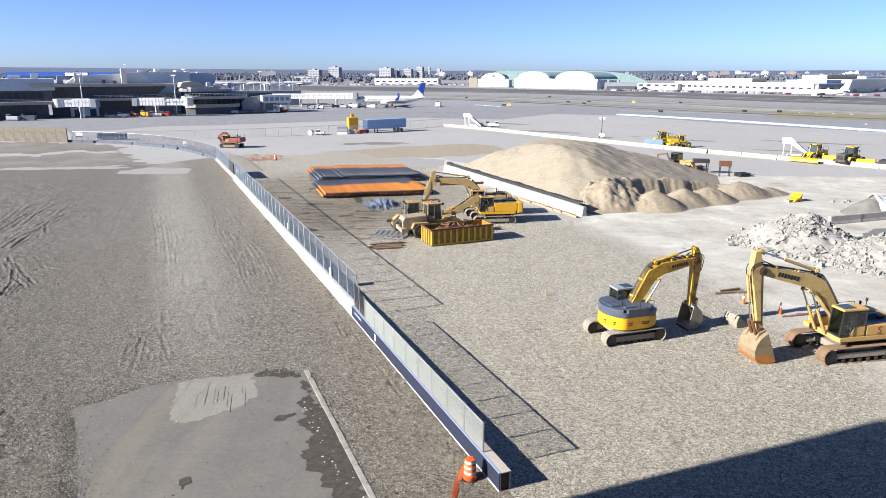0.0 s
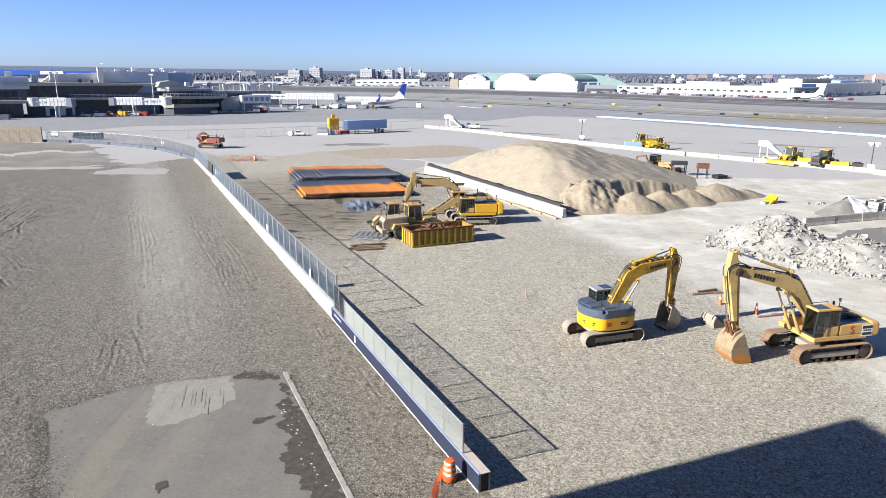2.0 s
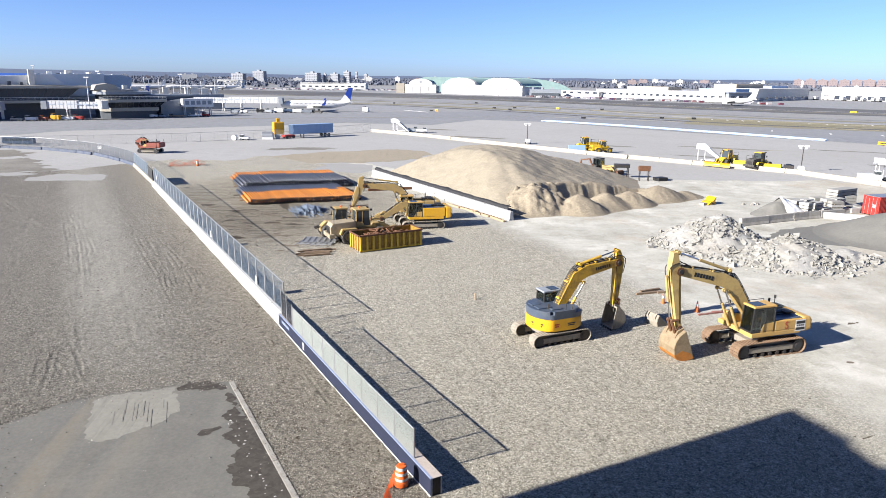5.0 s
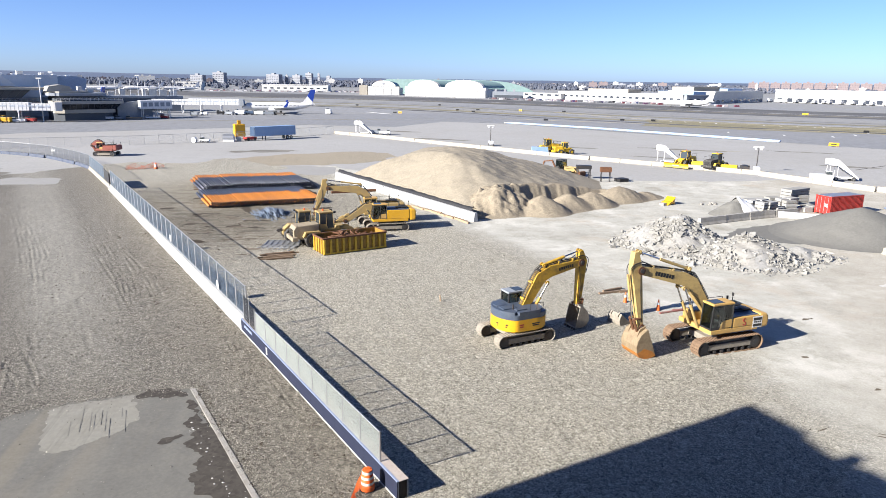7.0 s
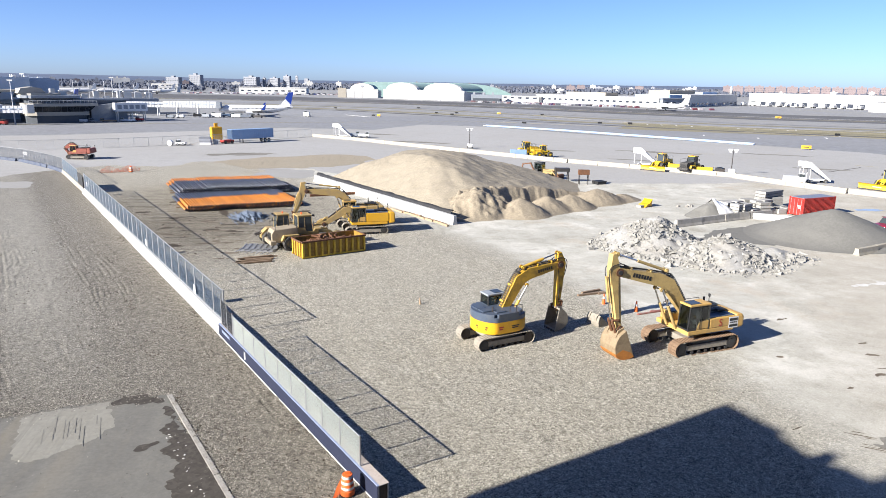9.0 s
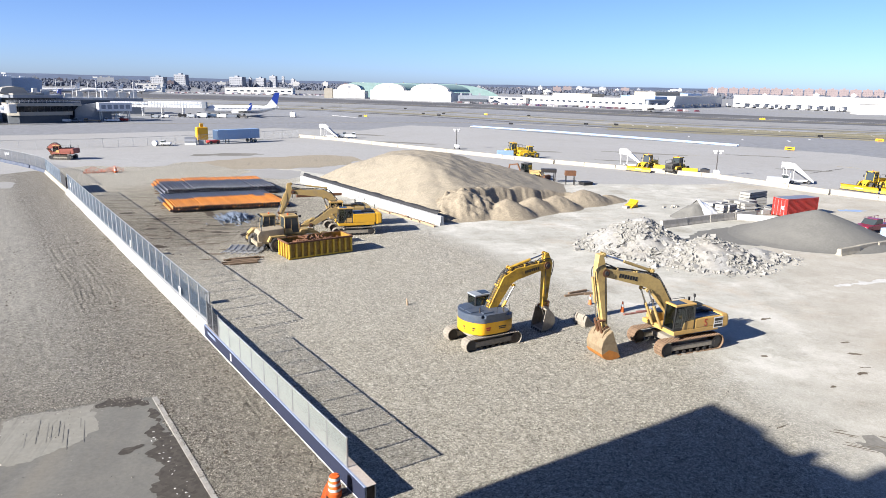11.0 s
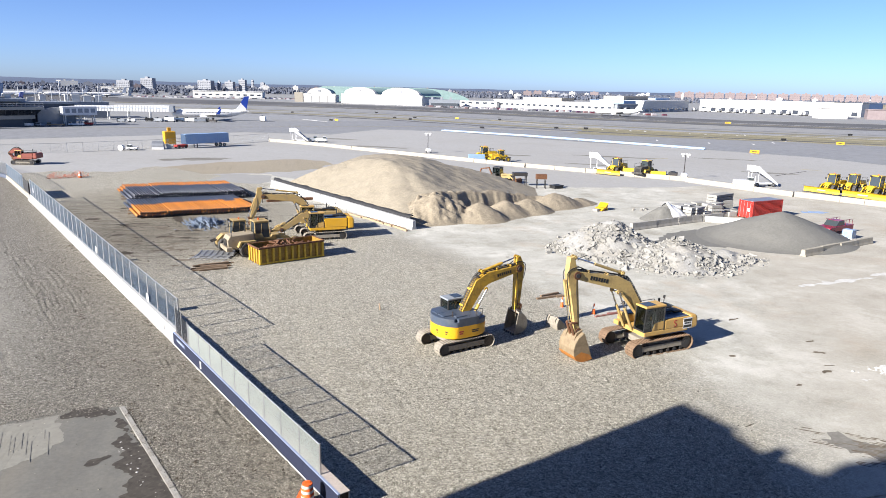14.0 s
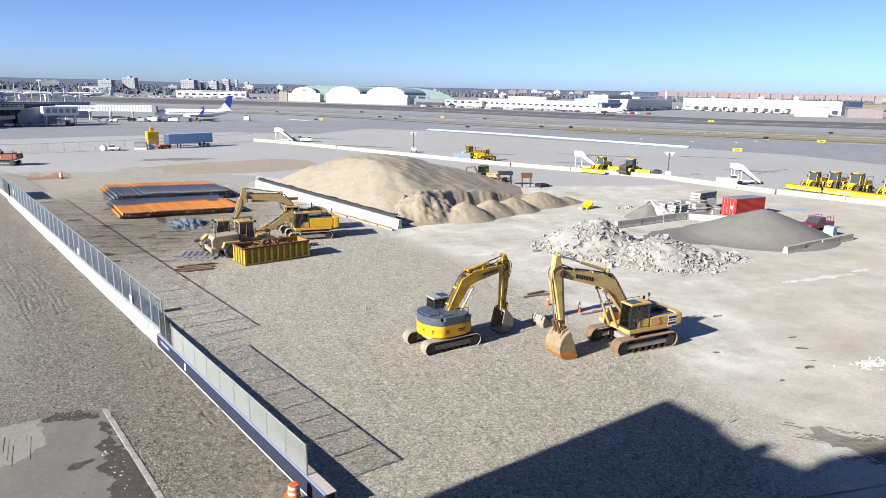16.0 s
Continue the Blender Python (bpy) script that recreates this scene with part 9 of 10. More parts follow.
# ---- aircraft ----
def airliner(m, label, tail_mat, L=35.0, r=1.95, group="parked airliners"):
    p = thing("airliner", m, label, "airliner", group)
    zc = 3.4
    bm = B()
    st = [(-L / 2, 0.25, 0.9), (-L / 2 + 2.5, 0.75, 0.6), (-L / 2 + 6, 1.45, 0.3), (-L / 2 + 10, r, 0), (L / 2 - 6, r, 0), (L / 2 - 3, r * 0.88, -0.1), (L / 2 - 1.2, r * 0.58, -0.3), (L / 2 - 0.3, r * 0.25, -0.45)]
    n = 18
    rings = [[bm.verts.new((x, q * math.cos(2 * math.pi * i / n), zc + dz + q * math.sin(2 * math.pi * i / n))) for i in range(n)] for x, q, dz in st]
    for a, b in zip(rings, rings[1:]):
        for i in range(n):
            bm.faces.new((a[i], b[i], b[(i + 1) % n], a[(i + 1) % n]))
    bm.faces.new(rings[0])
    bm.faces.new(rings[-1][::-1])
    fus = part("fuselage", bm, M["white_paint"], p, smooth=True)
    for s in (-1, 1):
        bm = B()
        root, tip = [(4.5, s * 1.6, 2.4), (-2.5, s * 1.6, 2.4)], [(-2.3, s * 17, 3.5), (-4.0, s * 17, 3.5)]
        vs = [bm.verts.new(Vector(c) + Vector((0, 0, dz))) for dz in (0, 0.35) for c in (root[0], root[1], tip[1], tip[0])]
        for f in ((0, 1, 2, 3), (7, 6, 5, 4), (0, 3, 7, 4), (1, 5, 6, 2), (0, 4, 5, 1), (3, 2, 6, 7)):
            bm.faces.new([vs[i] for i in f])
        wing = part("wing", bm, M["white_paint"], p)
        bm = B()
        prism(bm, [(-2.3, 3.6), (-4.0, 3.6), (-4.9, 6.0), (-4.2, 6.0)], s * 17 - 0.06, s * 17 + 0.06)
        part("winglet", bm, tail_mat, wing)
        bm = B()
        cyl(bm, (4.8, s * 5.3, 1.75), (1.6, s * 5.3, 1.85), 1.05, 0.75, 16)
        eng = part("engine", bm, M["white_paint"], wing, smooth=True)
        bm = B()
        cyl(bm, (4.83, s * 5.3, 1.75), (4.5, s * 5.3, 1.75), 0.85, 0.8, 16)
        part("intake", bm, M["black"], eng)
        bm = B()
        root, tip = [(-L / 2 + 4.6, s * 0.5, 4.3), (-L / 2 + 1.4, s * 0.5, 4.3)], [(-L / 2 + 1.4, s * 6.6, 4.8), (-L / 2 + 0.1, s * 6.6, 4.8)]
        vs = [bm.verts.new(Vector(c) + Vector((0, 0, dz))) for dz in (0, 0.18) for c in (root[0], root[1], tip[1], tip[0])]
        for f in ((0, 1, 2, 3), (7, 6, 5, 4), (0, 3, 7, 4), (1, 5, 6, 2), (0, 4, 5, 1), (3, 2, 6, 7)):
            bm.faces.new([vs[i] for i in f])
        part("tailplane", bm, M["white_paint"], p)
    bm = B()
    prism(bm, [(-L / 2 + 7.5, 4.9), (-L / 2 + 5.2, 5.6), (-L / 2 + 1.6, 11.6), (-L / 2 - 0.6, 11.6), (-L / 2 + 1.0, 4.7)], -0.16, 0.16, 0.03)
    part("tail_fin", bm, tail_mat, p)
    bm = B()
    prism(bm, [(-L / 2 + 8.6, 4.7), (-L / 2 + 5.6, 5.7), (-L / 2 + 3.4, 8.4), (-L / 2 + 0.9, 5.6), (-L / 2 + 1.2, 4.6)], -0.19, 0.19, 0.03)
    part("fin_root", bm, M["white_paint"], p)
    for x, y in ((L / 2 - 5, 0), (-1.0, -2.8), (-1.0, 2.8)):
        bm = B()
        cyl(bm, (x, y, 0.5), (x, y, 2.0), 0.12, n=8)
        g = part("landing_gear", bm, M["galv"], p)
        bm = B()
        for d in (-0.35, 0.35):
            cyl(bm, (x, y + d - 0.15, 0.55), (x, y + d + 0.15, 0.55), 0.55, n=12)
        part("tyre", bm, M["rubber"], g)
    bm = B()
    k = 0
    while k < 34:
        x = L / 2 - 6.5 - k * 0.62
        for s in (-1, 1):
            box(bm, x - 0.12, x + 0.12, s * r - 0.02, s * r + 0.02, zc + 0.25, zc + 0.6)
        k += 1
    o = part("cabin_glazing", bm, M["far_glass"], fus)
    o["kind"] = "stuff"
    bm = B()
    prism(bm, [(L / 2 - 2.1, zc + 0.55), (L / 2 - 1.4, zc + 0.5), (L / 2 - 1.75, zc + 0.95), (L / 2 - 2.3, zc + 1.05)], -0.95, 0.95)
    part("windscreen", bm, M["far_glass"], fus)
    return p


airliner(at(-26.5, 349, 0, 184), "white parked airliner with a blue tail fin", M["tail_blue"])
airliner(at(252, 465, 0, 150), "white airliner rolling along the runway", M["white_paint"], 34, 1.9, "airliners on the runway")
airliner(at(-116, 345, 0, 250), "airliner with a dark blue tail behind the concourse", M["tail_blue"])
for x, y, a in ((-253, 820, 20), (-214, 842, 20), (-178, 862, 20)):
    airliner(at(x, y, 0, a + 180), "white airliner parked far across the field", M["white_paint"], 44, 2.2, "far airliners")
airliner(at(-262, 395, 0, 205), "airliner behind the terminal with a red marked tail", M["white_paint"])


def jet_bridge(a, b, z, label, rotunda=True):
    j = thing("jet_bridge", at(a[0], a[1], 0, heading(a, b)), label, "jet bridge", "jet bridges")
    L = (Vector(b) - Vector(a)).length
    for nm, x0, x1, w, h in (("outer_tunnel", 0, L * 0.55, 1.6, 2.9), ("inner_tunnel", L * 0.55, L, 1.35, 2.5)):
        bm = B()
        box(bm, x0, x1, -w, w, z, z + h, 0.08)
        t = part(nm, bm, M["white_paint"], j)
        for i in range(int((x1 - x0) / 1.3)):
            x = x0 + 0.4 + i * 1.3
            for s in (-1, 1):
                bm = B()
                box(bm, x, x + 0.12, s * w - 0.04, s * w + 0.04, z + 0.05, z + h - 0.05)
                part("frame_rib", bm, M["terminal_grey"], t)
    bm = B()
    cyl(bm, (L, 0, z - 0.1), (L, 0, z + 3.0), 2.0, n=18)
    part("rotunda", bm, M["off_white"], j)
    bm = B()
    for k in range(int(L / 3)):
        for s in (-1, 1):
            box(bm, 0.9 + k * 3, 2.9 + k * 3, s * 1.62 - 0.03, s * 1.62 + 0.03, z + 1.5, z + 1.85)
    o = part("side_glazing", bm, M["pale_cladding"], j)
    o["kind"] = "stuff"
    for x in ((L * 0.2, L * 0.42, L * 0.62, L * 0.85) if L > 25 else (L * 0.35,)):
        bm = B()
        for y in (-1.3, 1.3):
            cyl(bm, (x, y, 0), (x, y, z), 0.22, n=8)
        box(bm, x - 0.3, x + 0.3, -1.7, 1.7, z - 0.35, z)
        s = part("support", bm, M["white_paint"], j)
    bm = B()
    prism(bm, [(-2.2, z - 0.2), (0, z - 0.2), (0, z + 2.9), (-2.0, z + 2.7)], -1.9, 1.9, 0.1)
    part("cab_hood", bm, M["terminal_grey"], j)
    return j


jet_bridge((-44.5, 347), (-88, 350), 3.9, "long white jet bridge reaching the parked airliner")
jet_bridge((-80, 318), (-101, 318), 3.6, "white jet bridge section beside the concourse")
jet_bridge((-120, 274), (-101, 275), 4.2, "white jet bridge with a round end before the terminal")
jet_bridge((-133, 263), (-145, 262), 4.2, "short white jet bridge at the dark pier")
jet_bridge((-84, 309), (-72, 306), 3.2, "short white jet bridge at the end of the concourse")


# ---- terminal ----
def window_band(parent, x0, x1, y, z0, z1, n, name="window"):
    for i in range(n):
        bm = B()
        w = (x1 - x0) / n
        box(bm, x0 + i * w + 0.12, x0 + (i + 1) * w - 0.12, y - 0.05, y + 0.05, z0, z1)
        part(name, bm, M["far_glass"], parent)


pier = thing("terminal_pier", at(-146, 264.5, 0, 210), "long dark terminal pier with a grey upper storey", "terminal building")
bm = B()
box(bm, 4, 90, -22, 0, 0, 5.2)
part("ground_floor", bm, M["terminal_dark"], pier)
bm = B()
box(bm, -1, 90, -22, 3.5, 5.2, 6.3, 0.1)
part("canopy", bm, M["terminal_beige"], pier)
bm = B()
box(bm, 2, 90, -22, -3, 6.3, 10.2)
part("upper_floor", bm, M["terminal_dark"], pier)
bm = B()
box(bm, 1, 90, -23, -2, 10.2, 14.6, 0.1)
part("roof", bm, M["pale_cladding"], pier)
window_band(pier, 5, 60, -2.95, 6.8, 9.6, 22)
window_band(pier, 6, 60, 0.05, 1.0, 4.0, 16)
bm = B()
for i in range(24):
    cyl(bm, (-0.5 + i * 2.5, 3.3, 6.3), (-0.5 + i * 2.5, 3.3, 7.3), 0.05, n=5)
for z in (6.8, 7.3):
    cyl(bm, (-0.5, 3.3, z), (57, 3.3, z), 0.05, n=5)
part("handrail", bm, M["galv"], pier)
for x, w, h in ((6, 2.5, 2.0), (12, 4, 1.2), (40, 5, 2.2)):
    bm = B()
    box(bm, x, x + w, -12, -9, 14.6, 14.6 + h, 0.1)
    part("roof_unit", bm, M["off_white"], pier)

ctrl = thing("terminal_rotunda", at(-119.7, 285.6, 0, 210), "terminal building with a sloping glazed band under a broad roof", "terminal building")
bm = B()
box(bm, 3, 36, -20, 0, 0, 6.0)
part("ground_floor", bm, M["terminal_dark"], ctrl)
bm = B()
box(bm, 20, 30, -0.2, 0.35, 0.1, 3.4)
part("white_gate_wall", bm, M["white_paint"], ctrl)
for x in (21, 26.5):
    bm = B()
    box(bm, x, x + 2.2, 0.36, 0.5, 0.1, 2.8)
    part("gate", bm, M["dark_blue"], ctrl)
bm = B()
box(bm, -8, 22, -18, 5.0, 6.0, 7.0, 0.1)
part("terrace", bm, M["terminal_beige"], ctrl)
bm = B()
for i in range(16):
    cyl(bm, (-7.8 + i * 1.95, 4.8, 7.0), (-7.8 + i * 1.95, 4.8, 8.1), 0.05, n=5)
cyl(bm, (-7.8, 4.8, 8.1), (21.5, 4.8, 8.1), 0.06, n=5)
cyl(bm, (-7.8, 4.8, 7.55), (21.5, 4.8, 7.55), 0.05, n=5)
part("handrail", bm, M["white_paint"], ctrl)
bm = B()
prism(bm, [(-1, 7.0), (36, 7.0), (40, 11.4), (-6, 11.4)], -16, 1.0)
part("glazed_band", bm, M["far_glass"], ctrl)
for i in range(18):
    bm = B()
    x = -1 + i * 2.15
    cyl(bm, (x, 1.05, 7.0), (-6 + i * 2.68, 1.05, 11.4), 0.08, n=5)
    part("mullion", bm, M["terminal_dark"], ctrl)
bm = B()
prism(bm, [(-9, 11.4), (42, 11.4), (43, 12.7), (-10.5, 12.2)], -19, 4.0)
part("roof", bm, M["terminal_beige"], ctrl)
bm = B()
prism(bm, [(-3, 12.5), (30, 12.7), (26, 15.6), (2, 16.6)], -17, -8)
part("upper_roof", bm, M["white_paint"], ctrl)
for x, w, h in ((24, 3, 4.2), (31, 2.2, 3.2), (8, 2.0, 6.0), (16, 1.2, 1.6), (12, 1.2, 1.2)):
    bm = B()
    box(bm, x, x + w, -7.5, -5.0, 12.4, 12.4 + h, 0.1)
    part("roof_unit", bm, M["off_white"] if h > 3 else M["terminal_dark"], ctrl)

hall = thing("terminal_hall", at(-121, 312, 0, 210), "large wedge-shaped terminal hall with white and grey-blue sides", "terminal building")
bm = B()
prism(bm, [(-17, 0), (26, 0), (26, 14), (21, 16.0), (-15, 16.6), (-19, 15.5)], -40, 0)
part("wall", bm, M["pale_cladding"], hall)
bm = B()
slab_poly(bm, [(-7.5, 2.0), (20.0, 14.5), (20.0, -2.0), (-7.5, -2.0)], 8.0, 16.9)
part("white_front", bm, M["white_paint"], hall, "sunlit white canted wall")
for x, w in ((4.5, 2.4), (-3.0, 1.2)):
    bm = B()
    box(bm, x, x + w, -1.5, 1.0, 16.9, 18.4 if w > 2 else 17.8, 0.06)
    part("roof_unit", bm, M["off_white"], hall)
bm = B()
prism(bm, [(-20, 6.2), (-18.8, 6.2), (-8, 10.8), (-9, 11.4)], 2.6, 5)
part("covered_stair", bm, M["terminal_dark"], hall)
for i in range(7):
    bm = B()
    box(bm, -14 + i * 5, -12.2 + i * 5, -8, -6, 16.3, 17.0 + 0.4 * (i % 3), 0.05)
    part("roof_unit", bm, M["white_paint"], hall)
blue = thing("far_blue_hall", at(-190, 392, 0, 170), "long far hall with a bright blue roof", "terminal building")
bm = B()
box(bm, -40, 60, -20, 0, 0, 14.6)
part("wall", bm, M["terminal_grey"], blue)
bm = B()
prism(bm, [(-42, 14.6), (62, 14.6), (60, 17.2), (-38, 16.6)], -22, 2)
part("roof", bm, M["terminal_blue"], blue)
bm = B()
box(bm, 8, 22, 2.05, 2.4, 15.0, 16.6)
part("white_panel", bm, M["white_paint"], blue)

conc = thing("terminal_concourse", at(-76, 297, 0, 210), "low rounded concourse with dark bands and pale fascias", "terminal building")
def tier(x0, x1, y1):
    """A floor plan with chamfered front corners and a straight back."""
    return [(x0, -14), (x1, -14), (x1, y1 - 2.5), (x1 - 3, y1), (x0 + 4, y1), (x0 + 0.8, y1 - 2), (x0, y1 - 4.5)]


for nm, x0, x1, y1, z0, z1, mt in (("ground_floor", 11, 32, 0.5, 0, 2.8, "terminal_dark"), ("plinth_band", 10, 32, 1.4, 2.8, 4.2, "terminal_beige"), ("deck_fascia", 7.2, 33, 3.6, 6.3, 7.4, "terminal_beige"),
                                   ("top_floor", 15, 31.5, 0.6, 7.4, 9.3, "terminal_dark"), ("roof", 13, 33.5, 2.6, 9.3, 10.3, "terminal_grey"), ("roof_step", 19, 33, 0.4, 10.3, 11.0, "terminal_beige")):
    bm = B()
    slab_poly(bm, tier(x0, x1, y1), z0, z1)
    part(nm, bm, M[mt], conc)
# canted window storey between the plinth and the deck
lo, hi = tier(9.5, 32, 1.2), tier(7.8, 32.4, 3.0)
bm = B()
vl = [bm.verts.new((x, y, 4.2)) for x, y in lo]
vh = [bm.verts.new((x, y, 6.3)) for x, y in hi]
for k in range(len(lo)):
    q = (k + 1) % len(lo)
    bm.faces.new((vl[k], vl[q], vh[q], vh[k]))
bm.faces.new(vh)
bm.faces.new(vl[::-1])
bmesh.ops.recalc_face_normals(bm, faces=bm.faces[:])
part("canted_floor", bm, M["terminal_glass"], conc)
for i in range(9):
    bm = B()
    x = 12.5 + i * 2.1
    cyl(bm, (x, 1.22, 4.2), (x, 3.04, 6.3), 0.09, n=5)
    part("mullion", bm, M["terminal_dark"], conc)
bm = B()
prism(bm, [(25, 11.0), (34, 11.0), (33, 12.8), (29, 13.4), (26, 12.8)], -10, -1.0)
part("rounded_roof", bm, M["terminal_beige"], conc)
for x, w, h in ((17, 2.5, 1.2), (21, 1.6, 1.8), (23.5, 1.2, 0.9)):
    bm = B()
    box(bm, x, x + w, -7, -4.5, 10.3, 10.9 + h, 0.08)
    part("roof_unit", bm, M["off_white"], conc)
window_band(conc, 17, 29, 0.6, 7.7, 9.0, 9)
bm = B()
for i in range(17):
    cyl(bm, (8.5 + i * 1.45, 3.2, 7.4), (8.5 + i * 1.45, 3.2, 8.5), 0.05, n=5)
cyl(bm, (8.5, 3.2, 8.5), (31.7, 3.2, 8.5), 0.06, n=5)
cyl(bm, (8.5, 3.2, 7.95), (31.7, 3.2, 7.95), 0.05, n=5)
part("handrail", bm, M["white_paint"], conc)
# link building that runs on behind
bm = B()
box(bm, -5, 14.8, -13, -6, 0, 8.2)
part("link_wall", bm, M["blue_grey"], conc)
bm = B()
box(bm, -6, 14.9, -13.5, -5.2, 8.2, 9.0)
part("link_roof", bm, M["terminal_grey"], conc)
bm = B()
prism(bm, [(-4, 0), (9.4, 0), (9.4, 6.2), (-4, 7.6)], -5.9, -2.6)
part("side_wall", bm, M["terminal_grey"], conc)
bm = B()
box(bm, -11, 1.5, -2.4, 1.2, 4.0, 7.4, 0.1)
gate = part("gate_room", bm, M["white_paint"], conc, "white boxed gate room on columns")
for i in range(5):
    bm = B()
    box(bm, -10.2 + i * 2.3, -8.6 + i * 2.3, 1.15, 1.24, 5.0, 6.6)
    part("window", bm, M["terminal_grey"], gate)
for x in (-10, -5, 0.5):
    for y in (-1.8, 0.6):
        bm = B()
        cyl(bm, (x, y, 0), (x, y, 4.0), 0.22, n=8)
        part("column", bm, M["off_white"], conc)
back = thing("terminal_roofs", at(-112, 352, 0, 200), "far concourse roofs with pale plant on top", "terminal building")
bm = B()
box(bm, -40, 30, -16, 0, 0, 7.5)
part("wall", bm, M["terminal_grey"], back)
for i in range(14):
    bm = B()
    x = -38 + i * 4.8
    box(bm, x, x + rng.uniform(1.5, 4), -9, -5, 7.5, 7.5 + rng.uniform(0.8, 3.5), 0.1)
    part("roof_unit", bm, M["off_white"], back)
for i in range(10):
    bm = B()
    cyl(bm, (-36 + i * 6.6, -2, 7.5), (-36 + i * 6.6, -2, rng.uniform(13, 16)), 0.16, n=5)
    part("roof_mast", bm, M["white_paint"], back)


def lamp_mast(m, h):
    t = thing("apron_mast", m, "slim white floodlight mast on the apron", "light mast", "apron floodlight masts")
    bm = B()
    cyl(bm, (0, 0, 0), (0, 0, h), 0.22, 0.12, 8)
    part("pole", bm, M["white_paint"], t)
    bm = B()
    box(bm, -0.9, 0.9, -0.2, 0.2, h - 0.1, h + 0.4, 0.05)
    part("lamp_head", bm, M["off_white"], t)


for x, y, h in ((-136, 262, 16.0), (-107, 278, 15.5), (-83, 318, 17), (-190, 420, 21), (-122, 330, 18)):
    lamp_mast(at(x, y), h)

# service vehicles along the terminal
for i, (x, y, mt, L, H) in enumerate(((-113, 272, "white_paint", 4.6, 1.3), (-116.5, 270.5, "yellow_bright", 3.2, 1.9), (-109.5, 273.5, "red_paint", 3.4, 1.4), (-120, 268.5, "red_machine", 3, 1.4), (-123.5, 267, "white_paint", 4, 1.4), (-88, 290, "white_paint", 4.4, 1.3),
                                      (-84, 291, "terminal_grey", 3, 1.0), (-79, 293, "new_wood", 6, 0.9), (-72.5, 296, "white_paint", 5.4, 1.0), (-52, 335, "black", 3.4, 1.5), (-47.5, 333, "terminal_grey", 3.6, 1.5), (-43, 334, "white_paint", 4.5, 2.0),
                                      (-39, 336, "dark_blue", 4, 1.6), (-34, 333, "white_paint", 5, 1.7), (-30, 332, "terminal_grey", 5, 1.5), (-25, 332, "dark_steel", 5, 1.2), (-62, 326, "terminal_grey", 3.4, 1.4), (-58, 328, "white_paint", 3.2, 1.5),
                                      (-2.3, 343, "white_paint", 2.6, 2.4), (-150, 250, "blue_grey", 5, 1.8), (-155, 249, "terminal_grey", 5, 1.6), (-162, 247, "dark_steel", 6, 1.7), (-69, 300, "red_paint", 3, 1.2), (-128, 266, "raw_concrete", 4, 1.1))):
    tractor(at(x, y, 0, rng.uniform(-15, 15) + 170), "%s service vehicle before the terminal" % {"white_paint": "white", "yellow_bright": "yellow", "red_paint": "red", "red_machine": "orange", "terminal_grey": "grey", "new_wood": "tan", "black": "black", "dark_blue": "navy", "dark_steel": "dark", "blue_grey": "blue-grey", "raw_concrete": "pale grey"}[mt], L, H, "service_vehicle", mt)
bus = thing("parked_bus", at(-86, 178, 0, 176) @ Matrix.Scale(0.62, 4), "dark blue minibus parked behind the wire fence", "bus")
bm = B()
prism(bm, [(-6, 0.4), (5.6, 0.4), (6, 1.2), (5.5, 2.8), (-5.7, 2.9), (-6, 2.6)], -1.2, 1.2, 0.1)
part("body", bm, M["dark_blue"], bus)
bm = B()
box(bm, -5.5, 5.2, -1.23, 1.23, 1.5, 2.4, 0.03)
part("window_band", bm, M["glass"], bus)
for x in (-3.6, 3.6):
    for y in (-1.05, 1.05):
        wheel(bus, x, y, 0.5, 0.28, M["galv"])
bm = B()
box(bm, -1.0, 1.0, -0.05, 0.05, 1.2, 2.3, 0.02)
for x in (-0.8, 0.8):
    cyl(bm, (x, 0, 0), (x, 0, 1.25), 0.05, n=6)
o = part("notice_board", bm, M["white_paint"])
tagged(o, "white notice board on posts beside the tan wall", "sign", "notice boards on the fence")
o.matrix_basis = at(-91.5, 172.5, 0, -10)
bm = B()
box(bm, -0.9, 0.9, -0.04, 0.04, 1.2, 2.4, 0.02)
for x in (-0.7, 0.7):
    cyl(bm, (x, 0, 0), (x, 0, 1.25), 0.05, n=6)
o = part("notice_board", bm, M["white_paint"])
tagged(o, "white notice board on posts by the curving fence", "sign", "notice boards on the fence")
o.matrix_basis = at(-60.6, 160.5, 0.0, -20) @ Matrix.Scale(0.55, 4)


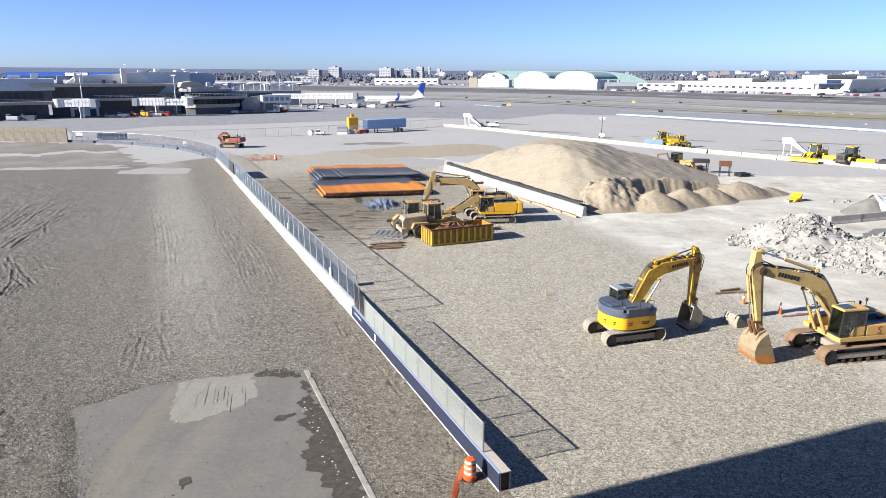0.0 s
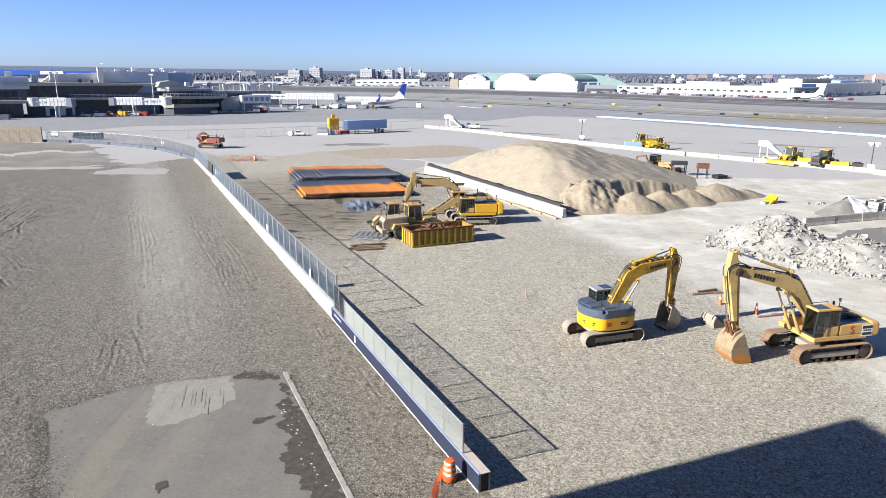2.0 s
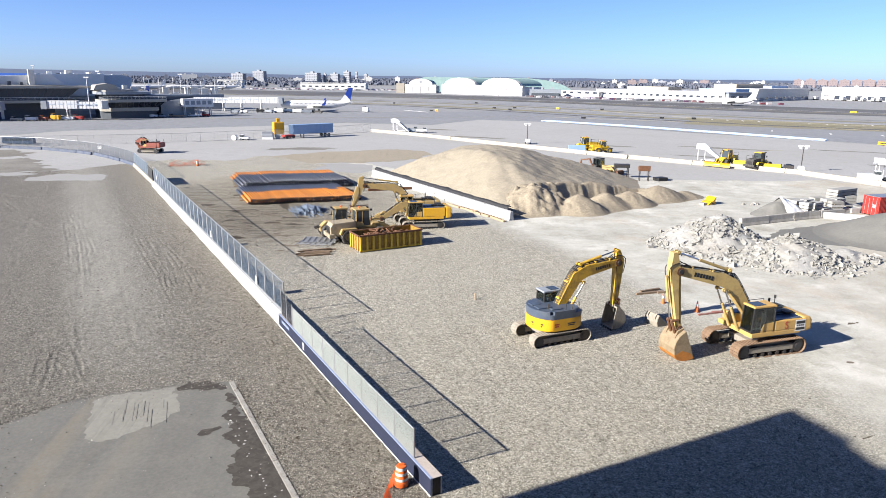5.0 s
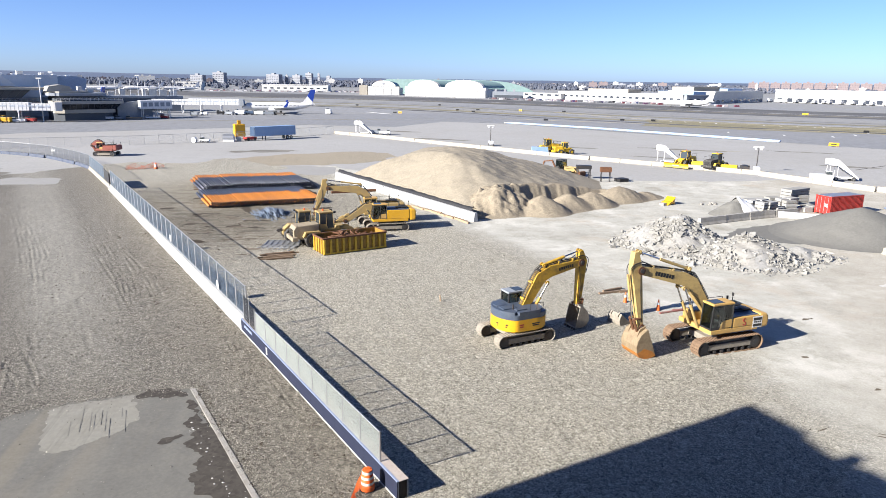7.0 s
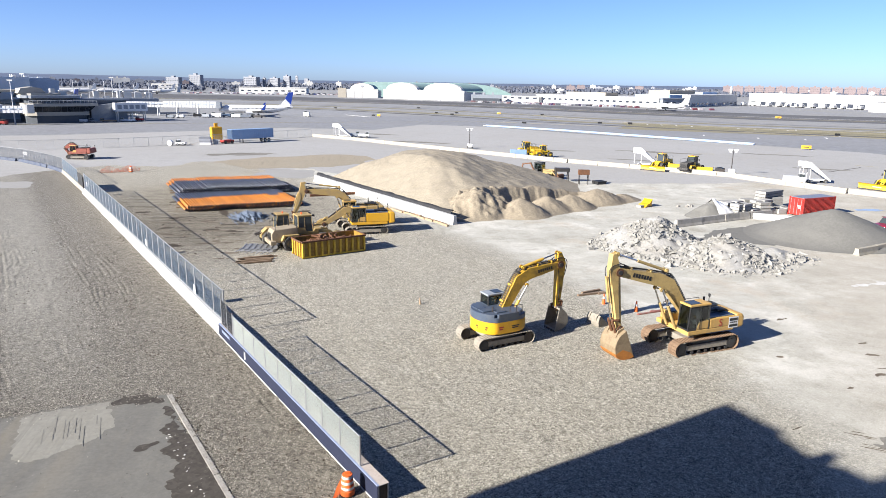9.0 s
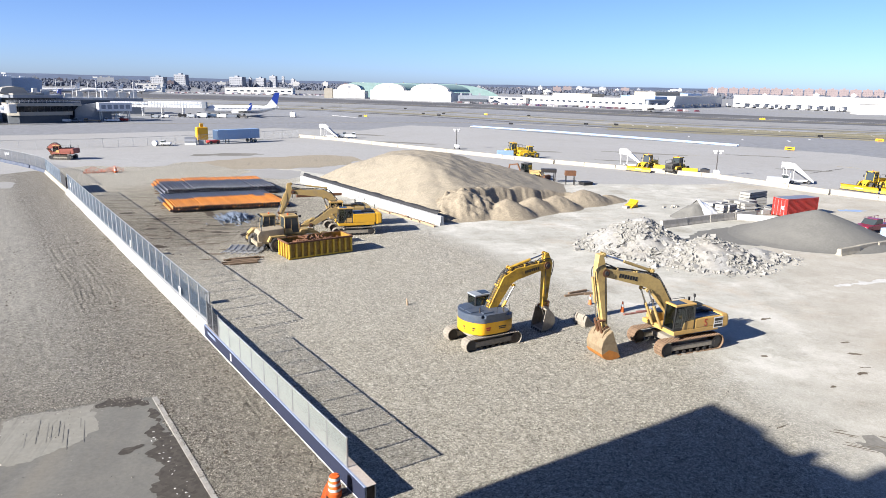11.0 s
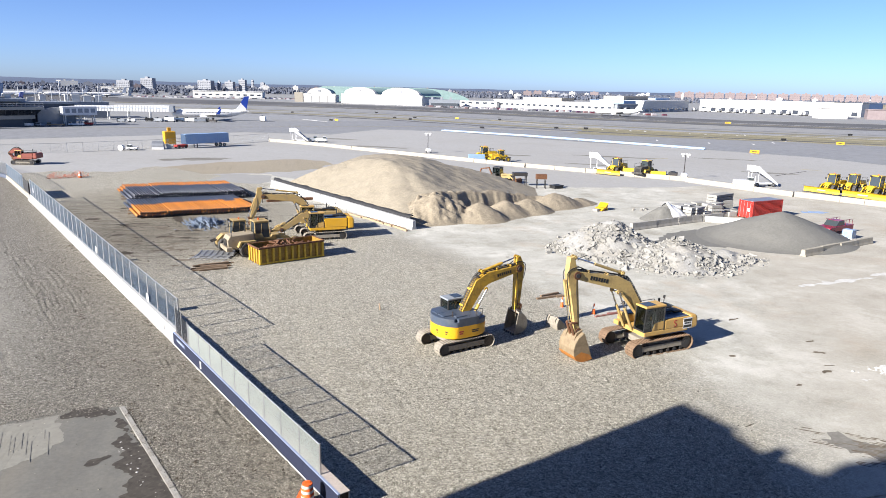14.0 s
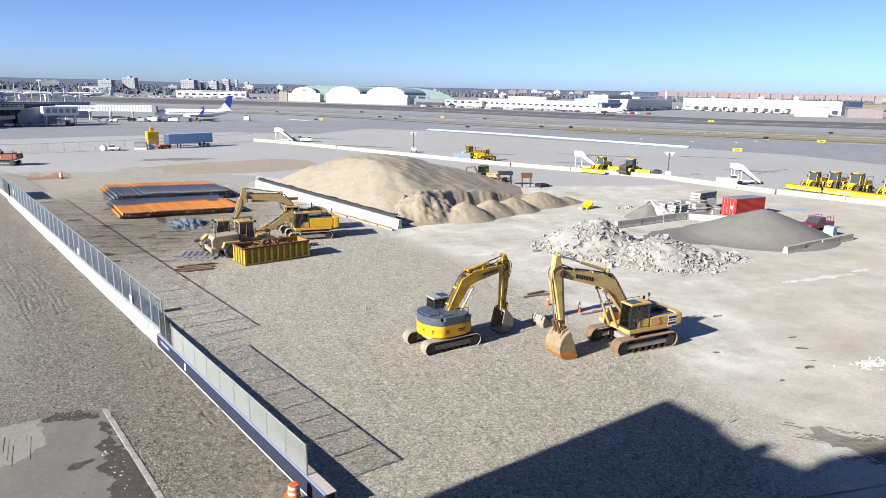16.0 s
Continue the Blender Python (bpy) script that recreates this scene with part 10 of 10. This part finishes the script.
# ---- beyond the runway ----
def arch_hangar(a, b, arches, wall_h, depth, label):
    """A white front wall that steps up into round gables, with barrel roofs behind."""
    h = thing("hangar", at(a[0], a[1], 0, heading(a, b)), label, "hangar", "hangars across the field")
    L = (Vector(b) - Vector(a)).length
    bm = B()
    box(bm, 0, L, 0, 5, 0, wall_h)
    part("front_wall", bm, M["off_white"], h)
    bm = B()
    box(bm, 0.5, L - 0.5, 5, depth, 0, wall_h - 1.5)
    part("hall", bm, M["off_white"], h)
    for c, half, peak in arches:
        c, half = c * L, half * L
        arc = [(c + half * math.cos(math.pi * t / 20), wall_h - 0.01 + (peak - wall_h) * math.sin(math.pi * t / 20)) for t in range(21)]
        bm = B()
        prism(bm, arc, -0.3, 4.0)
        part("round_gable", bm, M["off_white"], h)
        bm = B()
        prism(bm, [(x, z - 0.5) for x, z in arc], 4.0, depth)
        part("barrel_roof", bm, M["teal_roof"], h)
        bm = B()
        box(bm, c - half * 0.1, c + half * 0.1, -0.6, -0.3, wall_h + (peak - wall_h) * 0.35, wall_h + (peak - wall_h) * 0.65)
        part("roof_hatch", bm, M["tower_grey"], h)
    n = max(4, int(L / 9))
    for i in range(n):
        bm = B()
        x = (i + 0.5) * L / n
        box(bm, x - L / n * 0.48, x + L / n * 0.48, -0.35, -0.05, 0.1, wall_h - 2.2)
        part("door_leaf", bm, M["white_wall"], h)
    return h


arch_hangar((76.5, 745.8), (148.4, 670.5), ((0.24, 0.2, 17.0), (0.745, 0.225, 17.2)), 9.9, 40, "white twin-arched aircraft hangar across the runway")
arch_hangar((38.6, 776), (72.7, 768.9), ((0.5, 0.38, 15.6),), 9.3, 40, "white single-arched aircraft hangar across the runway")
bm = B()
box(bm, 0, 9, 0, 10, 0, 10.4, 0.1)
o = part("hangar_annex", bm, M["cream_wall"])
tagged(o, "plain pale annex beside the single-arched hangar", "annex")
o.matrix_basis = at(29.0, 778, 0, -10)
teal = thing("green_hangar", at(66, 850, 0, -14), "long hangar with a rounded pale green roof", "hangar")
bm = B()
prof = [(-10, 0), (176, 0), (176, 5), (170, 8.5), (160, 12), (146, 15.2), (128, 17.0), (104, 17.4), (0, 17.4), (-10, 14)]
prism(bm, prof, 0, 60)
part("roof", bm, M["teal_roof"], teal)
low = thing("low_workshop", at(151, 652, 0, -14), "low dark workshop with parked cars before it", "workshop")
bm = B()
box(bm, 0, 30, 6, 14, 0, 7.0)
part("wall", bm, M["terminal_grey"], low)
bm = B()
box(bm, 2, 28, 0, 6, 0, 3.6)
part("annex", bm, M["terminal_dark"], low)
for x in (2, 11, 20):
    bm = B()
    box(bm, x, x + 2, 8, 10, 7, 9.2)
    part("roof_unit", bm, M["tower_grey"], low)


def cargo(a, b, h, depth, nwin, label, win_h=1.6, z0=3.6, dock=True, wall="off_white", up=None):
    c = thing("cargo_building", at(a[0], a[1], 0, heading(a, b)), label, "cargo building", "cargo buildings across the field")
    L = (Vector(b) - Vector(a)).length
    bm = B()
    box(bm, 0, L, 0, depth, 0, h)
    part("wall", bm, M[wall], c)
    bm = B()
    box(bm, -0.5, L + 0.5, -0.5, depth, h, h + 0.6)
    part("parapet", bm, M[wall], c)
    for i in range(nwin):
        x = (i + 0.5) * L / nwin
        bm = B()
        box(bm, x - L / nwin * 0.24, x + L / nwin * 0.24, -0.2, 0.05, z0, z0 + win_h)
        part("window", bm, M["far_glass"], c)
        if dock and i % 2:
            bm = B()
            box(bm, x - L / nwin * 0.4, x + L / nwin * 0.4, -0.25, 0.05, 0.1, 2.6)
            part("dock_door", bm, M["tower_grey"] if i % 3 else M["white_wall"], c)
    if up:
        for x0, x1, hh, mt in up:
            bm = B()
            box(bm, x0 * L, x1 * L, depth * 0.4, depth * 0.9, h + 0.6, h + hh)
            part("upper_storey", bm, M[mt], c)
    return c


cargo((186, 668), (212, 630), 5.5, 20, 5, "small white freight shed across the runway")
cargo((213, 640), (275, 517), 7.6, 35, 20, "long white cargo building with a row of dark windows", up=((0.18, 0.52, 3.6, "cream_wall"), (0.75, 1.0, 3.0, "blue_steel")))
cargo((277, 514), (300, 520), 7.4, 30, 3, "grey end of the cargo building", wall="terminal_grey", dock=False)
cargo((322, 556), (420, 630), 10.0, 40, 12, "white freight terminal with roof structures", up=((0.0, 0.45, 4.0, "cream_wall"), (0.6, 0.9, 2.5, "blue_steel")), z0=1.5)
cargo((440, 640), (512, 506), 11.5, 60, 15, "tall white warehouse with many dark dock openings", 3.6, 0.5, False)
cargo((432, 466), (452, 459), 8.0, 14, 0, "white flat-roofed shed before the warehouse", dock=False)
cargo((468, 456), (488, 441), 7.5, 14, 0, "brown brick shed beside the field", wall="brick_far", dock=False)
# this end of the white warehouse is coloured blue to stand for its shade
cargo((514, 508), (560, 530), 11.5, 50, 4, "end of the white warehouse, its shade put into blue walls", wall="blue_steel", dock=False)
cargo((585, 560), (700, 480), 9.5, 40, 14, "beige warehouse at the edge of the field", wall="tan_concrete", z0=2.5)
cargo((-90, 921), (-6, 912), 8.2, 30, 10, "low white hangar before the distant towers")
cargo((-200, 985), (-176, 985), 6.5, 20, 4, "small white shed far across the field")
cargo((-265, 1250), (-222, 1250), 9, 30, 5, "white industrial shed far across the field")

# distant towers and housing blocks
def far_block(az0, az1, dist, top, label, mat="tower_grey", name="apartment_tower", group="distant towers", rows=0, cols=5, turn=0.0, glazed=0.2):
    a0, a1 = radians(az0), radians(az1)
    p0, p1 = (dist * math.sin(a0), dist * math.cos(a0)), (dist * math.sin(a1), dist * math.cos(a1))
    t = thing(name, at(p0[0], p0[1], 0, heading(p0, p1) + turn), label, "building", group)
    L = math.hypot(p1[0] - p0[0], p1[1] - p0[1])
    bm = B()
    box(bm, 0, L, 0, L * 0.5, 0, top)
    part("wall", bm, M[mat], t)
    bm = B()
    box(bm, L * 0.35, L * 0.6, L * 0.1, L * 0.35, top, top + 2.5)
    part("roof_house", bm, M[mat], t)
    rows = rows or max(2, int(top / 6))
    for j in range(rows):
        bm = B()
        z = 3 + j * (top - 4) / rows
        for i in range(cols):
            x = (i + 0.5) * L / cols
            box(bm, x - L / cols * glazed, x + L / cols * glazed, -0.25, 0.02, z, z + (top - 4) / rows * 1.7 * glazed)
        o = part("glazing", bm, M["far_glass"], t)
        o["kind"] = "stuff"
    return t


for a0, a1, d, top in ((-10.9, -9.6, 1400, 20.5), (-9.25, -8.05, 1400, 25.5), (-5.2, -3.8, 1500, 24), (-3.75, -3.45, 1500, 22), (-3.2, -2.3, 1500, 22.5), (-2.15, -1.45, 1500, 27), (-1.2, -0.95, 2600, 34), (-0.5, -0.1, 2600, 26)):
    far_block(a0, a0 + (a1 - a0) * 0.8, d, top, "pale grey apartment tower on the skyline", cols=7, rows=6, turn=-32)
az = 32.6
while az < 52:
    w = rng.uniform(0.58, 0.74)
    far_block(az, az + w, 1900, 21.2 + (az - 33) * 0.12 + rng.uniform(-0.4, 0.6), "brown brick housing block on the skyline", "brick_far", "housing_block", "brick housing blocks", 4, 6, glazed=0.1)
    az += w + rng.choice((0.06, 0.07, 0.09))
for i in range(150):
    a = rng.uniform(-42, 58)
    d = rng.uniform(1500, 3000)
    w = rng.uniform(0.15, 0.7)
    far_block(a, a + w, d, 17 + d * rng.uniform(-9, 1.0) / 1241, rng.choice(("low pale building among the far trees", "small far house among bare trees")), rng.choice(("off_white", "tower_grey", "brick_far", "off_white")), "far_house", "far buildings", 1, 3)

# low wooded ridge on the skyline, and belts of bare trees before it
rv, rf = [], []
for i in range(181):
    az = -52 + i * 0.65
    ridge = 21 + 22 * max(0.0, min(1.0, (2.0 - az) / 34)) + 5 * noise.fractal(Vector((az * 0.22, 1.0, 0)), 1.0, 2.0, 4)
    for d, k in ((3900, 0.0), (4050, 0.55), (4250, 0.92), (4500, 1.0)):
        rv.append((d * math.sin(radians(az)), d * math.cos(radians(az)), ridge * k - (2 if k == 0 else 0)))
    if i:
        k = (i - 1) * 4
        rf += [(k + j, k + j + 4, k + j + 5, k + j + 1) for j in range(3)]
# the ridge material carries the haze in its colour
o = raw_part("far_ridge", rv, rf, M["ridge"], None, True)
tagged(o, "low wooded ridge on the skyline, distance haze put into its blue-grey colour", "hills", "", "structure")
verts, faces = [], []
for i in range(17500):
    a = radians(rng.uniform(-50, 64))
    d = rng.choice((rng.uniform(1050, 1500), rng.uniform(1500, 2400), rng.uniform(2400, 3700)))
    if d < 1400 and not (-15 < math.degrees(a) < -6 or 4 < math.degrees(a) < 12):
        d += 800
    gap = noise.noise(Vector((a * 55, d * 0.004, 4)))
    if gap < -0.25:
        continue
    hh = (5.0 + d * 0.0022 + 2.6 * noise.noise(Vector((a * 40, d * 0.01, 0)))) * rng.uniform(0.55, 1.05)
    w = rng.uniform(1.6, 4.2) * (0.6 + d / 2600)
    k = len(verts)
    t0 = rng.uniform(0, 6.28)
    x, y = d * math.sin(a), d * math.cos(a)
    for z, r in ((hh * 0.12, 0.8), (hh * 0.55, 1.0), (hh * 0.86, 0.66)):
        for j in range(5):
            q = w * r * rng.uniform(0.6, 1.3)
            verts.append((x + q * math.cos(t0 + j * 1.257), y + q * math.sin(t0 + j * 1.257), z * rng.uniform(0.86, 1.1)))
    verts.append((x + rng.uniform(-0.4, 0.4) * w, y, hh))
    for j in range(5):
        n1 = (j + 1) % 5
        faces += [(k + j, k + n1, k + 5 + n1, k + 5 + j), (k + 5 + j, k + 5 + n1, k + 10 + n1, k + 10 + j), (k + 10 + j, k + 10 + n1, k + 15)]
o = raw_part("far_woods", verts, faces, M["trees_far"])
tagged(o, "belt of bare winter trees along the horizon, colour blued for haze", "woods", "", "stuff")
# white trucks at the docks of the warehouse
for i in range(17):
    q = (i + rng.uniform(0.1, 0.6)) / 17.5
    x, y = 440 + 72 * q - 14 - 6 * rng.random(), 640 - 134 * q - 8 - 4 * rng.random()
    tk = thing("box_truck", at(x, y, 0, rng.choice((-62, 28, 22))), "white box truck parked at the docks", "truck", "trucks at the warehouse")
    bm = B()
    box(bm, -3.2, 2.0, -1.2, 1.2, 0.9, 3.4, 0.08)
    part("cargo_box", bm, M["white_paint"], tk)
    bm = B()
    prism(bm, [(2.1, 0.6), (4.0, 0.6), (4.0, 1.5), (3.5, 2.5), (2.1, 2.5)], -1.1, 1.1, 0.08)
    cb = part("cab", bm, M["white_paint"], tk)
    bm = B()
    box(bm, 2.6, 3.5, -1.12, 1.12, 1.6, 2.2)
    part("window", bm, M["far_glass"], cb)
    for wx in (-2.2, 3.0):
        bm = B()
        cyl(bm, (wx, -1.15, 0.5), (wx, 1.15, 0.5), 0.5, n=10)
        part("wheels", bm, M["rubber"], tk)
# parked cars far across the runway
verts, faces = [], []
for i in range(420):
    t = rng.random()
    x, y = 150 + t * 150 + rng.uniform(-4, 8), 640 - t * 150 + rng.uniform(-12, 14)
    if i > 260:
        x, y = rng.uniform(-160, 40), rng.uniform(880, 960)
    k = len(verts)
    for dx, dy, dz in ((-2, -0.9, 0.2), (2, -0.9, 0.2), (2, 0.9, 0.2), (-2, 0.9, 0.2), (-1.6, -0.8, 1.5), (1.4, -0.8, 1.5), (1.4, 0.8, 1.5), (-1.6, 0.8, 1.5)):
        verts.append((x + dx, y + dy, dz))
    faces += [tuple(k + j for j in f) for f in ((4, 5, 6, 7), (0, 1, 5, 4), (1, 2, 6, 5), (2, 3, 7, 6), (3, 0, 4, 7))]
m_car, nt_c, b_c = node_mat("far_car_paint")
geo_n = nt_c.nodes.new("ShaderNodeNewGeometry")
nt_c.links.new(ramp_node(nt_c, geo_n.outputs["Random Per Island"], [(0.0, (0.022, 0.022, 0.025)), (0.35, (0.216, 0.223, 0.238)), (0.6, (0.546, 0.546, 0.546)), (0.85, (0.144, 0.036, 0.036)), (1.0, (0.036, 0.058, 0.144))]), b_c.inputs["Base Color"])
b_c.inputs["Roughness"].default_value = 0.4
o = raw_part("far_cars", verts, faces, m_car)
tagged(o, "rows of small parked cars across the runway", "cars", "", "stuff")
